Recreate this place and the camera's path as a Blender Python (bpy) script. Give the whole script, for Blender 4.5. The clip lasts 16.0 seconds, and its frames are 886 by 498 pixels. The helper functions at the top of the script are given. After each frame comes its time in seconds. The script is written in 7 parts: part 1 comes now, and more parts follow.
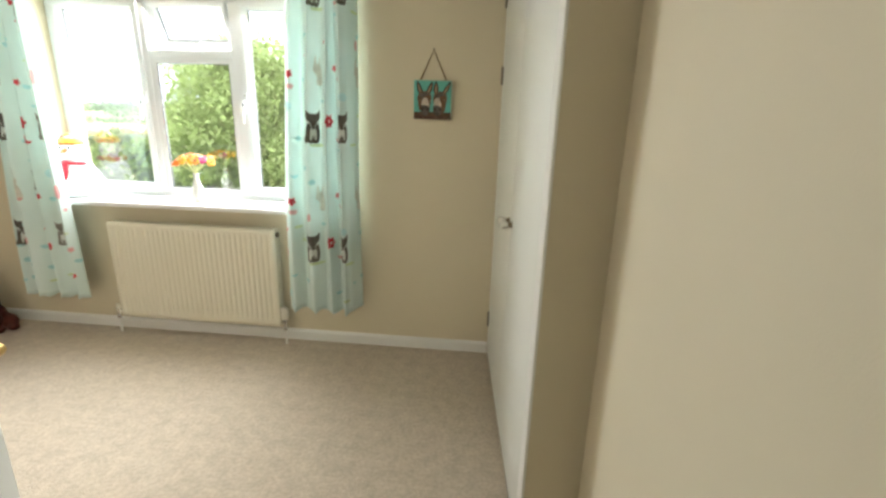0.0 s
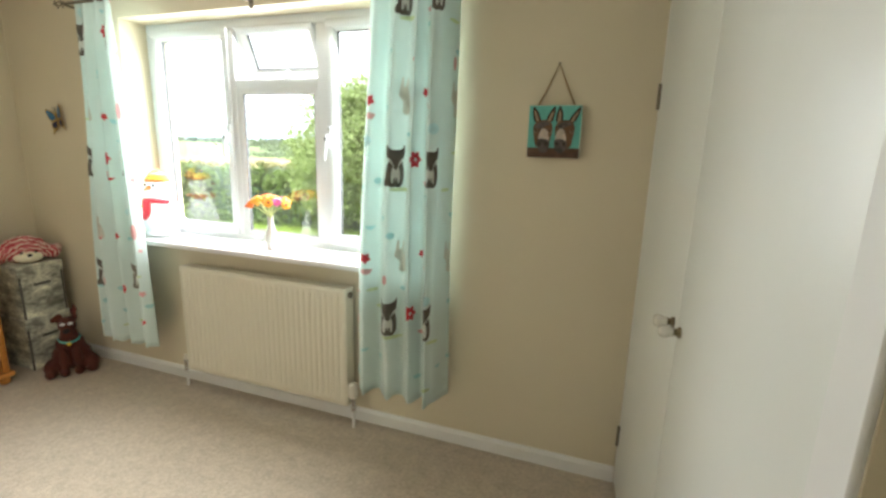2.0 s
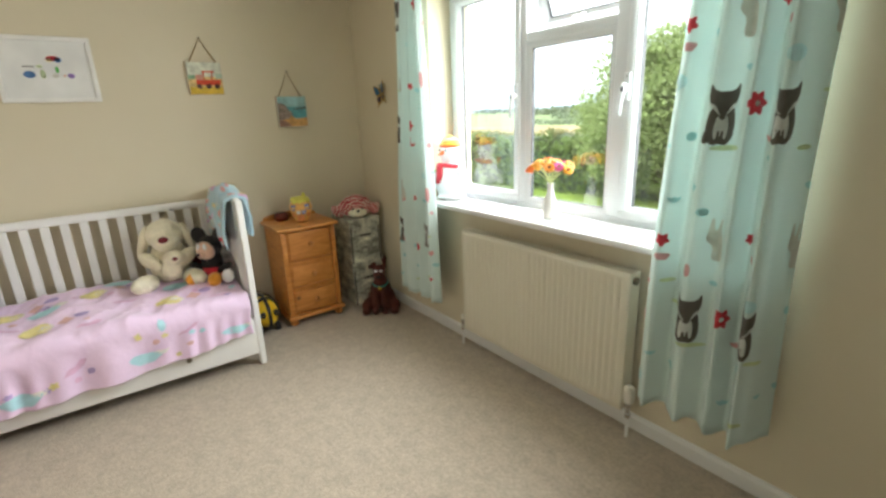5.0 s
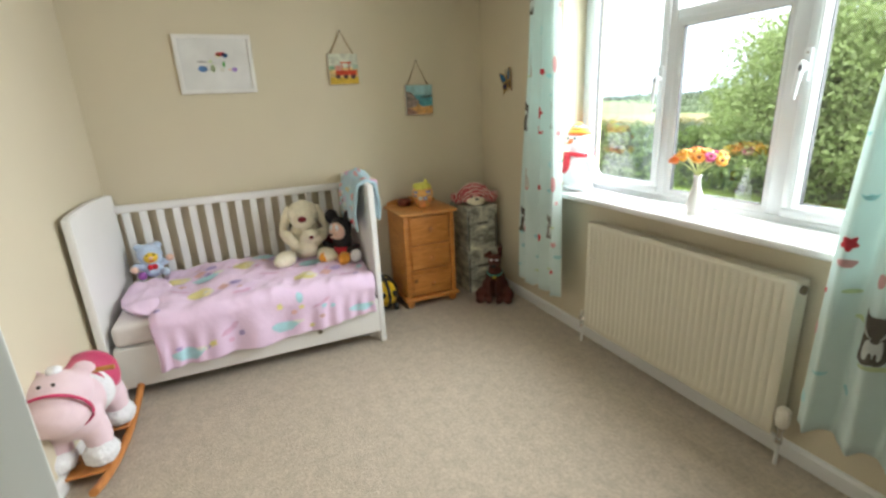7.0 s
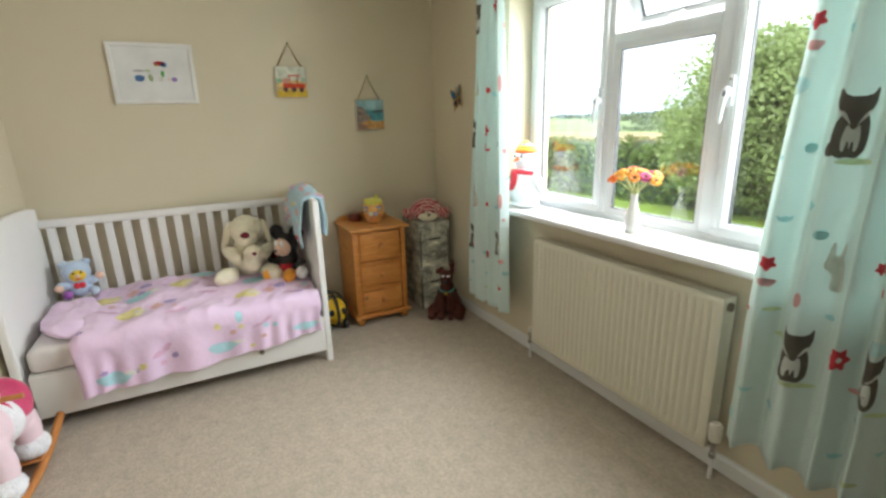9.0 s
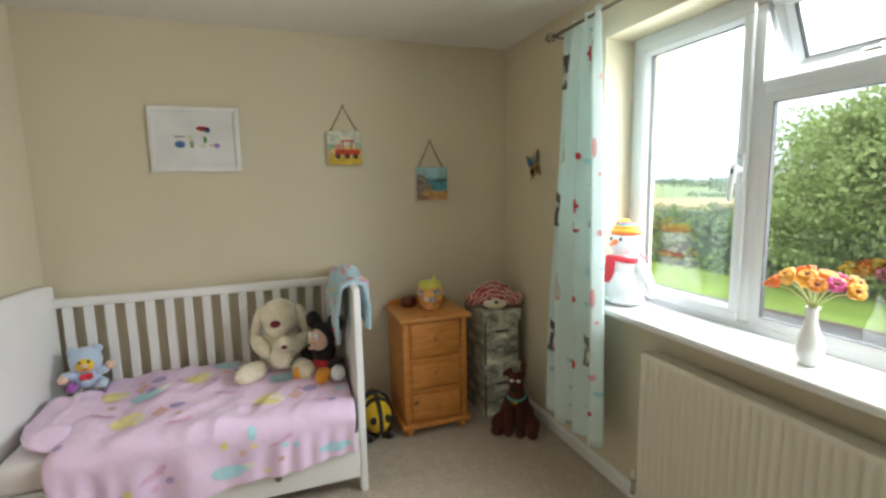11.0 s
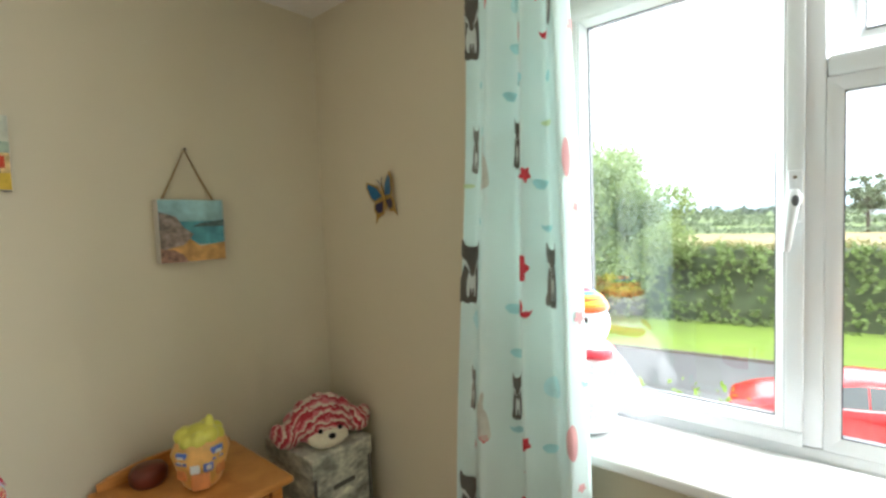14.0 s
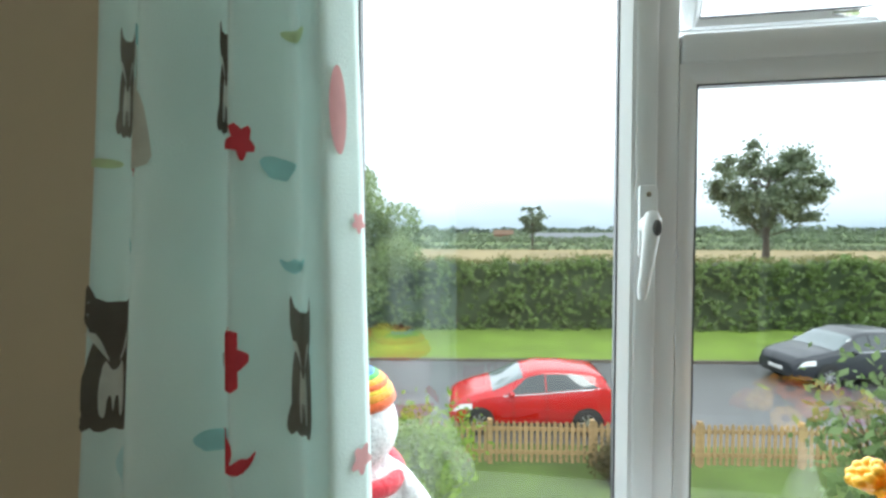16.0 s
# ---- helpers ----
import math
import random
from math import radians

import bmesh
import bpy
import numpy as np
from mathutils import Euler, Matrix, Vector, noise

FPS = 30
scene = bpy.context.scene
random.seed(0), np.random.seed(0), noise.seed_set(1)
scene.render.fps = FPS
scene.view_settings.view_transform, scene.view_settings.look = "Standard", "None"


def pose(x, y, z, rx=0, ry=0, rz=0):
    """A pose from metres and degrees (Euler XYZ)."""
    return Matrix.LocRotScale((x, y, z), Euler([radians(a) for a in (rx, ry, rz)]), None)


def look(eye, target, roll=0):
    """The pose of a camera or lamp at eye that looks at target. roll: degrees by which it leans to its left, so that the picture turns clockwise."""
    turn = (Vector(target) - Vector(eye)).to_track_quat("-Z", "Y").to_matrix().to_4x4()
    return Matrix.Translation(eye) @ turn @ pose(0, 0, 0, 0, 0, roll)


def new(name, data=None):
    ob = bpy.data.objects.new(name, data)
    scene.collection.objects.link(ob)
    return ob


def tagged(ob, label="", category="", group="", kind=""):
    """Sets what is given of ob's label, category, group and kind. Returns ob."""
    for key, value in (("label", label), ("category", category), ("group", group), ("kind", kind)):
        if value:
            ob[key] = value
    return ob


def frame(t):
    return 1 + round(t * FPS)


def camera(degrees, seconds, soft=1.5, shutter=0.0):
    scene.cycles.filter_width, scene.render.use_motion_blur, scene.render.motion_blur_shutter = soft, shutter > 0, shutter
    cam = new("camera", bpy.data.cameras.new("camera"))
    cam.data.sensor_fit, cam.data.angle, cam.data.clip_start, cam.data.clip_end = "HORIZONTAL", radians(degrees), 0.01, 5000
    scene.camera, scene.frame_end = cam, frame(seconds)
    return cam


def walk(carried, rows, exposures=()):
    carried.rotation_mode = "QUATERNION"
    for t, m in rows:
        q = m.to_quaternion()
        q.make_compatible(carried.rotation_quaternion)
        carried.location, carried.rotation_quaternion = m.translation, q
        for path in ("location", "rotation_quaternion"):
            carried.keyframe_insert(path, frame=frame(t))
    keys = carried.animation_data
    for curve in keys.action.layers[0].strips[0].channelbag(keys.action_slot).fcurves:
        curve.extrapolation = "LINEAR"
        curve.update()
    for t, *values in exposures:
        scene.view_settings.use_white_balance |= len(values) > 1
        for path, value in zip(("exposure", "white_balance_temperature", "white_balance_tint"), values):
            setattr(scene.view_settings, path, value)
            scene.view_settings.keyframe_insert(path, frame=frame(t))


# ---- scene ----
cam = camera(87.1, 16.0, soft=2.7)
PATH = [
    (0, (0.172, 1.053, 1.416), (-0.006, 2.965, 0.859), 1.6),
    (0.5, (0.157, 1.257, 1.448), (-0.01, 3.198, 0.994), 0.7),
    (1, (0.14, 1.454, 1.428), (-0.286, 3.354, 0.972), 1.3),
    (1.5, (0.122, 1.601, 1.409), (-0.5, 3.44, 0.928), 1.1),
    (2, (0.081, 1.732, 1.418), (-0.569, 3.574, 0.987), 1.6),
    (2.5, (0.043, 1.825, 1.407), (-0.7, 3.628, 0.962), 1.2),
    (3, (0.014, 1.945, 1.402), (-1.004, 3.599, 0.925), 0.5),
    (3.5, (-0.006, 2.01, 1.391), (-1.22, 3.516, 0.883), -0.3),
    (4, (-0.031, 2.026, 1.382), (-1.384, 3.408, 0.873), -1.5),
    (4.5, (-0.072, 2.011, 1.375), (-1.526, 3.274, 0.834), -2.3),
    (5, (-0.105, 1.989, 1.368), (-1.658, 3.118, 0.81), -2.3),
    (7.5, (-0.187, 1.896, 1.362), (-1.954, 2.629, 0.78), -2.9),
    (8, (-0.168, 1.924, 1.369), (-1.907, 2.725, 0.792), -2.6),
    (8.5, (-0.144, 1.954, 1.364), (-1.853, 2.83, 0.805), -2.1),
    (11, (-0.696, 2.252, 1.403), (-2.564, 2.918, 1.137), -1.2),
    (11.5, (-0.919, 2.227, 1.393), (-2.879, 2.523, 1.125), -0.7),
    (12, (-1.147, 2.217, 1.416), (-3.118, 2.508, 1.249), -2.6),
    (12.5, (-1.356, 2.284, 1.405), (-3.271, 2.842, 1.252), -2.2),
    (13, (-1.557, 2.352, 1.417), (-3.382, 3.157, 1.268), -1.2),
    (13.5, (-1.754, 2.388, 1.419), (-3.323, 3.623, 1.297), -3.2),
    (14, (-1.838, 2.551, 1.417), (-3.143, 4.062, 1.304), -2.1),
    (14.5, (-1.927, 2.726, 1.419), (-3.03, 4.394, 1.36), -1.0),
    (15, (-1.99, 2.857, 1.422), (-2.885, 4.643, 1.326), -0.2),
    (15.5, (-2.076, 2.962, 1.437), (-2.626, 4.884, 1.375), -1.4),
    (16, (-2.117, 3.053, 1.432), (-2.434, 5.026, 1.354), -0.1),
]
EXPOSURES = [(0.0, 3.1, 6500, 10), (1.5, 3.0, 6500, 10), (3.0, 2.62, 6450, 9), (5.0, 2.5, 6400, 9), (8.0, 2.48, 6250, 9), (11.0, 2.16, 6250, 9),
             (12.1, 2.18, 6250, 9), (12.6, 2.46, 6250, 9), (13.5, 2.70, 6250, 9), (14.5, 2.3, 6150, 8), (15.0, 2.05, 6050, 6), (16.0, 1.45, 6000, 5)]
walk(cam, [(t, look(eye, target, roll)) for t, eye, target, roll in PATH], EXPOSURES)

# ---- world and light: a bright overcast day ----
SUN_AZ, SUN_EL = radians(150), radians(48)
world = bpy.data.worlds.new("world")
scene.world = world
world.use_nodes = True
wn, wl = world.node_tree.nodes, world.node_tree.links
wn.clear()
sky = wn.new("ShaderNodeTexSky")
sky.sky_type, sky.sun_disc = "NISHITA", False
sky.sun_elevation, sky.sun_rotation = SUN_EL, SUN_AZ
sky.air_density, sky.dust_density, sky.ozone_density = 1.0, 4.0, 1.0
cloud_noise = wn.new("ShaderNodeTexNoise")
cloud_noise.inputs["Scale"].default_value = 2.2
cloud_noise.inputs["Detail"].default_value = 6.0
cloud_ramp = wn.new("ShaderNodeValToRGB")
cloud_ramp.color_ramp.elements[0].color = (4.3, 5.1, 5.8, 1)
cloud_ramp.color_ramp.elements[1].color = (13.0, 13.2, 13.4, 1)
cloud_ramp.color_ramp.elements[1].position = 0.75
cloud_mix = wn.new("ShaderNodeMixRGB")
cloud_mix.inputs[0].default_value = 0.88
back = wn.new("ShaderNodeBackground")
back.inputs["Strength"].default_value = 0.15
wout = wn.new("ShaderNodeOutputWorld")
coords = wn.new("ShaderNodeTexCoord")
flat = wn.new("ShaderNodeMapping")
flat.inputs["Scale"].default_value = (1.0, 1.0, 5.0)
wl.new(coords.outputs["Generated"], flat.inputs["Vector"])
wl.new(flat.outputs[0], cloud_noise.inputs["Vector"])
height = wn.new("ShaderNodeSeparateXYZ")
wl.new(coords.outputs["Generated"], height.inputs[0])
lifted = wn.new("ShaderNodeMath")
lifted.operation, lifted.inputs[1].default_value = "MULTIPLY_ADD", 2.6
wl.new(height.outputs["Z"], lifted.inputs[0])
soften = wn.new("ShaderNodeMath")
soften.operation, soften.inputs[1].default_value, soften.inputs[2].default_value = "MULTIPLY_ADD", 0.5, -0.22
wl.new(cloud_noise.outputs["Fac"], soften.inputs[0])
wl.new(soften.outputs[0], lifted.inputs[2])
wl.new(lifted.outputs[0], cloud_ramp.inputs[0])
wl.new(sky.outputs[0], cloud_mix.inputs[1])
wl.new(cloud_ramp.outputs[0], cloud_mix.inputs[2])
wl.new(cloud_mix.outputs[0], back.inputs[0])
wl.new(back.outputs[0], wout.inputs[0])
sun_data = bpy.data.lights.new("sun", "SUN")
sun_data.energy, sun_data.angle, sun_data.color = 0.9, radians(20), (1.0, 0.97, 0.92)
sun = new("sun", sun_data)
sun.rotation_euler = Euler((radians(90) - SUN_EL, 0, radians(180) - SUN_AZ))

# the sky's light in the window's opening
window_sky = bpy.data.lights.new("window_sky", "AREA")
window_sky.shape, window_sky.size, window_sky.size_y, window_sky.energy, window_sky.color = "RECTANGLE", 1.74, 1.05, 14.5, (0.97, 0.99, 1.0)
window_sky.spread = radians(168)
window_lamp = new("window_sky", window_sky)
window_lamp.matrix_basis = look((-1.60, 4.02, 1.52), (-1.70, 2.10, 0.66))

# ---- materials ----
def material(name, color, rough=0.6, metal=0.0, vary=0.08, scale=6.0, bump=0.0, bump_scale=60.0, fine=0.0, fine_scale=220.0, per_object=0.0, sheen=0.0, trans=0.0, coat=0.0):
    m = bpy.data.materials.new(name)
    m.use_nodes = True
    n, l = m.node_tree.nodes, m.node_tree.links
    b = n["Principled BSDF"]
    b.inputs["Roughness"].default_value = rough
    b.inputs["Metallic"].default_value = metal
    b.inputs["Sheen Weight"].default_value = sheen
    b.inputs["Coat Weight"].default_value = coat
    b.inputs["Subsurface Weight"].default_value = 0.0
    tc = n.new("ShaderNodeTexCoord")
    big = n.new("ShaderNodeTexNoise")
    big.inputs["Scale"].default_value = scale
    big.inputs["Detail"].default_value = 5.0
    l.new(tc.outputs["Object"], big.inputs["Vector"])
    ramp = n.new("ShaderNodeMapRange")
    ramp.inputs["From Min"].default_value, ramp.inputs["From Max"].default_value = 0.3, 0.7
    ramp.inputs["To Min"].default_value, ramp.inputs["To Max"].default_value = 1 - vary, 1 + vary
    l.new(big.outputs["Fac"], ramp.inputs["Value"])
    last = ramp.outputs[0]
    if fine:
        small = n.new("ShaderNodeTexNoise")
        small.inputs["Scale"].default_value = fine_scale
        small.inputs["Detail"].default_value = 3.0
        l.new(tc.outputs["Object"], small.inputs["Vector"])
        r2 = n.new("ShaderNodeMapRange")
        r2.inputs["From Min"].default_value, r2.inputs["From Max"].default_value = 0.3, 0.7
        r2.inputs["To Min"].default_value, r2.inputs["To Max"].default_value = 1 - fine, 1 + fine
        l.new(small.outputs["Fac"], r2.inputs["Value"])
        mul = n.new("ShaderNodeMath")
        mul.operation = "MULTIPLY"
        l.new(last, mul.inputs[0]), l.new(r2.outputs[0], mul.inputs[1])
        last = mul.outputs[0]
    if per_object:
        info = n.new("ShaderNodeObjectInfo")
        geo = n.new("ShaderNodeNewGeometry")
        add = n.new("ShaderNodeMath")
        add.operation = "ADD"
        l.new(info.outputs["Random"], add.inputs[0]), l.new(geo.outputs["Random Per Island"], add.inputs[1])
        r3 = n.new("ShaderNodeMapRange")
        r3.inputs["From Max"].default_value = 2.0
        r3.inputs["To Min"].default_value, r3.inputs["To Max"].default_value = 1 - per_object, 1 + per_object
        l.new(add.outputs[0], r3.inputs["Value"])
        mul3 = n.new("ShaderNodeMath")
        mul3.operation = "MULTIPLY"
        l.new(last, mul3.inputs[0]), l.new(r3.outputs[0], mul3.inputs[1])
        last = mul3.outputs[0]
    tint = n.new("ShaderNodeVectorMath")
    tint.operation = "SCALE"
    tint.inputs[0].default_value = color
    l.new(last, tint.inputs["Scale"])
    l.new(tint.outputs[0], b.inputs["Base Color"])
    if bump:
        bn = n.new("ShaderNodeTexNoise")
        bn.inputs["Scale"].default_value = bump_scale
        bn.inputs["Detail"].default_value = 4.0
        l.new(tc.outputs["Object"], bn.inputs["Vector"])
        bp = n.new("ShaderNodeBump")
        bp.inputs["Strength"].default_value = bump
        bp.inputs["Distance"].default_value = 0.01
        l.new(bn.outputs["Fac"], bp.inputs["Height"])
        l.new(bp.outputs[0], b.inputs["Normal"])
    if trans:
        tr = n.new("ShaderNodeBsdfTranslucent")
        l.new(tint.outputs[0], tr.inputs["Color"])
        mx = n.new("ShaderNodeMixShader")
        mx.inputs[0].default_value = trans
        out = n["Material Output"]
        l.new(b.outputs[0], mx.inputs[1]), l.new(tr.outputs[0], mx.inputs[2])
        l.new(mx.outputs[0], out.inputs["Surface"])
    return m


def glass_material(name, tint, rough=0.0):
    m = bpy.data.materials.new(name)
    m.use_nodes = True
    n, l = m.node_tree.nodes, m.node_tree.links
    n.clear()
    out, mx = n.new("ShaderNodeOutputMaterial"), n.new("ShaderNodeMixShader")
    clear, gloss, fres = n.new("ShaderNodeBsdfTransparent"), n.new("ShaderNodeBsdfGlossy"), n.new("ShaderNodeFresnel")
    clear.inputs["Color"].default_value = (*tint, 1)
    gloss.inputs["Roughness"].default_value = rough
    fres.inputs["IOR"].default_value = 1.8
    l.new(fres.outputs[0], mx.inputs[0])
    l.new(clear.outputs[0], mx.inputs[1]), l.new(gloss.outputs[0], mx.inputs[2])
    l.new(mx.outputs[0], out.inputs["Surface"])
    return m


def wood_material(name, light, dark, scale=9.0, rough=0.4):
    m = bpy.data.materials.new(name)
    m.use_nodes = True
    n, l = m.node_tree.nodes, m.node_tree.links
    b = n["Principled BSDF"]
    tc, mp = n.new("ShaderNodeTexCoord"), n.new("ShaderNodeMapping")
    mp.inputs["Scale"].default_value = (1.0, 1.0, 7.0)
    wave, knots, ramp = n.new("ShaderNodeTexNoise"), n.new("ShaderNodeTexVoronoi"), n.new("ShaderNodeValToRGB")
    wave.inputs["Scale"].default_value, wave.inputs["Detail"].default_value, wave.inputs["Distortion"].default_value = scale, 6.0, 1.2
    knots.inputs["Scale"].default_value = 7.0
    l.new(tc.outputs["Object"], mp.inputs["Vector"])
    l.new(mp.outputs[0], wave.inputs["Vector"])
    l.new(tc.outputs["Object"], knots.inputs["Vector"])
    ramp.color_ramp.elements[0].position, ramp.color_ramp.elements[1].position = 0.32, 0.62
    ramp.color_ramp.elements[0].color, ramp.color_ramp.elements[1].color = (*dark, 1), (*light, 1)
    l.new(wave.outputs["Fac"], ramp.inputs[0])
    kr = n.new("ShaderNodeMapRange")
    kr.inputs["From Min"].default_value, kr.inputs["From Max"].default_value = 0.05, 0.14
    kr.inputs["To Min"].default_value = 0.3
    l.new(knots.outputs["Distance"], kr.inputs["Value"])
    mul = n.new("ShaderNodeVectorMath")
    mul.operation = "SCALE"
    l.new(ramp.outputs[0], mul.inputs[0]), l.new(kr.outputs[0], mul.inputs["Scale"])
    l.new(mul.outputs[0], b.inputs["Base Color"])
    b.inputs["Roughness"].default_value = rough
    bp = n.new("ShaderNodeBump")
    bp.inputs["Strength"].default_value, bp.inputs["Distance"].default_value = 0.15, 0.004
    l.new(wave.outputs["Fac"], bp.inputs["Height"]), l.new(bp.outputs[0], b.inputs["Normal"])
    return m


PAINT = material("cream_wall_paint", (0.675, 0.605, 0.450), 0.75, vary=0.025, scale=1.6, bump=0.05, bump_scale=260)
CEILING = material("ceiling_paint", (0.80, 0.77, 0.72), 0.85, vary=0.02, scale=2, bump=0.1, bump_scale=120)
CARPET = material("beige_carpet", (0.475, 0.404, 0.314), 0.98, vary=0.10, scale=16, bump=0.55, bump_scale=120, fine=0.13, fine_scale=60, sheen=0.2)
GLOSS = material("white_gloss_paint", (0.80, 0.80, 0.78), 0.32, vary=0.015, scale=3, bump=0.03, bump_scale=30)
DOORPAINT = material("white_door_paint", (0.76, 0.78, 0.74), 0.38, vary=0.02, scale=3, bump=0.05, bump_scale=40)
UPVC = material("white_upvc", (0.60, 0.62, 0.63), 0.28, vary=0.01, scale=4)
GASKET = material("grey_gasket", (0.07, 0.07, 0.075), 0.6)
RADIATOR = material("cream_radiator_enamel", (0.74, 0.70, 0.57), 0.35, vary=0.015, scale=3, bump=0.02, bump_scale=20)
CHROME = material("chrome", (0.7, 0.7, 0.7), 0.18, metal=1.0, vary=0.02)
BRASS = material("brass", (0.62, 0.42, 0.14), 0.28, metal=1.0, vary=0.1, scale=30)
OLDBRASS = material("tarnished_brass", (0.24, 0.16, 0.06), 0.42, metal=1.0, vary=0.3, scale=25)
STEEL = material("dark_hinge_steel", (0.22, 0.19, 0.15), 0.4, metal=0.8)
PLASTIC = material("cream_plastic", (0.78, 0.75, 0.66), 0.35)
# grey tint halves the brightness of the outdoors seen through the panes
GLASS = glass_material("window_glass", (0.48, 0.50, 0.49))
COTWHITE = material("white_cot_paint", (0.86, 0.855, 0.83), 0.4, vary=0.02, scale=4, bump=0.04, bump_scale=40)
PINE = wood_material("varnished_pine", (0.66, 0.28, 0.065), (0.50, 0.18, 0.032))
PINETOP = wood_material("varnished_pine_top", (0.66, 0.30, 0.080), (0.51, 0.20, 0.042))
ORANGEWOOD = wood_material("orange_varnished_beech", (0.62, 0.26, 0.07), (0.47, 0.17, 0.04), 5.0)
DUVET = material("lilac_pink_cotton", (0.86, 0.66, 0.87), 0.85, vary=0.05, scale=5, bump=0.5, bump_scale=14, fine=0.04, sheen=0.2)
SHEET = material("white_cotton", (0.80, 0.76, 0.74), 0.9, bump=0.3, bump_scale=25)
CURTAIN = material("mint_curtain_cotton", (0.74, 0.86, 0.83), 0.9, vary=0.05, scale=4, bump=0.15, bump_scale=400, trans=0.20)


def ink(name, c, trans=0.3):
    return material(name, c, 0.9, vary=0.12, scale=25, trans=trans)


INK_FOX = ink("print_charcoal", (0.155, 0.140, 0.120))
INK_GREY = ink("print_warm_grey", (0.27, 0.255, 0.225))
INK_WHITE = ink("print_white", (0.76, 0.80, 0.76))
INK_RED = ink("print_coral_red", (0.68, 0.07, 0.09))
INK_PINK = ink("print_soft_pink", (0.76, 0.42, 0.42))
INK_TEAL = ink("print_teal", (0.44, 0.72, 0.73))
INK_SAND = ink("print_sand", (0.66, 0.65, 0.58))
INK_LIME = ink("print_pale_lime", (0.62, 0.72, 0.45))
INK_YELLOW = ink("print_yellow", (0.80, 0.68, 0.36))
INK_VIOLET = ink("print_violet", (0.40, 0.26, 0.60))
INK_ORANGE = ink("print_orange", (0.80, 0.36, 0.20))
D_TEAL, D_YELLOW, D_VIOLET, D_ORANGE, D_PINK, D_WHITE = [ink(n, c, 0.05) for n, c in (("duvet_aqua", (0.48, 0.74, 0.82)), ("duvet_yellow", (0.86, 0.76, 0.36)), ("duvet_violet", (0.50, 0.38, 0.68)), ("duvet_apricot", (0.76, 0.48, 0.48)), ("duvet_rose", (0.76, 0.48, 0.68)), ("duvet_cream", (0.86, 0.80, 0.78)))]
INK_BLUE = ink("print_blue", (0.14, 0.28, 0.55))


def plush(name, c, b=0.5, s=90):
    return material(name, c, 0.95, vary=0.07, scale=12, bump=b, bump_scale=s, fine=0.10, fine_scale=160, sheen=min(0.4, 0.6 * max(c)))


P_CREAM = plush("cream_plush", (0.88, 0.82, 0.63))
P_WHITE = plush("white_plush", (0.86, 0.86, 0.88), 0.5)
P_BROWN = plush("brown_plush", (0.085, 0.018, 0.010))
P_BLACK = plush("black_plush", (0.02, 0.018, 0.02), 0.5)
P_RED = plush("red_plush", (0.66, 0.03, 0.05), 0.4)
P_PINK = plush("pink_plush", (0.84, 0.62, 0.64), 0.5)
P_SKIN = plush("peach_plush", (0.80, 0.55, 0.42), 0.3)
P_ORANGE = plush("orange_plush", (0.85, 0.36, 0.03), 0.3)
P_YELLOW = plush("yellow_plush", (0.85, 0.60, 0.05), 0.3)
P_BLUE = plush("pale_blue_plush", (0.52, 0.64, 0.80), 0.4)
P_MAROON = plush("maroon_plush", (0.20, 0.02, 0.03), 0.5)
P_TEAL = plush("teal_felt", (0.12, 0.50, 0.45), 0.2)
P_GREEN = plush("green_felt", (0.12, 0.42, 0.10), 0.2)
P_PURPLE = plush("purple_felt", (0.33, 0.10, 0.40), 0.2)

# ---- helpers for building ----
def link(name, bm, mats, parent=None, label="", smooth=None):
    me = bpy.data.meshes.new(name)
    bm.to_mesh(me)
    bm.free()
    for m in (mats if isinstance(mats, (list, tuple)) else [mats]):
        me.materials.append(m)
    if smooth is not None:
        me.polygons.foreach_set("use_smooth", [True] * len(me.polygons))
        if smooth < 179:
            me.set_sharp_from_angle(angle=radians(smooth))
    ob = new(name, me)
    if parent is not None:
        ob.parent = parent
    if label:
        tagged(ob, label)
    return ob


def part(name, bm, mat, parent, label="", smooth=None):
    """One mesh in world coordinates under a thing whose own origin is the world's."""
    return link(name, bm, mat, parent, label, smooth)


def thing(name, at, label, category, group=""):
    """An empty at the base of a thing; its parts are given in its own coordinates."""
    ob = new(name)
    ob.empty_display_size = 0.05
    ob.matrix_basis = at if isinstance(at, Matrix) else Matrix.Translation(at)
    return tagged(ob, label, category, group)


def sub(name, bm, mat, parent, label="", smooth=None):
    """A part in the coordinates of its parent."""
    ob = link(name, bm, mat, None, label, smooth)
    ob.parent = parent
    return ob


def box(bm, lo, hi, bevel=0.0, m=None, mi=0, seg=1):
    r = bmesh.ops.create_cube(bm, size=1.0)
    vs = r["verts"]
    lo, hi = Vector(lo), Vector(hi)
    for v in vs:
        v.co = Vector((lo[i] + (v.co[i] + 0.5) * (hi[i] - lo[i]) for i in range(3)))
    fs = {f for v in vs for f in v.link_faces}
    if bevel:
        es = {e for v in vs for e in v.link_edges}
        out = bmesh.ops.bevel(bm, geom=list(es), offset=bevel, segments=seg, affect="EDGES", profile=0.5)
        vs = list({v for f in out["faces"] for v in f.verts} | {v for v in vs if v.is_valid})
        fs = {f for v in vs for f in v.link_faces}
    for f in fs:
        f.material_index = mi
    if m is not None:
        bmesh.ops.transform(bm, matrix=m, verts=vs)
    return vs


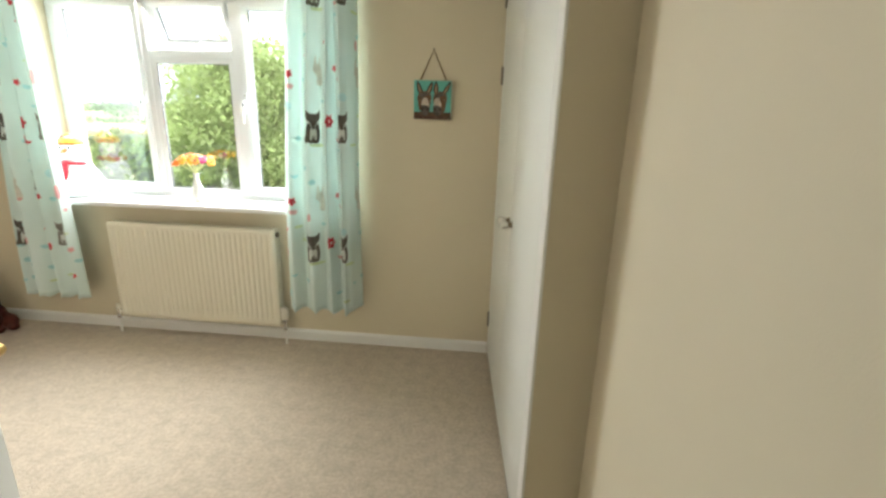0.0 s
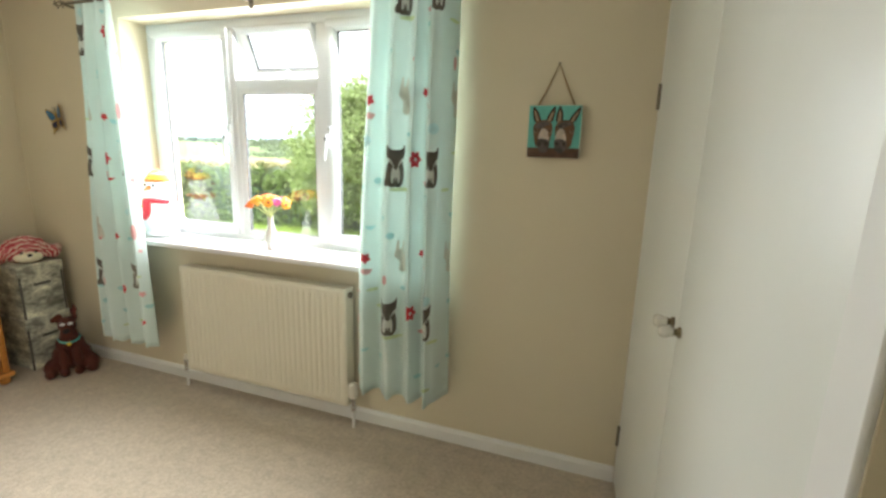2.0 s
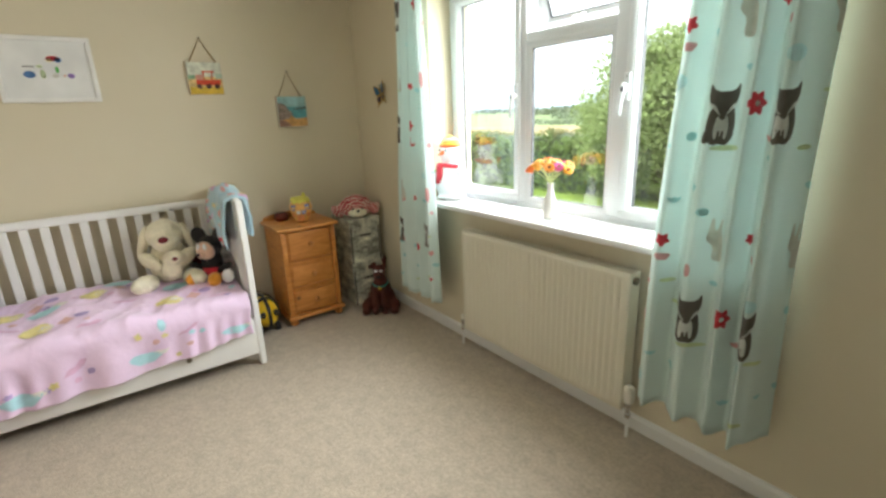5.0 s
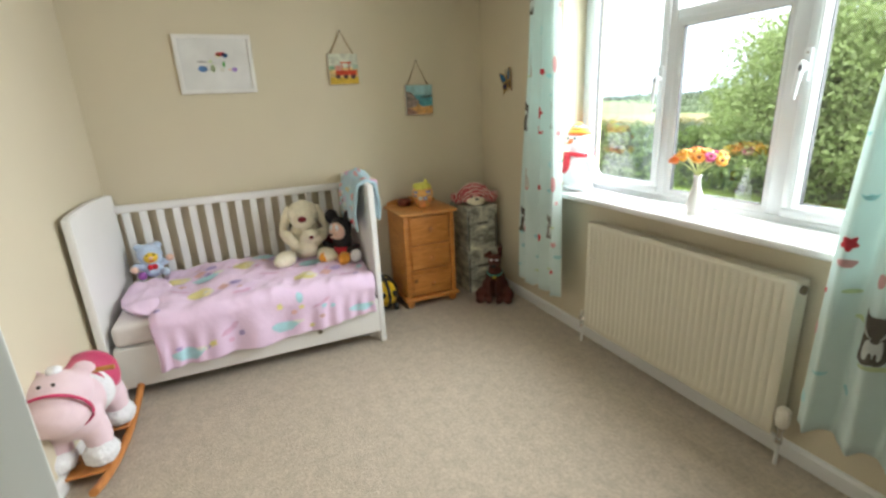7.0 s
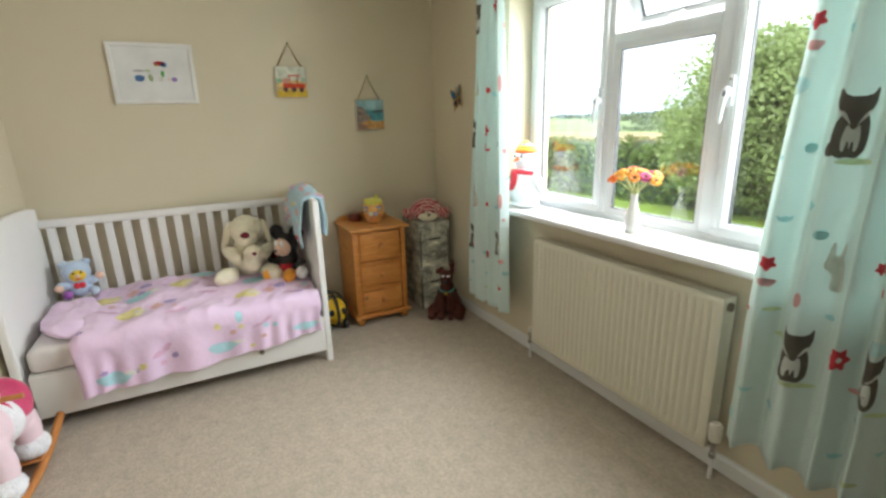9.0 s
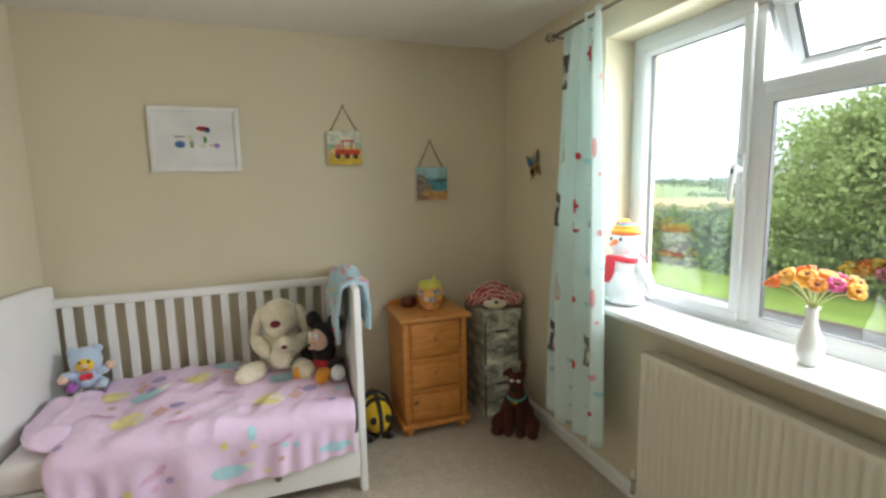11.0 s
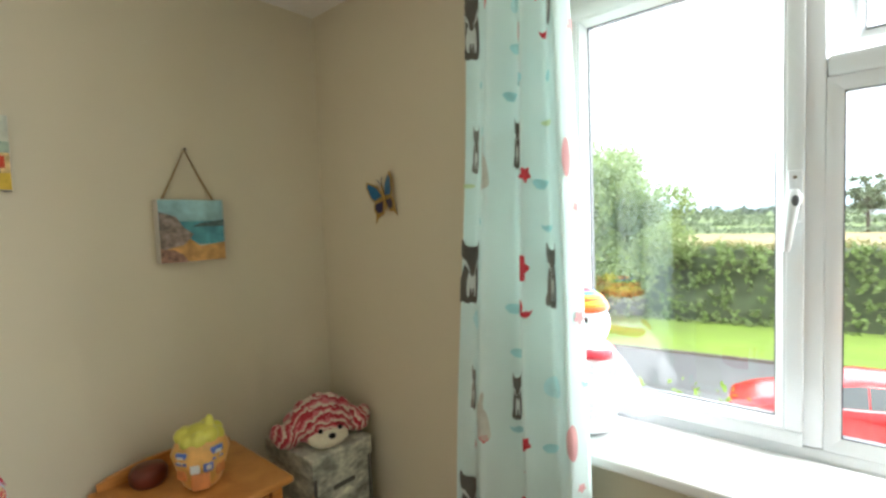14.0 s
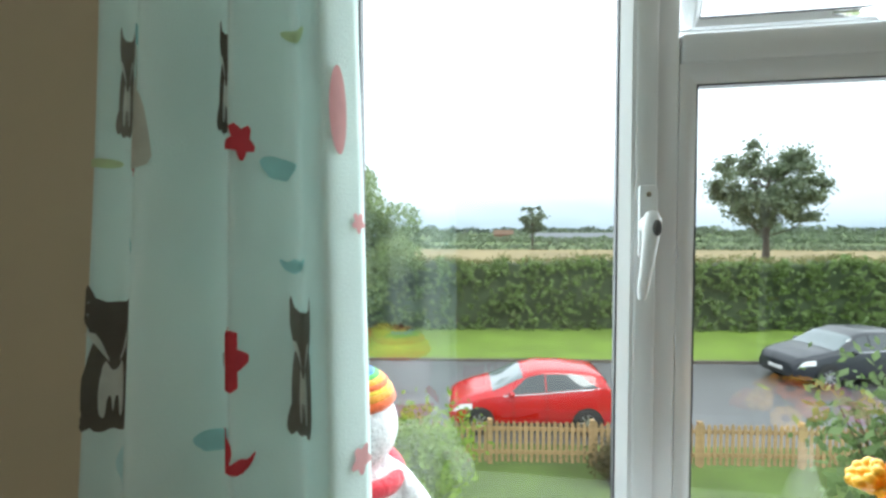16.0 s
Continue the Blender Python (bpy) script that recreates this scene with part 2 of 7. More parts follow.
def ball(bm, c, r, m=None, mi=0, u=16, v=10, fuzz=0.0, seed=0.0):
    out = bmesh.ops.create_uvsphere(bm, u_segments=u, v_segments=v, radius=1.0)
    vs = out["verts"]
    r = r if isinstance(r, (tuple, list)) else (r, r, r)
    for p in vs:
        k = 1.0
        if fuzz:
            k += fuzz * noise.noise(p.co * 2.3 + Vector((seed, seed * 2, c[0] * 9)))
        p.co = Vector((p.co[0] * r[0] * k, p.co[1] * r[1] * k, p.co[2] * r[2] * k))
    if m is not None:
        bmesh.ops.transform(bm, matrix=m.to_4x4(), verts=vs)
    bmesh.ops.translate(bm, vec=Vector(c), verts=vs)
    for f in {f for p in vs for f in p.link_faces}:
        f.material_index = mi
    return vs


def lathe(bm, profile, seg=24, c=(0, 0, 0), mi=0, m=None):
    rings, made = [], []
    for r, z in profile:
        ring = [bm.verts.new((r * math.cos(2 * math.pi * i / seg), r * math.sin(2 * math.pi * i / seg), z)) for i in range(seg)]
        rings.append(ring)
        made += ring
    for a, b in zip(rings, rings[1:]):
        for i in range(seg):
            bm.faces.new((a[i], a[(i + 1) % seg], b[(i + 1) % seg], b[i])).material_index = mi
    bm.faces.new(list(reversed(rings[0]))).material_index = mi
    bm.faces.new(rings[-1]).material_index = mi
    if m is not None:
        bmesh.ops.transform(bm, matrix=m, verts=made)
    bmesh.ops.translate(bm, vec=Vector(c), verts=made)
    return made


def tube(bm, pts, r, seg=8, mi=0, flat=None):
    pts = [Vector(p) for p in pts]
    rings = []
    rr = r if isinstance(r, (list, tuple)) else [r] * len(pts)
    for i, p in enumerate(pts):
        d = (pts[min(i + 1, len(pts) - 1)] - pts[max(i - 1, 0)]).normalized()
        up = Vector((0, 0, 1)) if abs(d.z) < 0.9 else Vector((0, 1, 0))
        s = d.cross(up).normalized()
        u = s.cross(d)
        fu = flat if flat else 1.0
        rings.append([bm.verts.new(p + s * math.cos(2 * math.pi * k / seg) * rr[i] + u * math.sin(2 * math.pi * k / seg) * rr[i] * fu) for k in range(seg)])
    for a, b in zip(rings, rings[1:]):
        for k in range(seg):
            bm.faces.new((a[k], a[(k + 1) % seg], b[(k + 1) % seg], b[k])).material_index = mi
    bm.faces.new(list(reversed(rings[0]))).material_index = mi
    bm.faces.new(rings[-1]).material_index = mi


def prism(bm, outline, depth, m, mi=0):
    """A flat outline in x and y, depth thick, put in place by m."""
    a = [bm.verts.new((x, y, 0)) for x, y in outline]
    b = [bm.verts.new((x, y, depth)) for x, y in outline]
    n = len(a)
    fs = [bm.faces.new(list(reversed(a))), bm.faces.new(b)]
    for i in range(n):
        fs.append(bm.faces.new((a[i], a[(i + 1) % n], b[(i + 1) % n], b[i])))
    for f in fs:
        f.material_index = mi
    bmesh.ops.transform(bm, matrix=m, verts=a + b)


def fresh():
    return bmesh.new()


def setting(name, bm, mats, label, category, smooth=None):
    return tagged(link(name, bm, mats, None, "", smooth), label, category, "", "structure")


def frame_on(origin, x_axis, y_axis):
    """A pose from two axes; its third axis is their cross product."""
    x, y = Vector(x_axis).normalized(), Vector(y_axis).normalized()
    z = x.cross(y)
    m = Matrix((x, y, z)).transposed().to_4x4()
    m.translation = Vector(origin)
    return m


# ---- the room's plan ----
XL, YW, TOP = -3.46, 3.68, 2.25
WX0, WX1, WZ0, WZ1 = -2.49, -0.71, 0.84, 2.04
YF = 3.835
SOUTH_A, SOUTH_B = Vector((-3.46, 1.165, 0)), Vector((0.62, 0.92, 0))
SDIR = (SOUTH_B - SOUTH_A).normalized()
SNORM = Vector((-SDIR.y, SDIR.x, 0))
CUP_FAR, CUP_NEAR = Vector((0.215, 3.68, 0)), Vector((0.335, 2.224, 0))
RIGHT_X = 0.49


def strip(bm, a, b, thick, z0, z1, side=1):
    """A wall piece from a to b, thick to its left (side 1) or right (side -1)."""
    a, b = Vector((a[0], a[1], 0)), Vector((b[0], b[1], 0))
    d = (b - a).normalized()
    n = Vector((-d.y, d.x, 0)) * side * thick
    ps = [a, b, b + n, a + n]
    if side < 0:
        ps.reverse()
    lo = [bm.verts.new((p.x, p.y, z0)) for p in ps]
    hi = [bm.verts.new((p.x, p.y, z1)) for p in ps]
    bm.faces.new(list(reversed(lo)))
    bm.faces.new(hi)
    for i in range(4):
        bm.faces.new((lo[i], lo[(i + 1) % 4], hi[(i + 1) % 4], hi[i]))


bm = fresh()
box(bm, (XL - 0.3, -1.6, -0.2), (1.6, YW + 0.3, 0))
setting("floor", bm, CARPET, "beige short-pile carpet over the whole floor", "carpet")

bm = fresh()
box(bm, (XL - 0.3, -1.6, TOP), (1.6, YW + 0.3, TOP + 0.2))
setting("ceiling", bm, CEILING, "plain white painted ceiling", "ceiling")

bm = fresh()
box(bm, (XL - 0.3, YW, -0.1), (WX0, YW + 0.3, TOP))
box(bm, (WX1, YW, -0.1), (1.6, YW + 0.3, TOP))
box(bm, (WX0, YW, -0.1), (WX1, YW + 0.3, WZ0))
box(bm, (WX0, YW, WZ1), (WX1, YW + 0.3, TOP))
setting("wall_north", bm, PAINT, "cream painted wall with the window opening", "wall")

bm = fresh()
box(bm, (XL - 0.3, -1.6, -0.1), (XL, YW, TOP))
setting("wall_west", bm, PAINT, "cream painted wall behind the cot", "wall")

HINGE = SOUTH_A + SDIR * 3.14
LATCH = SOUTH_A + SDIR * 3.90
bm = fresh()
strip(bm, SOUTH_A, HINGE, 0.12, 0, TOP, -1)
strip(bm, LATCH, SOUTH_B, 0.12, 0, TOP, -1)
strip(bm, HINGE, LATCH, 0.12, 2.02, TOP, -1)
setting("wall_south", bm, PAINT, "cream painted wall with the doorway", "wall")

bm = fresh()
strip(bm, (RIGHT_X, 0.93), (RIGHT_X, 2.224), 0.12, 0, TOP, -1)
strip(bm, (CUP_NEAR.x - 0.004, 2.224), (RIGHT_X + 0.12, 2.224), 0.05, 0, TOP, 1)
box(bm, (1.48, -1.6, 0), (1.6, YW, TOP))
box(bm, (RIGHT_X + 0.12, 2.15, 0), (1.48, 2.22, TOP))
setting("wall_east", bm, PAINT, "cream painted wall beside the doorway and wardrobe", "wall")

bm = fresh()
box(bm, (XL, -1.6, 0), (1.48, -1.48, TOP))
setting("wall_landing", bm, PAINT, "plain cream wall of the landing behind the doorway", "wall")

SKIRT = [(0, 0), (0.016, 0), (0.016, 0.055), (0.009, 0.068), (0, 0.07)]


def skirting(a, b, name):
    a, b = Vector((a[0], a[1], 0)), Vector((b[0], b[1], 0))
    d = (b - a).normalized()
    n = Vector((d.y, -d.x, 0))
    bm = fresh()
    m = frame_on(a, n, (0, 0, 1))
    length = (b - a).length
    prism(bm, SKIRT, -length if m.to_3x3().col[2].dot(d) < 0 else length, m)
    bmesh.ops.recalc_face_normals(bm, faces=bm.faces)
    setting(name, bm, GLOSS, "white gloss skirting board along the wall", "baseboard")


skirting((XL, YW), (CUP_FAR.x, YW), "baseboard_north")
skirting((XL, 1.19), (XL, YW - 0.016), "baseboard_west")
skirting(HINGE + SNORM * 0.001, SOUTH_A + SNORM * 0.001, "baseboard_south")

# ---- window ----
window = new("window_1")
tagged(window, "white uPVC casement window with an open top vent", "window", "", "structure")


def bar(bm, x0, x1, z0, z1, y0, y1, bev=0.008):
    box(bm, (x0, y0, z0), (x1, y1, z1), bev, seg=2)


def splay(bm, x0, x1, z0, z1, w, ya, yb):
    """A glazing bead: an outer rectangle at depth ya sloping in by w to depth yb, with a short return."""
    rings = []
    for d, y in ((0.0, ya + 0.012), (0.0, ya), (w * 0.3, ya + 0.001), (w, yb), (w, yb + 0.012)):
        rings.append([bm.verts.new((x, y, z)) for x, z in ((x0 + d, z0 + d), (x1 - d, z0 + d), (x1 - d, z1 - d), (x0 + d, z1 - d))])
    for p, q in zip(rings, rings[1:]):
        for i in range(4):
            bm.faces.new((p[i], p[(i + 1) % 4], q[(i + 1) % 4], q[i]))


def ring_box(bm, x0, x1, z0, z1, w, y0, y1):
    for p in ((x0, z0, x1, z0 + w), (x0, z1 - w, x1, z1), (x0, z0 + w, x0 + w, z1 - w), (x1 - w, z0 + w, x1, z1 - w)):
        box(bm, (p[0], y0, p[1]), (p[2], y1, p[3]))


bm = fresh()
FY0, FY1 = YF, YF + 0.07
bar(bm, WX0, WX1, WZ1 - 0.05, WZ1, FY0, FY1)
bar(bm, WX0, WX1, WZ0, WZ0 + 0.048, FY0, FY1)
bar(bm, WX0, WX0 + 0.050, WZ0 + 0.048, WZ1 - 0.05, FY0, FY1)
bar(bm, WX1 - 0.045, WX1, WZ0 + 0.048, WZ1 - 0.05, FY0, FY1)
bar(bm, -1.930, -1.868, WZ0 + 0.048, WZ1 - 0.05, FY0, FY1)
bar(bm, -1.358, -1.280, WZ0 + 0.048, WZ1 - 0.05, FY0, FY1)
bar(bm, -1.868, -1.358, 1.690, 1.738, FY0, FY1)
part("window_frame", bm, UPVC, window, "white uPVC outer frame with mullions and transom", 30)


def sheet(bm, x0, x1, z0, z1):
    bm.faces.new([bm.verts.new((x, YF + 0.026, z)) for x, z in ((x0, z0), (x1, z0), (x1, z1), (x0, z1))])


def glazing(x0, x1, z0, z1, w, ya, yb, owner, turn):
    """Bead, dark gasket line and pane inside an opening."""
    bm = fresh()
    splay(bm, x0, x1, z0, z1, w, ya, yb)
    bmesh.ops.transform(bm, matrix=turn, verts=bm.verts)
    part("glazing_bead", bm, UPVC, owner, "white sloping glazing bead", 25)
    bm = fresh()
    ring_box(bm, x0 + w - 0.001, x1 - w + 0.001, z0 + w - 0.001, z1 - w + 0.001, 0.004, YF + 0.016, YF + 0.034)
    bmesh.ops.transform(bm, matrix=turn, verts=bm.verts)
    part("gasket", bm, GASKET, owner, "dark glazing gasket")
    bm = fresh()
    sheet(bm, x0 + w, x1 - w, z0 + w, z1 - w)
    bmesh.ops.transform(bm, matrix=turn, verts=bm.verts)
    pane = part("pane", bm, GLASS, owner, "window glass, tinted grey to dim the view outdoors")
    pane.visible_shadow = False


def sash(x0, x1, z0, z1, w, tilt=0.0):
    """A sash ring with its glazing; tilt swings its bottom outwards from the top edge."""
    turn = Matrix.Translation((0, YF, z1)) @ Matrix.Rotation(radians(tilt), 4, "X") @ Matrix.Translation((0, -YF, -z1))
    bm = fresh()
    y0, y1 = YF - 0.014, YF + 0.052
    k = w * 0.62
    for a in ((x0, z0, x1, z0 + k), (x0, z1 - k, x1, z1), (x0, z0 + k, x0 + k, z1 - k), (x1 - k, z0 + k, x1, z1 - k)):
        bar(bm, a[0], a[2], a[1], a[3], y0, y1, 0.006)
    bmesh.ops.transform(bm, matrix=turn, verts=bm.verts)
    ring = part("sash", bm, UPVC, window, "", 30)
    glazing(x0 + k - 0.001, x1 - k + 0.001, z0 + k - 0.001, z1 - k + 0.001, w - k, y0 + 0.004, YF + 0.012, ring, turn)
    return ring


sash(-2.446, -1.904, 0.888, 2.002, 0.053)
sash(-1.296, -0.748, 0.888, 2.002, 0.053)
sash(-1.852, -1.373, 1.730, 1.998, 0.045, 24)
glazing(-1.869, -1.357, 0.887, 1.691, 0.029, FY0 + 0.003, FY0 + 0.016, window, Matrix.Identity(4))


def handle(x, z):
    """Espagnolette handle: back plate with lock and a long drooping lever."""
    bm = fresh()
    box(bm, (x - 0.014, YF - 0.026, z - 0.05), (x + 0.014, YF - 0.014, z + 0.062), 0.005, seg=2)
    lathe(bm, [(0.015, 0), (0.016, 0.012), (0.013, 0.022)], 16, m=frame_on((x, YF - 0.026, z), (1, 0, 0), (0, 0, 1)) @ Matrix.Diagonal((1, 1, -1, 1)) @ Matrix.Rotation(math.pi, 4, "X"))
    tube(bm, [(x, YF - 0.042, z + 0.018), (x, YF - 0.046, z + 0.008), (x - 0.003, YF - 0.050, z - 0.02), (x - 0.008, YF - 0.051, z - 0.06), (x - 0.012, YF - 0.048, z - 0.095), (x - 0.013, YF - 0.046, z - 0.112)], [0.009, 0.0135, 0.012, 0.0095, 0.0085, 0.005], 12)
    bmesh.ops.recalc_face_normals(bm, faces=bm.faces)
    h = part("window_handle", bm, UPVC, window, "white lockable window handle", 40)
    bm = fresh()
    ball(bm, (x + 0.003, YF - 0.062, z - 0.004), (0.007, 0.004, 0.012))
    part("lock", bm, GASKET, h, "black key lock", 60)
    bm = fresh()
    ball(bm, (x, YF - 0.027, z + 0.047), (0.004, 0.002, 0.004))
    part("screw", bm, STEEL, h, "", 60)


handle(-1.9195, 1.440)
handle(-1.280, 1.440)
bm = fresh()
tube(bm, [(-1.56, YF + 0.03, 1.765), (-1.57, YF + 0.06, 1.775), (-1.60, YF + 0.10, 1.79)], 0.006, 8)
box(bm, (-1.585, YF - 0.012, 1.748), (-1.535, YF + 0.03, 1.762), 0.004)
part("vent_stay", bm, CHROME, window, "casement stay of the open vent", 40)

bm = fresh()
box(bm, (WX0 - 0.03, 3.575, 0.832), (WX1 + 0.03, YF - 0.001, 0.862), 0.008, seg=3)
setting("window_sill", bm, GLOSS, "white gloss painted window sill board", "window sill", 35)

# ---- radiator ----
RX0, RX1, RZ0, RZ1, RY0, RY1 = -2.115, -1.065, 0.115, 0.735, 3.585, 3.645
radiator = thing("radiator", (0, 0, 0), "cream enamelled panel radiator with vertical ridges under the window", "radiator")
bm = fresh()
N, rows = 31, []
prof = []
for i in range(N):
    a = RX0 + 0.022 + (RX1 - RX0 - 0.044) * i / N
    b = RX0 + 0.022 + (RX1 - RX0 - 0.044) * (i + 1) / N
    w = b - a
    prof += [(a, 0.0), (a + 0.30 * w, 0.0), (a + 0.42 * w, 0.008), (a + 0.58 * w, 0.008), (a + 0.70 * w, 0.0)]
prof = [(RX0, 0.004), (RX0 + 0.006, 0.0)] + prof + [(RX1 - 0.022, 0.0), (RX1 - 0.006, 0.0), (RX1, 0.004)]
levels = [(RZ0, 0.008, 0.0), (RZ0 + 0.01, 0.0, 0.0), (RZ0 + 0.035, 0.0, 0.0), (RZ0 + 0.06, 0.0, 1.0), (RZ1 - 0.05, 0.0, 1.0), (RZ1 - 0.025, 0.0, 0.0), (RZ1 - 0.012, 0.0, 0.0), (RZ1 - 0.004, 0.004, 0.0)]
for z, off, k in levels:
    rows.append([bm.verts.new((x, RY0 + off + d * (k if 0.02 < x - RX0 < RX1 - RX0 - 0.02 else 1), z)) for x, d in prof])
for r0, r1 in zip(rows, rows[1:]):
    for i in range(len(prof) - 1):
        bm.faces.new((r0[i], r0[i + 1], r1[i + 1], r1[i]))
box(bm, (RX0 + 0.002, RY0 + 0.012, RZ0 + 0.002), (RX1 - 0.002, RY0 + 0.022, RZ1 - 0.006))
part("panel", bm, RADIATOR, radiator, "cream pressed steel front panel", 50)
for nm, x in (("side_cover", RX0 - 0.003), ("side_cover", RX1 - 0.001)):
    bm = fresh()
    box(bm, (x, RY0 + 0.004, RZ0 + 0.012), (x + 0.004, RY1 + 0.015, RZ1 - 0.002), 0.0015)
    part(nm, bm, RADIATOR, radiator)
bm = fresh()
for k in range(7):
    y = RY0 + 0.008 + k * 0.009
    box(bm, (RX0 + 0.004, y, RZ1 - 0.006), (RX1 - 0.004, y + 0.005, RZ1 - 0.001))
for k in range(19):
    x = RX0 + 0.02 + k * (RX1 - RX0 - 0.04) / 18
    box(bm, (x - 0.003, RY0 + 0.008, RZ1 - 0.008), (x + 0.003, RY1 + 0.01, RZ1 - 0.003))
part("top_grille", bm, RADIATOR, radiator, "slotted top grille")
bm = fresh()
box(bm, (RX0 + 0.02, RY1, RZ0 + 0.02), (RX1 - 0.02, RY1 + 0.012, RZ1 - 0.02))
part("back_panel", bm, RADIATOR, radiator)
for x in (RX0 + 0.15, RX1 - 0.15):
    bm = fresh()
    box(bm, (x - 0.015, RY1 + 0.012, RZ0 + 0.1), (x + 0.015, YW, RZ1 - 0.1))
    part("wall_bracket", bm, RADIATOR, radiator)
bm = fresh()
lathe(bm, [(0.016, 0), (0.016, 0.012), (0.009, 0.014)], 16, m=frame_on((RX1 + 0.002, RY0 + 0.035, RZ1 - 0.035), (0, 1, 0), (0, 0, 1)))
part("end_plug", bm, STEEL, radiator, "dark blanking plug", 40)


def valve(x, y, head):
    bm = fresh()
    lathe(bm, [(0.0075, -0.02), (0.0075, 0.12)], 12, (x, y, 0))
    pipe = part("pipe", bm, GLOSS, radiator, "white painted copper pipe", 40)
    bm = fresh()
    lathe(bm, [(0.013, 0.095), (0.013, 0.115), (0.010, 0.118), (0.010, 0.15), (0.013, 0.153), (0.013, 0.165)], 12, (x, y, 0))
    sx = RX1 if head else RX0
    tube(bm, [(x, y, 0.14), (sx + (0.004 if head else -0.004), RY0 + 0.035, 0.145)], 0.010, 10)
    v = part("valve", bm, CHROME, radiator, "chrome radiator valve", 40)
    bm = fresh()
    if head:
        pr = [(0.015, 0.165), (0.020, 0.17), (0.022, 0.19), (0.021, 0.235), (0.016, 0.245), (0.006, 0.247)]
        lathe(bm, pr, 20, (x, y, 0))
        for k in range(12):
            a = k * math.pi / 6
            box(bm, (-0.0015, 0.019, 0.185), (0.0015, 0.0245, 0.235), m=Matrix.Translation((x, y, 0)) @ Matrix.Rotation(a, 4, "Z"))
        part("thermostat_head", bm, PLASTIC, v, "cream thermostatic valve head", 40)
    else:
        lathe(bm, [(0.012, 0.165), (0.012, 0.19), (0.008, 0.195)], 12, (x, y, 0))
        part("valve_cap", bm, PLASTIC, v, "", 40)


valve(-1.035, 3.60, True)
valve(-2.150, 3.605, False)

# ---- curtains ----
def curtain_surface(x0t, x1t, x0b, x1b, z0, z1, folds, y_mid, amp, seed, outer):
    def place(s, z):
        k = (z1 - z) / (z1 - z0)
        x0, x1 = x0t + (x0b - x0t) * k, x1t + (x1b - x1t) * k
        pinch = 1.0 - 0.55 * max(0.0, 1 - k * 7)
        w = s + 0.035 * math.sin(7.3 * s + seed) + 0.010 * math.sin(17 * s + 2.2 * k + seed)
        ph = math.pi * (folds * w + seed)
        a = amp * (0.80 + 0.30 * k) * pinch
        crest = math.sqrt(math.sin(ph) ** 2 + 0.09)
        y = y_mid + a * (1.15 - 2.0 * crest) + 0.16 * a * math.sin(3 * ph + 1.3) + 0.010 * math.sin(5 * k + 4 * s + seed)
        edge = max(0.0, (s if outer else 1 - s) - 0.94) / 0.06
        y += (3.635 - y) * edge * edge * (3 - 2 * edge)
        x = x0 + (x1 - x0) * (s + 0.016 * math.sin(2 * ph)) + 0.006 * math.sin(6 * k + seed)
        return Vector((x, y, z))
    return place


def solve_s(place, x, z):
    lo, hi = 0.0, 1.0
    for _ in range(24):
        mid = (lo + hi) / 2
        if place(mid, z).x < x:
            lo = mid
        else:
            hi = mid
    return lo


def star(n, r0, r1, turn=0.0):
    return [((r0 if i % 2 == 0 else r1) * math.sin(turn + math.pi * i / n), (r0 if i % 2 == 0 else r1) * math.cos(turn + math.pi * i / n)) for i in range(2 * n)]


def oval(rx, ry, n=14, cx=0.0, cy=0.0):
    return [(cx + rx * math.cos(2 * math.pi * i / n), cy + ry * math.sin(2 * math.pi * i / n)) for i in range(n)]


FOX_BODY = [(-.020, .030), (-.034, .010), (-.039, -.025), (-.037, -.058), (-.026, -.074), (-.014, -.078), (0, -.074), (.014, -.078), (.026, -.074), (.037, -.058), (.039, -.025), (.034, .010), (.020, .030)]
FOX_HEAD = [(-.040, .082), (-.026, .058), (.026, .058), (.040, .082), (.040, .036), (.016, .004), (.004, -.010), (-.004, -.010), (-.016, .004), (-.040, .036)]
FOX_CHEST = [(-.014, .000), (-.004, -.013), (.004, -.013), (.014, .000), (.021, -.030), (.019, -.058), (.011, -.064), (.008, -.040), (.003, -.040), (0, -.060), (-.003, -.040), (-.008, -.040), (-.011, -.064), (-.019, -.058), (-.021, -.030)]
FOX_CHEEK_L = [(-.039, .030), (-.024, .026), (-.005, -.006), (-.014, .002), (-.030, .018)]
FOX_CHEEK_R = [(.039, .030), (.030, .018), (.014, .002), (.005, -.006), (.024, .026)]
FOX_TAIL = [(-.030, -.030), (-.046, -.048), (-.050, -.064), (-.040, -.074), (-.026, -.070)]
BUNNY = [(-.020, .075), (-.012, .072), (-.010, .035), (0, .035), (.008, .072), (.015, .068), (.010, .028), (.022, .010), (.030, -.030), (.034, -.060), (.010, -.070), (-.012, -.062), (-.008, -.020), (-.034, .004), (-.030, .020)]
BIRD = [(0.023 * (1 + 0.25 * math.sin(3 * a)) * math.cos(a), 0.015 * (1 + 0.22 * math.cos(2 * a + 0.6)) * math.sin(a)) for a in [2 * math.pi * k / 16 for k in range(16)]]
HALF = [(-.026, .010), (-.018, -.006), (0, -.014), (.018, -.006), (.026, .010), (.012, .002), (0, .008), (-.012, .002)]


def bloom(n, r, depth):
    return [(r * (1 - depth * (0.5 + 0.5 * math.cos(n * a))) * math.sin(a), r * (1 - depth * (0.5 + 0.5 * math.cos(n * a))) * math.cos(a)) for a in [2 * math.pi * k / (5 * n) for k in range(5 * n)]]


def rounded(shape):
    out = []
    for (ax, ay), (bx, by) in zip(shape, shape[1:] + shape[:1]):
        out += [(ax + 0.22 * (bx - ax), ay + 0.22 * (by - ay)), (bx - 0.22 * (bx - ax), by - 0.22 * (by - ay))]
    return out


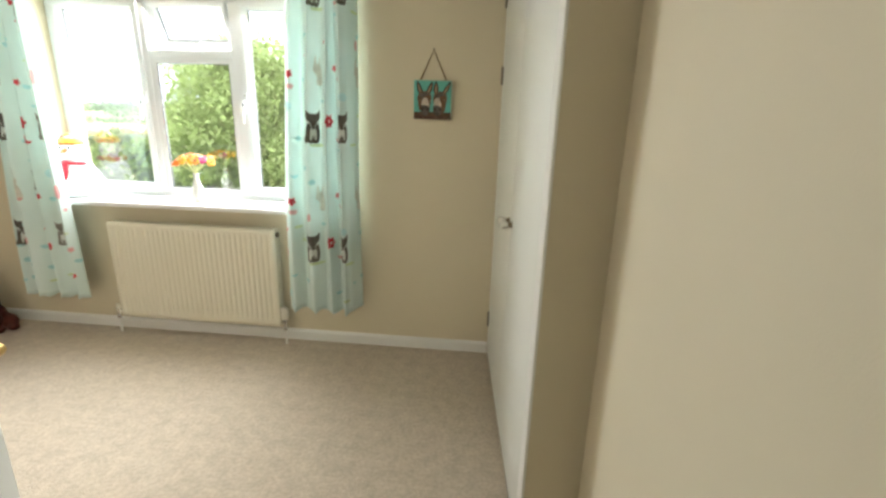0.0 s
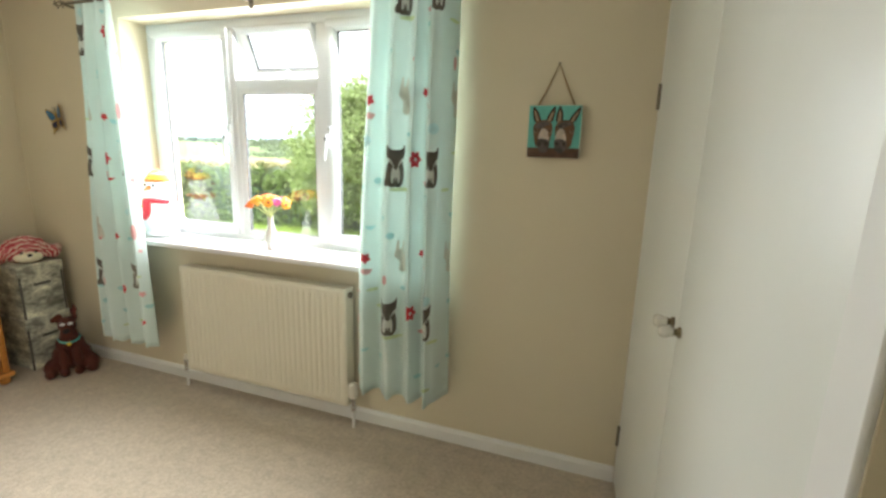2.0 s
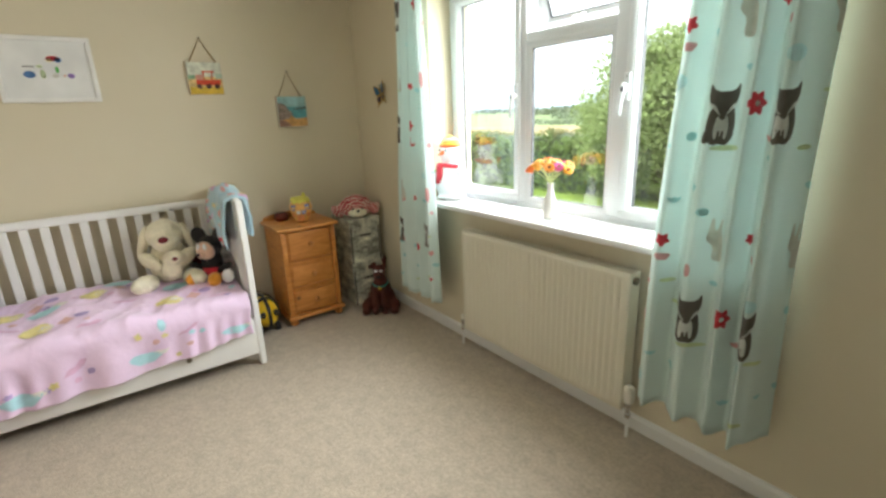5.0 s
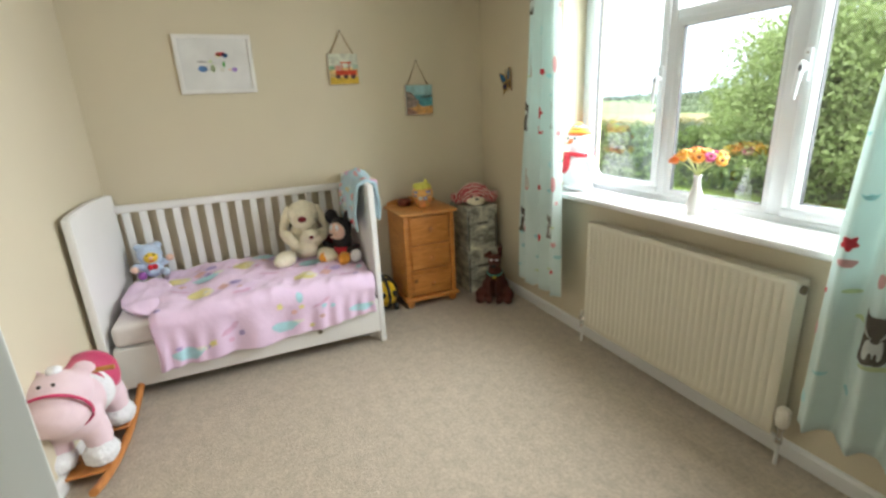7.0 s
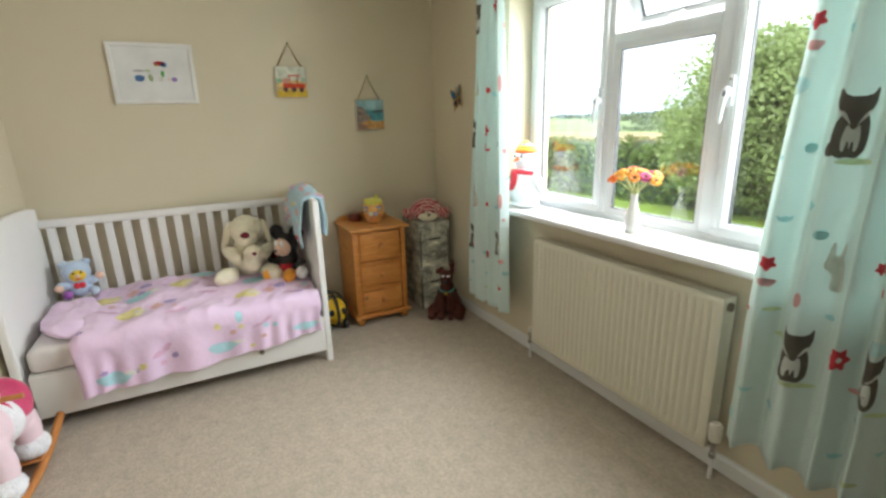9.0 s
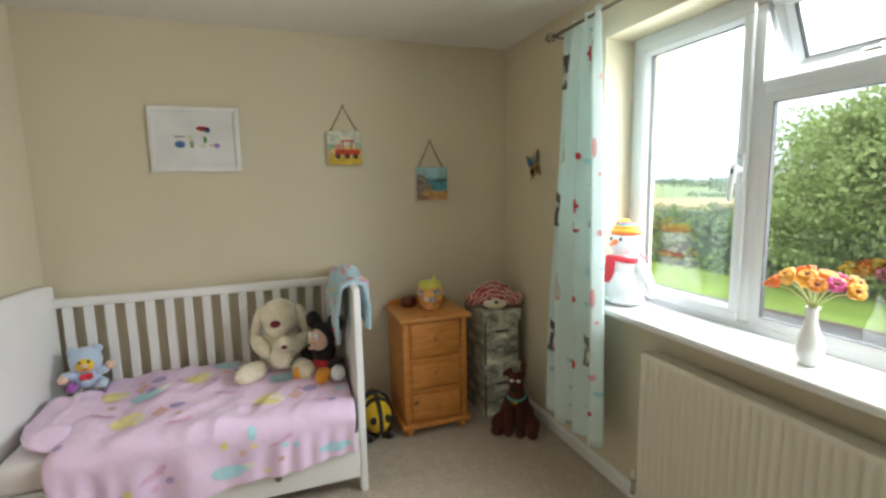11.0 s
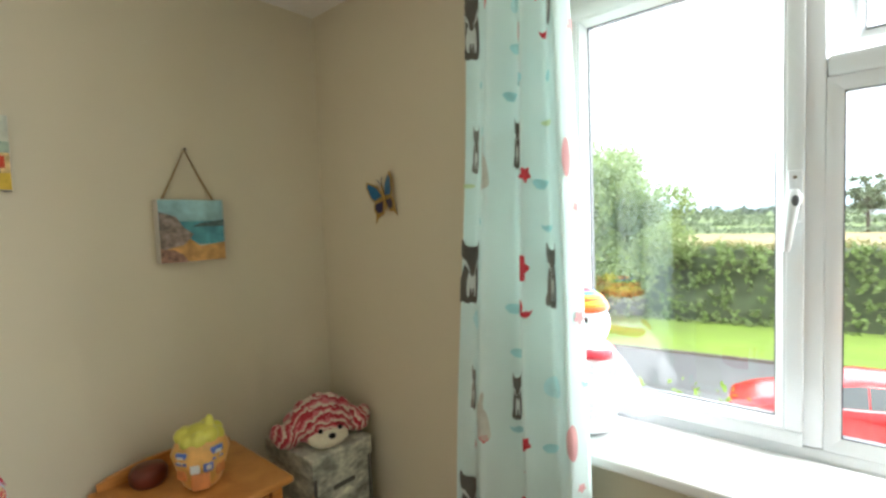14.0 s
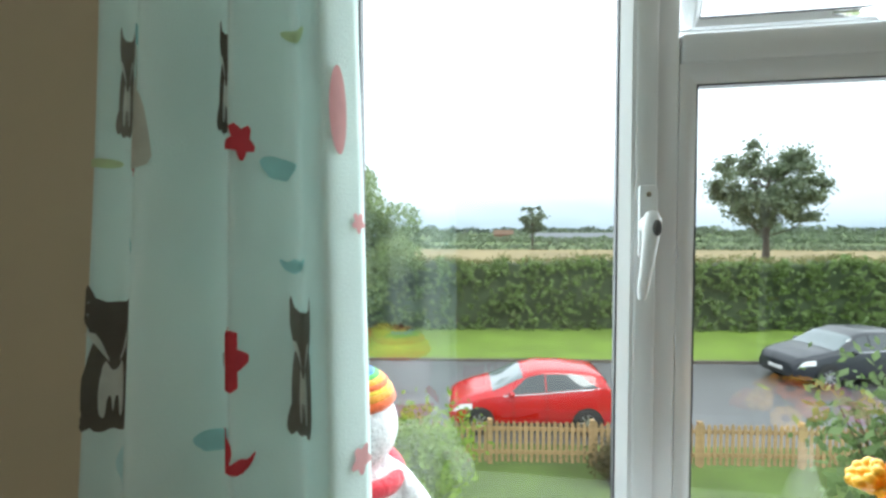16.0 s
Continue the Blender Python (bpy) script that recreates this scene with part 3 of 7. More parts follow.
def curtain(name, place, z0, z1, prints, label):
    top = thing(name, (0, 0, 0), label, "curtain", "mint curtains")
    bm = fresh()
    NS, NZ = 120, 48
    grid = [[bm.verts.new(place(i / NS, z0 + (z1 - z0) * j / NZ + (0.008 * math.sin(i * 0.35) if j == 0 else 0))) for i in range(NS + 1)] for j in range(NZ + 1)]
    for j in range(NZ):
        for i in range(NS):
            bm.faces.new((grid[j][i], grid[j][i + 1], grid[j + 1][i + 1], grid[j + 1][i]))
    cloth = part("fabric", bm, CURTAIN, top, "mint cotton fabric with a woodland print", 180)
    solid = cloth.modifiers.new("thickness", "SOLIDIFY")
    solid.thickness, solid.offset = 0.003, -1.0
    steps = np.linspace(0, 1, 401)
    line = np.array([place(s, 1.2) for s in steps])
    arc = np.concatenate([[0], np.cumsum(np.linalg.norm(np.diff(line, axis=0), axis=1))])
    for shape, mat, px, pz, k, nm in prints:
        a0 = np.interp(solve_s(place, px, pz), steps, arc)
        bm = fresh()
        vs = [bm.verts.new((x * k, z * k, 0)) for x, z in (rounded(shape) if len(shape) < 17 else shape)]
        bm.faces.new(vs)
        bmesh.ops.triangulate(bm, faces=bm.faces[:])
        for _ in range(4):
            bmesh.ops.subdivide_edges(bm, edges=[e for e in bm.edges if e.calc_length() > 0.008], cuts=1, use_grid_fill=False)
            bmesh.ops.triangulate(bm, faces=bm.faces[:])
        for v in bm.verts:
            z = min(max(pz + v.co.y, z0), z1)
            lift = {INK_WHITE: 0.0042}.get(mat, 0.0026)
            s = float(np.interp(a0 + v.co.x, arc, steps))
            p, q = place(s, z), place(min(s + 0.004, 1), z) - place(max(s - 0.004, 0), z)
            v.co = p + Vector((q.y, -q.x, 0)).normalized() * lift
        bmesh.ops.recalc_face_normals(bm, faces=bm.faces)
        part(nm, bm, mat, top, "", 180)
    return top


def fox(x, z, k=1.12, w=0.92, fur=INK_FOX):
    return [([(a * w, b) for a, b in shape], mat, x, z, k, "printed_fox") for shape, mat in ((FOX_BODY, fur), (FOX_TAIL, fur), (FOX_HEAD, fur), (FOX_CHEST, INK_WHITE), (FOX_CHEEK_L, INK_WHITE), (FOX_CHEEK_R, INK_WHITE))]


def flower(x, z, k=1.0, mat=None):
    return [(bloom(6, 0.036, 0.35), mat or INK_RED, x, z, k, "printed_flower"), (oval(0.008, 0.008), INK_WHITE, x, z, k, "printed_flower")]


def small(x, z, k=1.0, mat=None):
    return [(bloom(5, 0.019, 0.4), mat or INK_RED, x, z, k, "printed_flower")]


def one(shape, mat, x, z, k, nm):
    return [(shape, mat, x, z, k, nm)]


def scatter(prints, x0, x1, n, seed):
    """Pale sprigs, leaves and dashes between the animals."""
    r = random.Random(seed)
    for i in range(n):
        x, z = r.uniform(x0, x1), r.uniform(PZ0, PZ1)
        if any(abs(p[2] - x) < 0.05 and abs(p[3] - z) < 0.07 for p in prints):
            continue
        shape, mat, nm = ((oval(0.022, 0.016), INK_TEAL, "printed_leaf"), (HALF, INK_TEAL, "printed_leaf"), (oval(0.010, 0.026), INK_PINK, "printed_sprig"), (oval(0.028, 0.007), INK_LIME, "printed_grass"),
                          (bloom(5, 0.012, 0.4), INK_RED, "printed_flower"), (BIRD, INK_TEAL, "printed_bird"), (oval(0.030, 0.024), INK_PALE, "printed_cloud"))[i % 7]
        prints.append((shape, mat, x, z, r.uniform(0.7, 1.1), nm))


INK_PALE = ink("print_pale_aqua", (0.60, 0.82, 0.83))
PZ0, PZ1 = 0.285, 2.092
right_prints = []
for row in (0, 1, 2):
    dz, dx = 0.655 * row - 0.655, -0.030 + 0.030 * row
    right_prints += fox(-0.752 + dx, 1.333 + dz) + fox(-0.598 + dx * 0.6, 1.333 + dz, 1.05) + flower(-0.668 + dx * 0.5, 1.362 + dz)
    right_prints += one(HALF, INK_PINK, -0.632 + dx * 0.5, 1.268 + dz, 1.0, "printed_tulip")
    right_prints += small(-0.640 + dx * 0.4, 1.622 + dz) + small(-0.614 + dx * 0.4, 1.568 + dz, 0.8)
    right_prints += one(BUNNY, INK_SAND, -0.720 + dx * 0.6, 1.605 + dz, 1.0, "printed_rabbit") + one(BUNNY, INK_SAND, -0.552 + dx * 0.4, 1.60 + dz, 1.0, "printed_rabbit")
    right_prints += one(BIRD, INK_TEAL, -0.806 + dx, 1.117 + dz, 1.0, "printed_bird") + one(BIRD, INK_TEAL, -0.512 + dx * 0.3, 1.129 + dz, 0.9, "printed_bird")
    right_prints += one(BIRD, INK_TEAL, -0.70 + dx, 1.46 + dz, 0.7, "printed_bird") + one(BIRD, INK_TEAL, -0.62, 1.215 + dz, 0.7, "printed_bird")
    right_prints += small(-0.868 + dx * 0.6, 1.59 + dz, 1.3, INK_RED) + one(BIRD, INK_PINK, -0.866 + dx * 0.6, 1.530 + dz, 1.0, "printed_bird")
    right_prints += one(oval(0.05, 0.008), INK_LIME, -0.74 + dx, 1.238 + dz, 1.0, "printed_grass") + one(oval(0.035, 0.007), INK_LIME, -0.57 + dx * 0.5, 1.24 + dz, 1.0, "printed_grass")
scatter(right_prints, -0.95, -0.52, 110, 3)
right_prints = [p for p in right_prints if PZ0 + 0.03 < p[3] < PZ1 - 0.02]
right_place = curtain_surface(-0.885, -0.550, -0.955, -0.553, PZ0, PZ1, 3.9, 3.506, 0.040, 1.02, True)
curtain("curtain", right_place, PZ0, PZ1, right_prints, "mint green cotton curtain printed with foxes, rabbits and flowers, drawn open")

left_prints = []
for row in (0, 1, 2):
    dz, dx = 0.62 * row - 0.62, -0.02 + 0.02 * row
    left_prints += fox(-2.574 + dx, 1.288 + dz, 1.10, 0.74) + fox(-2.338 + dx, 1.288 + dz, 1.0, 0.56, INK_GREY) + flower(-2.395 + dx * 2, 1.308 + dz, 0.95)
    left_prints += one(HALF, INK_RED, -2.385 + dx * 2, 1.205 + dz, 0.8, "printed_tulip") + small(-2.378 + dx, 1.517 + dz) + one(BIRD, INK_TEAL, -2.36, 1.495 + dz, 0.9, "printed_bird")
    left_prints += one(BIRD, INK_TEAL, -2.445, 1.709 + dz, 0.9, "printed_bird") + one(BIRD, INK_TEAL, -2.45 + dx, 1.20 + dz, 1.0, "printed_bird")
    left_prints += fox(-2.555 + dx, 1.60 + dz, 0.80, 0.34, INK_GREY) + one(BUNNY, INK_SAND, -2.500 + dx, 1.555 + dz, 0.9, "printed_rabbit") + fox(-2.432 + dx, 1.60 + dz, 0.80, 0.36)
    left_prints += one(oval(0.012, 0.042), INK_PINK, -2.285, 1.545 + dz, 1.0, "printed_tulip") + small(-2.275, 1.20 + dz, 0.9, INK_PINK) + small(-2.51, 1.50 + dz, 0.6) + small(-2.275, 1.44 + dz, 0.6, INK_PINK)
    left_prints += one(oval(0.02, 0.045), INK_RED, -2.395, 1.84 + dz - 0.62, 0.5, "printed_flower")
scatter(left_prints, -2.64, -2.26, 110, 4)
left_prints = [([(a * 0.95, b) for a, b in shape], mat, x, z, k, nm) for shape, mat, x, z, k, nm in left_prints]
left_prints = [p for p in left_prints if PZ0 + 0.03 < p[3] < PZ1 - 0.02]
left_place = curtain_surface(-2.574, -2.287, -2.655, -2.238, 0.27, PZ1, 3.3, 3.506, 0.045, 0.455, False)
curtain("curtain", left_place, 0.27, PZ1, left_prints, "mint green cotton curtain printed with foxes, rabbits and flowers, drawn open")

PY, PZ = 3.500, 2.072
pole = thing("curtain_pole", (0, 0, 0), "slim dark metal curtain pole with open cage finials above the window", "curtain pole")
bm = fresh()
tube(bm, [(-2.62, PY, PZ), (-0.49, PY, PZ)], 0.007, 12)
part("rod", bm, STEEL, pole, "", 40)
for x, way in ((-2.62, -1), (-0.49, 1)):
    bm = fresh()
    lathe(bm, [(0.010, 0), (0.011, 0.004), (0.008, 0.012)], 12, m=frame_on((x, PY, PZ), (0, way, 0), (0, 0, 1)))
    bmesh.ops.recalc_face_normals(bm, faces=bm.faces)
    finial = part("finial", bm, STEEL, pole, "twisted wire cage finial", 40)
    for k in range(5):
        a = k * 2 * math.pi / 5
        bm = fresh()
        tube(bm, [(x + way * (0.008 + 0.058 * j / 10), PY + 0.023 * math.sin(math.pi * j / 10) * math.cos(a + 0.14 * j), PZ + 0.023 * math.sin(math.pi * j / 10) * math.sin(a + 0.14 * j)) for j in range(11)], 0.0022, 6)
        part("wire", bm, STEEL, finial, "", 60)
for x in (-2.605, -1.6, -0.505):
    bm = fresh()
    tube(bm, [(x, PY, PZ - 0.010), (x, 3.55, PZ - 0.012), (x, YW, PZ - 0.012)], 0.006, 8)
    box(bm, (x - 0.012, YW - 0.006, PZ - 0.045), (x + 0.012, YW, PZ + 0.025), 0.002)
    part("bracket", bm, STEEL, pole, "", 40)

# ---- fitted wardrobe ----
cdir = (CUP_NEAR - CUP_FAR).normalized()
cnorm = Vector((cdir.y, -cdir.x, 0))
CM = Matrix((cdir, cnorm, Vector((0, 0, 1)))).transposed().to_4x4()
CM.translation = CUP_FAR
CL = (CUP_NEAR - CUP_FAR).length
wardrobe = thing("fitted_wardrobe", CM, "built-in wardrobe with two tall plain white doors", "wardrobe")
bm = fresh()
box(bm, (CL - 0.075, -0.06, 0), (CL - 0.004, 0.012, TOP), 0.004)
sub("jamb", bm, GLOSS, wardrobe, "white gloss painted jamb", 40)
bm = fresh()
box(bm, (0, -0.06, 0), (0.028, -0.002, TOP), 0.002)
sub("jamb", bm, GLOSS, wardrobe, "", 40)
bm = fresh()
box(bm, (0.028, -0.06, 2.215), (CL - 0.075, -0.002, TOP))
sub("head", bm, GLOSS, wardrobe)
mid = 0.700
KNOBWHITE = material("cream_ceramic", (0.74, 0.73, 0.66), 0.22, vary=0.03, scale=20)
KNOBBASE = material("dull_bronze", (0.22, 0.17, 0.10), 0.45, metal=0.6, vary=0.15, scale=40)
for a, b, kx, hx in ((0.031, mid - 0.002, mid - 0.040, 0.026), (mid + 0.002, CL - 0.081, mid + 0.036, CL - 0.074)):
    bm = fresh()
    box(bm, (a, -0.026, 0.012), (b, -0.002, 2.212), 0.003, seg=2)
    leaf = sub("door", bm, DOORPAINT, wardrobe, "plain white painted wardrobe door", 40)
    bm = fresh()
    at = Matrix.Translation((kx, -0.002, 0.985)) @ Matrix.Rotation(radians(-90), 4, "X")
    lathe(bm, [(0.014, 0), (0.014, 0.004), (0.009, 0.008), (0.009, 0.013), (0.0125, 0.017)], 18, m=at)
    sub("knob_base", bm, KNOBBASE, leaf, "dull bronze knob base", 50)
    bm = fresh()
    lathe(bm, [(0.0105, 0.0165), (0.0125, 0.023), (0.0165, 0.033), (0.0160, 0.042), (0.011, 0.048), (0.004, 0.050)], 18, m=at)
    sub("knob", bm, KNOBWHITE, leaf, "small white ceramic knob", 50)
    for z in (0.235, 1.613, 1.98):
        bm = fresh()
        lathe(bm, [(0.006, -0.045), (0.006, 0.045)], 10, (hx, 0.003, z))
        sub("hinge", bm, STEEL, leaf, "dark steel hinge", 40)

# ---- room door ----
FREE = Vector((-0.700, 1.662, 0))
dd = (FREE - HINGE)
LEAF = dd.length
dd.normalize()
DM = Matrix((dd, Vector((-dd.y, dd.x, 0)), Vector((0, 0, 1)))).transposed().to_4x4()
DM.translation = HINGE + SNORM * 0.02
room_door = tagged(new("door_1"), "white painted room door standing open with brass lever handles", "door", "", "structure")
room_door.matrix_basis = DM
bm = fresh()
box(bm, (0, -0.02, 0.008), (LEAF, 0.02, 1.985), 0.003, seg=2)
sub("leaf", bm, DOORPAINT, room_door, "", 40)
for side in (-1, 1):
    bm = fresh()
    y = side * 0.02
    box(bm, (LEAF - 0.084, min(y, y + side * 0.006), 0.91), (LEAF - 0.040, max(y, y + side * 0.006), 1.095), 0.003)
    sub("handle_plate", bm, OLDBRASS, room_door, "tarnished brass handle plate", 40)
    bm = fresh()
    lathe(bm, [(0.016, 0), (0.011, 0.012), (0.011, 0.045)], 14, m=Matrix.Translation((LEAF - 0.062, y, 1.025)) @ Matrix.Rotation(radians(-90 * side), 4, "X"))
    yy = y + side * 0.045
    tube(bm, [(LEAF - 0.054, yy, 1.025), (LEAF - 0.10, yy, 1.027), (LEAF - 0.15, yy, 1.019), (LEAF - 0.17, yy, 1.017)], [0.013, 0.011, 0.010, 0.012], 10)
    sub("lever_handle", bm, BRASS, room_door, "polished brass lever handle", 40)

# ---- cot ----
CX0, CX1, CY0, CY1 = -3.43, -2.715, 1.170, 2.580
cot = thing("cot_bed", (0, 0, 0), "white painted wooden cot bed with slatted back and solid ends", "bed")


def end_panel(y0, y1, skew=0.0):
    """A solid end with two feet, crisp corners and a gently arched top; skew sets its back edge further in."""
    w = CX1 - CX0
    out = [(0, 0.0), (0.05, 0.0), (0.05, 0.10), (w - 0.05, 0.10), (w - 0.05, 0.0), (w, 0.0), (w, 0.962)]
    out += [(w * (1 - k / 12), 0.968 + 0.016 * math.sin(math.pi * k / 12)) for k in range(1, 12)] + [(0, 0.962)]
    bm = fresh()
    prism(bm, out, y1 - y0, frame_on((CX0, y1, 0), (1, 0, 0), (0, 0, 1)))
    bmesh.ops.recalc_face_normals(bm, faces=bm.faces)
    es = [e for e in bm.edges if len(e.link_faces) == 2 and e.calc_face_angle(0) > 1.2]
    bmesh.ops.bevel(bm, geom=es, offset=0.005, segments=2, affect="EDGES")
    for v in bm.verts:
        v.co.y += skew * (CX1 - v.co.x) / w
    return bm


part("head_panel", end_panel(CY0 - 0.022, CY0 + 0.012, 0.030), COTWHITE, cot, "solid white end panel", 35)
part("foot_panel", end_panel(CY1 - 0.034, CY1), COTWHITE, cot, "solid white end panel", 35)
bm = fresh()
box(bm, (CX0, CY0 + 0.034, 0.855), (CX0 + 0.03, CY1 - 0.034, 0.90), 0.006, seg=2)
part("top_rail", bm, COTWHITE, cot, "", 35)
bm = fresh()
box(bm, (CX0, CY0 + 0.034, 0.24), (CX0 + 0.03, CY1 - 0.034, 0.30), 0.006, seg=2)
part("bottom_rail", bm, COTWHITE, cot, "", 35)
bm = fresh()
box(bm, (CX0 + 0.007, -0.021, 0.30), (CX0 + 0.023, 0.021, 0.855), 0.004)
slat = link("slat", bm, COTWHITE, cot, "", 35)
slat.location.y = CY0 + 0.09
for i in range(1, 15):
    s = new("slat", slat.data)
    s.parent = cot
    s.location.y = CY0 + 0.09 + i * (CY1 - CY0 - 0.18) / 14
bm = fresh()
box(bm, (CX0 + 0.03, CY0 + 0.034, 0.27), (CX1 - 0.02, CY1 - 0.034, 0.295))
part("base", bm, COTWHITE, cot)
bm = fresh()
box(bm, (CX1 - 0.028, CY0 + 0.034, 0.075), (CX1 - 0.004, CY1 - 0.034, 0.29), 0.004, seg=2)
drawer = part("drawer_front", bm, COTWHITE, cot, "low white under-bed drawer front", 35)
for y in (1.50, 2.19):
    bm = fresh()
    lathe(bm, [(0.007, 0), (0.006, 0.008), (0.013, 0.014), (0.014, 0.02), (0.006, 0.025)], 14, m=Matrix.Translation((CX1 - 0.004, y, 0.165)) @ Matrix.Rotation(radians(90), 4, "Y"))
    part("knob", bm, STEEL, drawer, "small dark metal knob", 50)

bm = fresh()
box(bm, (CX0 + 0.04, CY0 + 0.04, 0.296), (CX1 - 0.012, CY1 - 0.04, 0.41), 0.03, seg=4)
mattress = tagged(link("mattress", bm, SHEET, None, "", 60), "white cotton covered cot mattress", "mattress")


def duvet_place(u, v):
    """u along the bed, v from the back edge over the front and down."""
    y = 1.385 + 1.145 * u
    wrinkle = abs(noise.noise(Vector((u * 11 + 3 * v, v * 5, 2.2)))) + 0.6 * abs(noise.noise(Vector((u * 5 - 4 * v, v * 13, 8.4))))
    bulge = 0.030 * noise.noise(Vector((u * 3.2, v * 3.0, 1.7))) + 0.020 * noise.noise(Vector((u * 9, v * 8, 5.1))) - 0.016 * wrinkle - 0.005 * abs(noise.noise(Vector((u * 24 + 9 * v, v * 12, 4.4)))) + 0.012
    top = 0.455 + 0.03 * math.sin(math.pi * min(1, max(0, u))) * 0.6 + bulge
    if u < 0.03:
        top -= 0.02 * (0.03 - u) / 0.03
    if v < 0.66:
        k = v / 0.66
        x = CX0 + 0.045 + (CX1 - 0.025 - CX0 - 0.045) * k
        z = top - 0.012 * (k ** 4)
    elif v < 0.74:
        a = (v - 0.66) / 0.08 * math.pi / 2
        x = CX1 - 0.025 + 0.070 * math.sin(a)
        z = top - 0.012 - 0.075 * (1 - math.cos(a))
    else:
        k = (v - 0.74) / 0.26
        hem = 0.142 + 0.080 * u + 0.007 * math.sin(7 * u + 1) + 0.004 * math.sin(23 * u)
        x = CX1 + 0.045 + (0.010 * math.sin(26 * u + 3 * math.sin(4 * u)) + 0.007 * math.sin(61 * u + 5 * math.sin(7 * u))) * min(1.0, 2 * k) - 0.004 * k
        z = (top - 0.087) + (hem - top + 0.087) * k
    y += 0.012 * math.sin(9 * v + 3 * u) * (1 if v > 0.7 else 0.3)
    return Vector((x, y, z))


duvet = thing("duvet", (0, 0, 0), "rumpled lilac pink duvet with a printed pattern on the cot", "duvet")
bm = fresh()
NU, NV = 170, 120
grid = [[bm.verts.new(duvet_place(i / NU, j / NV)) for j in range(NV + 1)] for i in range(NU + 1)]
for i in range(NU):
    for j in range(NV):
        bm.faces.new((grid[i][j], grid[i + 1][j], grid[i + 1][j + 1], grid[i][j + 1]))
cover = part("cover", bm, DUVET, duvet, "lilac pink cotton cover", 180)
sol = cover.modifiers.new("thickness", "SOLIDIFY")
sol.thickness, sol.offset = 0.022, 1.0


def duvet_print(shape, mat, u, v, k, turn=0.0):
    bm = fresh()
    c, s = math.cos(turn), math.sin(turn)
    vs = [bm.verts.new(((x * c - y * s) * k, (x * s + y * c) * k, 0)) for x, y in shape]
    bm.faces.new(vs)
    bmesh.ops.triangulate(bm, faces=bm.faces[:])
    for _ in range(2):
        bmesh.ops.subdivide_edges(bm, edges=[e for e in bm.edges if e.calc_length() > 0.025], cuts=1)
        bmesh.ops.triangulate(bm, faces=bm.faces[:])
    for p in bm.verts:
        uu, vv = min(max(u + p.co.x / 1.195, 0.005), 0.995), min(max(v - p.co.y / 1.05, 0.005), 0.995)
        a = duvet_place(uu, vv)
        e = 0.004
        nrm = (duvet_place(uu, vv + e) - duvet_place(uu, vv - e)).cross(duvet_place(uu + e, vv) - duvet_place(uu - e, vv)).normalized()
        p.co = a + nrm * 0.004
    bmesh.ops.recalc_face_normals(bm, faces=bm.faces)
    part("printed_motif", bm, mat, duvet, "", 180)


rng = random.Random(5)
for u, v in ((0.20, 0.52), (0.68, 0.54), (0.40, 0.20), (0.86, 0.20), (0.08, 0.20)):
    duvet_print(oval(0.065, 0.055, 16), D_YELLOW, u, v, 1.0)
    duvet_print(oval(0.035, 0.03, 12), D_WHITE, u + 0.035, v, 1.0)
    duvet_print(star(4, 0.05, 0.03), D_ORANGE, u + 0.105, v - 0.01, 0.8)
    duvet_print(oval(0.035, 0.026, 10), D_VIOLET, u + 0.16, v - 0.04, 1.0)
for u, v in ((0.12, 0.93), (0.55, 0.90), (0.93, 0.90), (0.50, 0.07), (0.22, 0.30), (0.75, 0.30)):
    duvet_print(BIRD, D_TEAL, u, v, 3.2)
    duvet_print(BIRD, D_WHITE, u + 0.06, v - 0.02, 1.4)
for k in range(30):
    mat = (D_TEAL, D_ORANGE, D_VIOLET, D_PINK, D_YELLOW)[k % 5]
    duvet_print(star(5, 0.024, 0.015) if k % 2 else oval(0.017, 0.017, 10), mat, rng.uniform(0.03, 0.97), rng.uniform(0.05, 0.95), rng.uniform(0.8, 1.2), rng.uniform(0, 3))
for u, v in ((0.10, 0.44), (0.38, 0.62), (0.52, 0.40), (0.88, 0.62), (0.30, 0.85), (0.72, 0.78)):
    duvet_print([(-.06, 0), (-.03, .02), (0, .01), (.04, .026), (.06, .01), (.03, -.012), (-.02, -.018)], D_PINK, u, v, 1.0, rng.uniform(-0.5, 0.5))

bm = fresh()
vs = ball(bm, (0, 0, 0), (0.275, 0.120, 0.046), u=48, v=24)
for v in vs:
    v.co += Vector((0, 0, 1)) * (0.026 * noise.noise(v.co * 11) - 0.018 * abs(noise.noise(v.co * 19))) + Vector((0.03, 0.018, 0)) * noise.noise(v.co * 9 + Vector((3, 3, 3)))
bmesh.ops.transform(bm, matrix=Matrix.Translation((-3.05, 1.345, 0.446)) @ Matrix.Rotation(radians(-6), 4, "X"), verts=bm.verts)
tagged(link("pillow", bm, DUVET, None, "", 180), "flat lilac pink pillow at the head of the cot", "pillow")

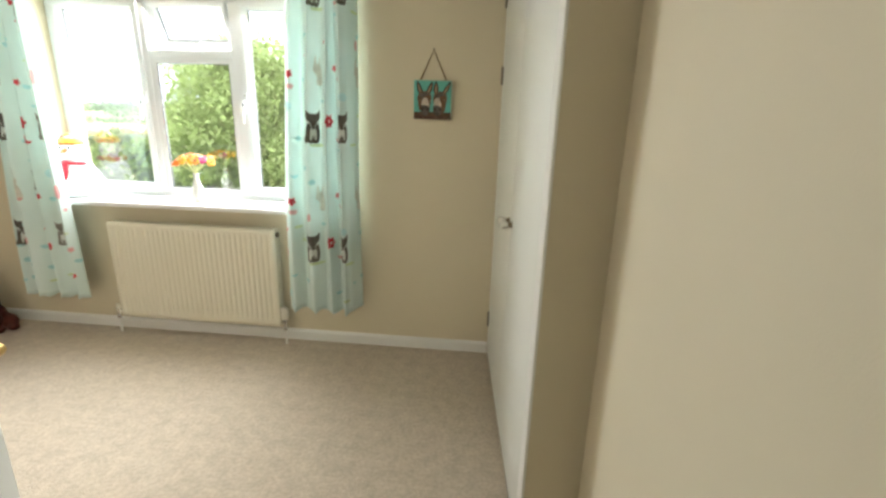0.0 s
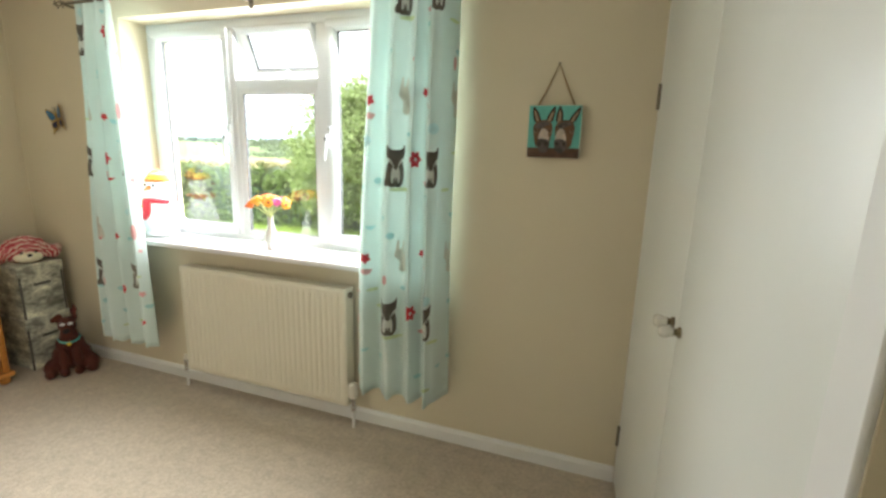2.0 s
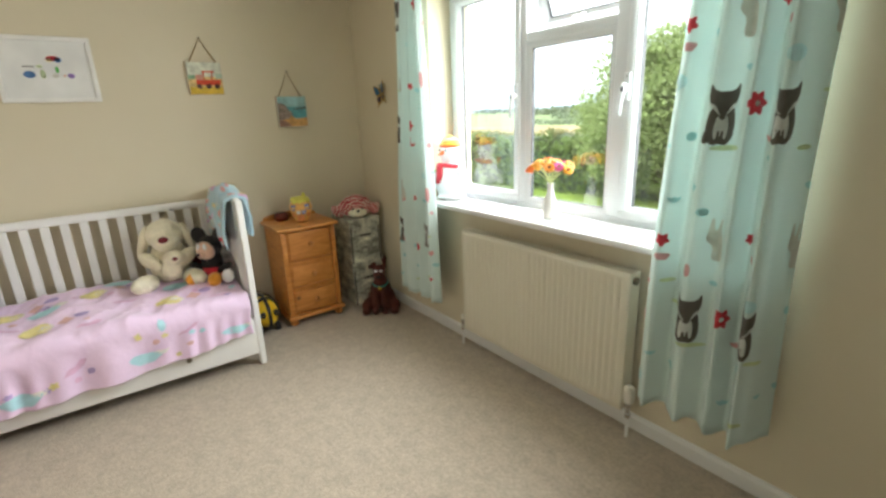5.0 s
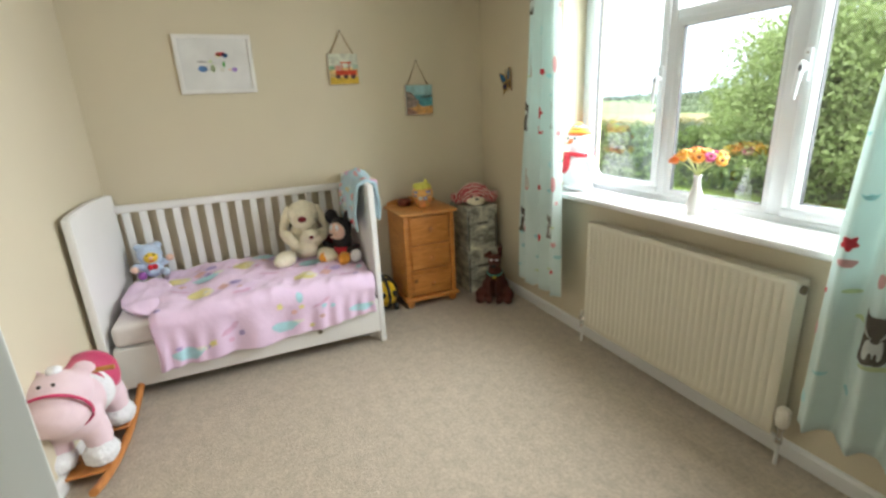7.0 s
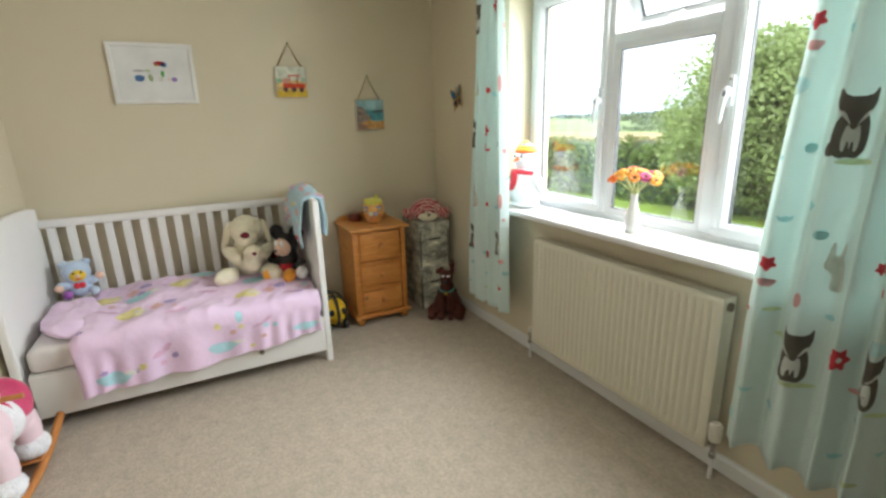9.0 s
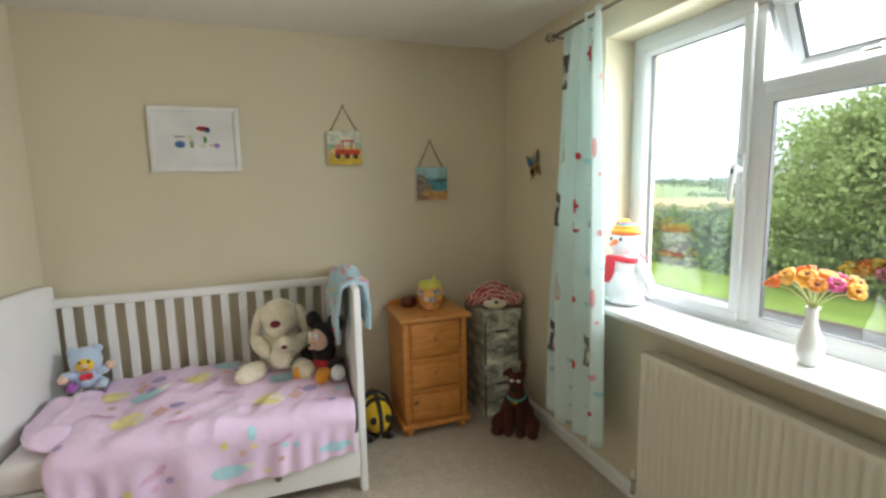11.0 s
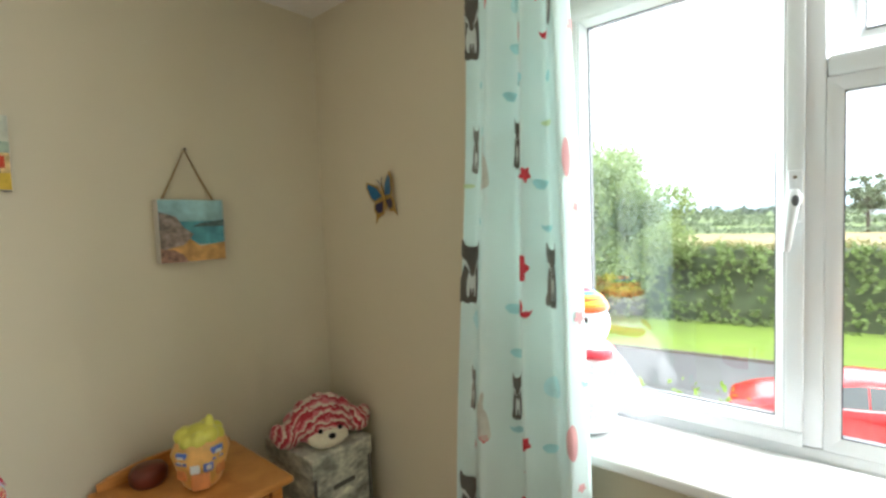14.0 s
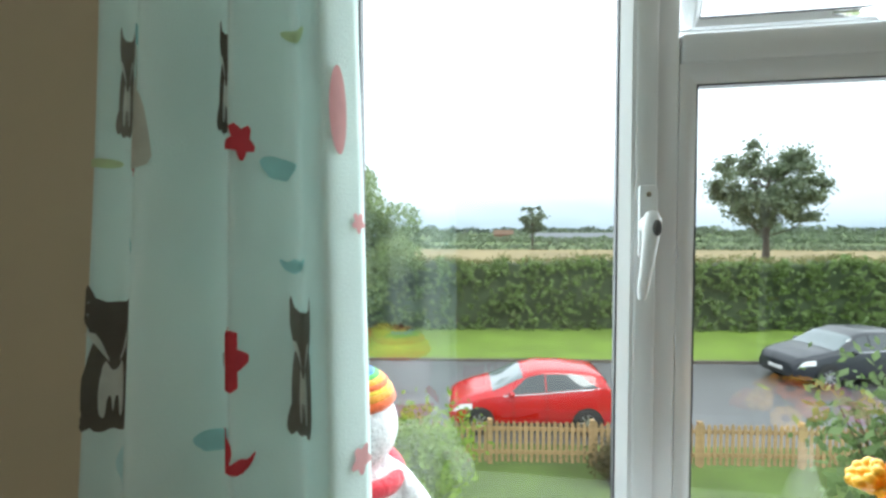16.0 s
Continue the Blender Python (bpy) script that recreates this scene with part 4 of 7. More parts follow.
# blanket over the foot panel
bm = fresh()
NU, NV = 30, 44
def blanket_place(u, v):
    x = -3.21 + 0.40 * u + 0.03 * math.sin(5 * v)
    s = (v - 0.5) * 0.62
    yc, zt = CY1 - 0.017, 0.972 + 0.05 * math.exp(-((u - 0.45) * 3) ** 2)
    fold = 0.014 * math.sin(14 * u + 3 * v) + 0.012 * noise.noise(Vector((u * 6, v * 6, 3)))
    if abs(s) < 0.04:
        return Vector((x, yc + s, zt + fold * 0.3 - abs(s) * 0.3))
    sg = 1 if s > 0 else -1
    d = abs(s) - 0.04
    drop = d * (1.0 if sg < 0 else 0.85)
    return Vector((x - 0.05 * d * sg, yc + sg * (0.042 + abs(fold) + 0.03 * math.sin(min(d * 9, 3.1))), zt - 0.012 - drop))
grid = [[bm.verts.new(blanket_place(i / NU, j / NV)) for j in range(NV + 1)] for i in range(NU + 1)]
for i in range(NU):
    for j in range(NV):
        bm.faces.new((grid[i][j], grid[i + 1][j], grid[i + 1][j + 1], grid[i][j + 1])).material_index = 0
B_FLEECE = plush("aqua_fleece", (0.44, 0.62, 0.70), 0.5)
blanket = thing("blanket", (0, 0, 0), "aqua fleece blanket with pink motifs draped over the cot end", "blanket")
cloth = part("fleece", bm, B_FLEECE, blanket, "", 180)
sol = cloth.modifiers.new("thickness", "SOLIDIFY")
sol.thickness, sol.offset = 0.012, 0.0
rng = random.Random(8)
for k in range(60):
    bm = fresh()
    u, v = rng.uniform(0.06, 0.94), rng.uniform(0.03, 0.97)
    pts = oval(0.034, 0.011, 12) if k % 3 else oval(0.017, 0.022, 12)
    ring = []
    c = blanket_place(u, v)
    for rr in (1.0, 0.5):
        ring.append([])
        for x, y in pts:
            uu, vv = min(max(u + rr * x / 0.4, 0), 1), min(max(v + rr * y / 0.62, 0), 1)
            a = blanket_place(uu, vv)
            off = Vector((0, -0.011 if vv < 0.44 else 0.011 if vv > 0.56 else 0, 0.010 if 0.4 < vv < 0.6 else 0))
            ring[-1].append(bm.verts.new(a + off))
    n = len(pts)
    for i in range(n):
        bm.faces.new((ring[0][i], ring[0][(i + 1) % n], ring[1][(i + 1) % n], ring[1][i]))
    bm.faces.new(ring[1])
    part("printed_motif", bm, (INK_PINK, D_PINK, INK_YELLOW, INK_WHITE, INK_PINK, D_TEAL, INK_RED)[k % 7], blanket, "", 180)


def fuse(bm, voxel=0.007, rounds=5, fluff=0.0, freq=60.0):
    """Melts overlapping rounded shapes into one skin, smooths the seams and roughens it like pile."""
    me = bpy.data.meshes.new("skin")
    bm.to_mesh(me)
    bm.free()
    ob = bpy.data.objects.new("skin", me)
    scene.collection.objects.link(ob)
    r = ob.modifiers.new("skin", "REMESH")
    r.mode, r.voxel_size = "VOXEL", voxel
    sm = ob.modifiers.new("seams", "SMOOTH")
    sm.factor, sm.iterations = 0.5, rounds
    bpy.context.view_layer.update()
    out = fresh()
    out.from_object(ob, bpy.context.evaluated_depsgraph_get())
    bpy.data.objects.remove(ob)
    bpy.data.meshes.remove(me)
    out.normal_update()
    if fluff:
        for v in out.verts:
            v.co += v.normal * fluff * (noise.noise(v.co * freq) + 0.6 * noise.noise(v.co * freq * 2.3))
    return out


def toy(name, at, turn, blobs, mats, names, label, category="soft toy", fuzz=0.03, extra=(), size=1.0, voxel=0.007, fluff=0.003, sewn=(0,)):
    """A stuffed toy: the shapes of a sewn group make one skin, and every other shape is a part of its own."""
    t = thing(name, Matrix.Translation(at) @ Matrix.Rotation(radians(turn), 4, "Z") @ Matrix.Scale(size, 4), label, category)
    groups = {}
    for i, b in enumerate(blobs):
        m = Euler([radians(a) for a in b[3]]).to_matrix() if len(b) > 3 else None
        key = b[2] if b[2] in sewn else (b[2], i)
        bm = groups.setdefault(key, fresh())
        ball(bm, b[0], b[1], m, 0, 20, 14, fuzz, i * 1.7)
    for key, bm in groups.items():
        mi = key if key in sewn else key[0]
        soft = key in sewn or mats[mi] is mats[0]
        sub(names[mi], fuse(bm, voxel, 3, fluff) if soft else bm, mats[mi], t, "", 180)
    for nm, build, mi in extra:
        bm = fresh()
        build(bm)
        bmesh.ops.recalc_face_normals(bm, faces=bm.faces)
        sub(nm, bm, mats[mi], t, "", 50)
    return t


# soft toys on the cot; each faces its own +x
toy("soft_toy_puppy", (-3.215, 2.240, 0.458), -10, [
    ((-0.01, 0, 0.105), (0.088, 0.100, 0.115), 0), ((0.0, 0, 0.16), (0.072, 0.080, 0.075), 0),
    ((0.005, 0, 0.262), (0.080, 0.088, 0.078), 1), ((0.072, 0, 0.236), (0.052, 0.062, 0.044), 1), ((0.072, 0, 0.212), (0.038, 0.044, 0.026), 1),
    ((-0.005, 0.104, 0.222), (0.040, 0.024, 0.096), 2, (17, 0, 0)), ((-0.005, -0.104, 0.222), (0.040, 0.024, 0.096), 2, (-17, 0, 0)),
    ((0.12, 0.105, 0.042), (0.092, 0.046, 0.044), 3, (0, -4, 28)), ((0.12, -0.115, 0.042), (0.092, 0.046, 0.044), 3, (0, -4, -28)),
    ((0.062, 0.080, 0.140), (0.078, 0.034, 0.036), 4, (0, 24, -42)), ((0.062, -0.080, 0.140), (0.078, 0.034, 0.036), 4, (0, 24, 42)),
    ((0.105, 0.012, 0.098), (0.044, 0.050, 0.052), 5), ((0.122, 0.030, 0.164), (0.040, 0.042, 0.036), 5), ((0.150, 0.036, 0.156), (0.020, 0.024, 0.020), 5), ((0.112, 0.074, 0.152), (0.016, 0.012, 0.030), 5), ((0.112, -0.012, 0.150), (0.016, 0.012, 0.028), 5),
    ((0.130, 0, 0.257), (0.014, 0.023, 0.016), 6), ((0.170, 0.038, 0.164), (0.009, 0.012, 0.009), 6)],
    [P_CREAM] * 6 + [P_MAROON], ["body", "head", "ear", "leg", "arm", "pup", "nose"], "cream plush puppy hugging a small pup, sitting on the cot", size=1.13, fluff=0.0035, sewn=(0, 1, 5))
toy("soft_toy_mouse", (-3.055, 2.440, 0.462), -45, [
    ((0.002, 0, 0.110), (0.050, 0.056, 0.060), 0), ((0, 0, 0.185), (0.06, 0.06, 0.06), 0), ((-0.01, 0.062, 0.245), (0.018, 0.045, 0.045), 0), ((-0.01, -0.062, 0.245), (0.018, 0.045, 0.045), 0),
    ((0.03, 0.085, 0.08), (0.02, 0.05, 0.02), 0, (30, 0, 0)), ((0.03, -0.075, 0.085), (0.02, 0.045, 0.02), 0, (-30, 0, 0)), ((0, 0, 0.055), (0.052, 0.056, 0.055), 1),
    ((0.036, 0, 0.176), (0.040, 0.048, 0.050), 2), ((0.075, 0, 0.162), (0.026, 0.018, 0.018), 2), ((0.100, 0, 0.168), (0.009, 0.012, 0.009), 6),
    ((0.085, 0.058, 0.035), (0.048, 0.034, 0.035), 3, (0, 0, 20)), ((0.085, -0.055, 0.035), (0.048, 0.034, 0.035), 3, (0, 0, -20)), ((0.055, 0.115, 0.045), (0.034, 0.030, 0.036), 4), ((0.05, -0.095, 0.055), (0.028, 0.028, 0.028), 4),
    ((0.066, 0.017, 0.200), (0.008, 0.011, 0.020), 5), ((0.066, -0.017, 0.200), (0.008, 0.011, 0.020), 5), ((0.073, 0.016, 0.195), (0.004, 0.006, 0.010), 6), ((0.073, -0.016, 0.195), (0.004, 0.006, 0.010), 6)],
    [P_BLACK, P_RED, P_SKIN, P_ORANGE, P_WHITE, P_WHITE, P_BLACK], ["fur", "shorts", "face", "shoe", "glove", "eye", "pupil"], "black and red plush mouse with orange feet sitting on the cot", size=1.12, voxel=0.006, fluff=0.001)
toy("soft_toy_monkey", (-3.25, 2.40, 0.455), -30, [
    ((0, 0, 0.09), (0.07, 0.075, 0.09), 0), ((0, 0, 0.21), (0.055, 0.06, 0.055), 0), ((0.06, 0.06, 0.05), (0.06, 0.035, 0.035), 0), ((0.06, -0.06, 0.05), (0.06, 0.035, 0.035), 0), ((0.04, 0, 0.2), (0.03, 0.035, 0.03), 0)],
    [P_MAROON], ["fur"], "dark maroon plush toy slumped behind the others on the cot")
toy("soft_toy_baby_bear", (-3.30, 1.350, 0.478), 12, [
    ((0, 0, 0.06), (0.055, 0.065, 0.065), 0), ((0.005, 0, 0.160), (0.072, 0.078, 0.074), 0), ((0.0, 0.055, 0.215), (0.020, 0.030, 0.026), 0), ((0.0, -0.055, 0.215), (0.020, 0.030, 0.026), 0), ((0.05, 0.07, 0.03), (0.045, 0.028, 0.028), 0), ((0.02, 0.075, 0.095), (0.025, 0.045, 0.025), 0, (25, 0, 0)), ((0.02, -0.075, 0.085), (0.025, 0.045, 0.025), 0, (-15, 0, 0)),
    ((0.042, 0, 0.152), (0.042, 0.050, 0.048), 1), ((0.05, -0.07, 0.03), (0.045, 0.028, 0.028), 2), ((0.035, 0.112, 0.120), (0.024, 0.026, 0.024), 3), ((0.035, -0.105, 0.075), (0.024, 0.026, 0.024), 3),
    ((0.058, 0.014, 0.080), (0.010, 0.018, 0.020), 4), ((0.058, -0.014, 0.080), (0.010, 0.018, 0.020), 4), ((0.080, 0.020, 0.170), (0.006, 0.006, 0.008), 5), ((0.080, -0.020, 0.170), (0.006, 0.006, 0.008), 5), ((0.084, 0, 0.150), (0.012, 0.014, 0.010), 6), ((0.080, 0, 0.128), (0.006, 0.016, 0.005), 4)],
    [P_BLUE, P_YELLOW, P_PURPLE, P_SKIN, P_RED, P_BLACK, P_SKIN], ["fur", "face", "foot", "paw", "heart", "eye", "snout"], "small pale blue and yellow plush baby toy with a red heart", size=0.86, voxel=0.006, fluff=0.001)

# ---- chest of drawers ----
HX0, HX1, HY0, HY1, HZ = -3.440, -3.092, 2.862, 3.238, 0.690
chest = thing("chest_of_drawers", (0, 0, 0), "small varnished pine chest of three drawers with bun feet", "chest of drawers")
bm = fresh()
box(bm, (HX0, HY0, 0.075), (HX1 - 0.012, HY0 + 0.018, HZ - 0.022), 0.002)
box(bm, (HX0, HY1 - 0.018, 0.075), (HX1 - 0.012, HY1, HZ - 0.022), 0.002)
box(bm, (HX0, HY0 + 0.018, 0.075), (HX0 + 0.01, HY1 - 0.018, HZ - 0.022))
box(bm, (HX1 - 0.022, HY0 + 0.019, 0.075), (HX1 - 0.028, HY1 - 0.019, HZ - 0.022))
bmesh.ops.recalc_face_normals(bm, faces=bm.faces)
carcass = part("carcass", bm, PINE, chest, "", 30)
for y0, y1 in ((HY0, HY0 + 0.034), (HY1 - 0.034, HY1)):
    bm = fresh()
    box(bm, (HX1 - 0.0215, y0, 0.076), (HX1, y1, HZ - 0.0225), 0.003, seg=2)
    part("front_stile", bm, PINE, chest, "", 30)
for z in (0.252, 0.432):
    bm = fresh()
    box(bm, (HX1 - 0.0215, HY0 + 0.0345, z), (HX1 - 0.001, HY1 - 0.0345, z + 0.020), 0.002, seg=2)
    part("front_rail", bm, PINE, chest, "", 30)
bm = fresh()
box(bm, (HX0 - 0.01, HY0 - 0.018, 0.045), (HX1 + 0.014, HY1 + 0.018, 0.0745), 0.007, seg=3)
part("plinth", bm, PINE, chest, "", 30)
bm = fresh()
box(bm, (HX0 - 0.008, HY0 - 0.022, HZ - 0.022), (HX1 + 0.030, HY1 + 0.022, HZ), 0.007, seg=3)
part("top", bm, PINETOP, chest, "varnished pine top with a moulded edge", 30)
bm = fresh()
w = HY1 - HY0
out = [(0, 0), (w, 0), (w, 0.02)] + [(w * (1 - k / 12), 0.02 + 0.028 * math.sin(math.pi * k / 12) ** 0.6) for k in range(1, 12)] + [(0, 0.02)]
prism(bm, out, 0.014, frame_on((HX0, HY0, HZ), (0, 1, 0), (0, 0, 1)))
bmesh.ops.recalc_face_normals(bm, faces=bm.faces)
part("gallery", bm, PINETOP, chest, "", 30)
for z0, z1 in ((0.082, 0.249), (0.275, 0.429), (0.455, 0.663)):
    bm = fresh()
    box(bm, (HX1 - 0.021, HY0 + 0.037, z0), (HX1 - 0.008, HY1 - 0.037, z1), 0.002)
    box(bm, (HX1 - 0.009, HY0 + 0.047, z0 + 0.010), (HX1 + 0.003, HY1 - 0.047, z1 - 0.010), 0.005, seg=2)
    d = part("drawer", bm, PINE, chest, "", 30)
    bm = fresh()
    lathe(bm, [(0.009, 0), (0.007, 0.008), (0.013, 0.014), (0.0165, 0.022), (0.012, 0.030), (0.004, 0.032)], 16, m=Matrix.Translation((HX1 + 0.002, (HY0 + HY1) / 2, (z0 + z1) / 2 + 0.005)) @ Matrix.Rotation(radians(90), 4, "Y"))
    part("knob", bm, ORANGEWOOD, d, "turned pine knob", 60)
for x in (HX0 + 0.03, HX1 - 0.02):
    for y in (HY0 + 0.025, HY1 - 0.025):
        bm = fresh()
        lathe(bm, [(0.014, 0), (0.025, 0.01), (0.029, 0.024), (0.024, 0.038), (0.018, 0.045)], 18, (x, y, 0))
        part("bun_foot", bm, PINE, chest, "", 60)

# things on the chest
POT_Y = material("yellow_orange_glaze", (0.82, 0.46, 0.13), 0.3, vary=0.2, scale=25)
POT_O = material("orange_glaze", (0.78, 0.30, 0.10), 0.3, vary=0.15, scale=30)
POT_L = material("lime_glaze", (0.74, 0.70, 0.12), 0.3)
POT_B = material("blue_glaze", (0.10, 0.20, 0.60), 0.3)
POT_W = material("white_glaze", (0.75, 0.75, 0.72), 0.3)
house = thing("money_box", pose(-3.245, 3.075, HZ + 0.0005, 0, 0, -25) @ Matrix.Scale(1.06, 4), "painted pottery house money box in yellow and orange", "money box")
bm = fresh()
lathe(bm, [(0.040, 0), (0.048, 0.01), (0.060, 0.05), (0.073, 0.095), (0.060, 0.125), (0.045, 0.14), (0.02, 0.145)], 20)
sub("body", bm, POT_Y, house, "", 180)
bm = fresh()
for k in range(9):
    a = k * 2 * math.pi / 9
    ball(bm, (0.042 * math.cos(a), 0.042 * math.sin(a), 0.135 + 0.006 * math.sin(3 * a)), (0.024, 0.022, 0.022), u=10, v=7)
ball(bm, (0.0, 0.0, 0.145), (0.04, 0.04, 0.02), u=12, v=7)
ball(bm, (0.01, 0.025, 0.165), (0.014, 0.014, 0.025), u=8, v=6)
sub("roof", fuse(bm, 0.004, 2), POT_L, house, "yellow knobbly roof", 180)
for a, z, mat, s in ((-40, 0.095, POT_B, 0.017), (40, 0.098, POT_B, 0.017), (-10, 0.068, POT_W, 0.012), (18, 0.068, POT_B, 0.012), (0, 0.03, POT_O, 0.022), (-48, 0.05, POT_O, 0.015), (52, 0.05, POT_O, 0.015)):
    m = Matrix.Rotation(radians(a), 4, "Z") @ Matrix.Translation((0.0635 if z > 0.05 else 0.058, 0, z))
    bm = fresh()
    box(bm, (-0.004, -s, -s), (0.006, s, s), 0.003, m=m)
    w = sub("painted_window", bm, mat, house, "", 40)
    if mat is POT_B:
        bm = fresh()
        box(bm, (0.004, -s * 0.5, -s * 0.5), (0.0075, s * 0.5, s * 0.5), m=m)
        sub("painted_glass", bm, POT_W, w)
bm = fresh()
lathe(bm, [(0.04, 0), (0.048, 0.012), (0.05, 0.035), (0.042, 0.05), (0.03, 0.055)], 18)
bowl = tagged(link("trinket_box", bm, material("dark_red_lacquer", (0.16, 0.03, 0.015), 0.3, vary=0.3, scale=20), None, "", 60), "small dark red lacquered box at the back of the chest", "box")
bowl.matrix_basis = Matrix.Translation((-3.37, 2.975, HZ))

# ---- storage boxes ----
CARD = material("worn_wood_print_card", (0.52, 0.52, 0.43), 0.8, vary=0.70, scale=9, fine=0.30, fine_scale=40, bump=0.1)
for node in [q for q in CARD.node_tree.nodes if q.type == "TEX_NOISE"]:
    grain = CARD.node_tree.nodes.new("ShaderNodeMapping")
    grain.inputs["Scale"].default_value = (1.0, 1.0, 1.7)
    CARD.node_tree.links.new(node.inputs["Vector"].links[0].from_socket, grain.inputs["Vector"])
    CARD.node_tree.links.new(grain.outputs[0], node.inputs["Vector"])
CARD_DARK = material("dark_card_handle", (0.10, 0.095, 0.085), 0.7)


def storage_box(z):
    b = thing("storage_box", (-3.29, 3.495, z), "grey weathered-print cardboard storage box with lid, stacked in the corner", "storage box", "stacked storage boxes")
    bm = fresh()
    box(bm, (-0.145, -0.118, 0), (0.145, 0.118, 0.275), 0.003)
    sub("body", bm, CARD, b)
    bm = fresh()
    box(bm, (-0.152, -0.125, 0.262), (0.152, 0.125, 0.328), 0.004, seg=2)
    sub("lid", bm, CARD, b, "", 40)
    bm = fresh()
    box(bm, (0.145, -0.045, 0.195), (0.152, 0.045, 0.212), 0.003)
    sub("label_holder", bm, CARD_DARK, b, "dark slot handle")
    for sy in (-1, 1):
        bm = fresh()
        box(bm, (0.1445, sy * 0.114 - 0.006, 0.0), (0.1475, sy * 0.114 + 0.006, 0.262))
        sub("corner_strip", bm, CARD_DARK, b)


storage_box(0)
storage_box(0.3285)
def striped_plush(name, first, second, third, scale):
    """Plush with rings of three colours round the toy's own x axis, wavering like sewn strips."""
    m = plush(name, first, 0.6)
    n, l = m.node_tree.nodes, m.node_tree.links
    wave, ramp, tc = n.new("ShaderNodeTexWave"), n.new("ShaderNodeValToRGB"), n.new("ShaderNodeTexCoord")
    wave.wave_type, wave.rings_direction, wave.wave_profile = "RINGS", "X", "SAW"
    wave.inputs["Scale"].default_value, wave.inputs["Distortion"].default_value, wave.inputs["Detail Scale"].default_value = scale, 7.0, 2.0
    ramp.color_ramp.interpolation = "CONSTANT"
    ramp.color_ramp.elements[0].color, ramp.color_ramp.elements[1].color = (*first, 1), (*second, 1)
    ramp.color_ramp.elements[1].position = 0.42
    e = ramp.color_ramp.elements.new(0.74)
    e.color = (*third, 1)
    l.new(tc.outputs["Object"], wave.inputs["Vector"])
    l.new(wave.outputs["Fac"], ramp.inputs[0])
    l.new(ramp.outputs[0], n["Principled BSDF"].inputs["Base Color"])
    return m


STRIPED = striped_plush("red_pink_striped_plush", (0.46, 0.035, 0.055), (0.74, 0.62, 0.50), (0.66, 0.20, 0.22), 15.0)
lumps = []
for ring, (n, rr, z) in enumerate(((9, 0.100, 0.075), (7, 0.070, 0.112), (4, 0.032, 0.132))):
    for k in range(n):
        a = 2 * math.pi / n * (k + 0.5 * ring)
        lumps.append(((rr * 0.8 * math.cos(a) - 0.012, rr * 1.05 * math.sin(a), z), (0.026, 0.030, 0.026), 0))
toy("soft_toy_cat", (-3.255, 3.490, 0.6565), -18, [
    ((-0.01, 0, 0.068), (0.100, 0.115, 0.075), 0), ((0.035, 0, 0.060), (0.065, 0.095, 0.058), 0), ((0.02, 0.125, 0.050), (0.045, 0.046, 0.042), 0), ((0.02, -0.125, 0.050), (0.045, 0.046, 0.042), 0), ((0.01, 0.158, 0.062), (0.028, 0.022, 0.034), 0), ((0.01, -0.158, 0.062), (0.028, 0.022, 0.034), 0)] + lumps + [
    ((0.072, 0, 0.040), (0.052, 0.070, 0.038), 1), ((0.122, 0.0, 0.058), (0.010, 0.013, 0.009), 2), ((0.103, 0.034, 0.074), (0.006, 0.008, 0.008), 3), ((0.103, -0.034, 0.074), (0.006, 0.008, 0.008), 3)],
    [STRIPED, P_CREAM, P_BLACK, P_BLACK], ["fur", "muzzle", "nose", "eye"], "red, pink and cream striped plush cat lying on the storage boxes", fuzz=0.05, size=1.0, fluff=0.004)
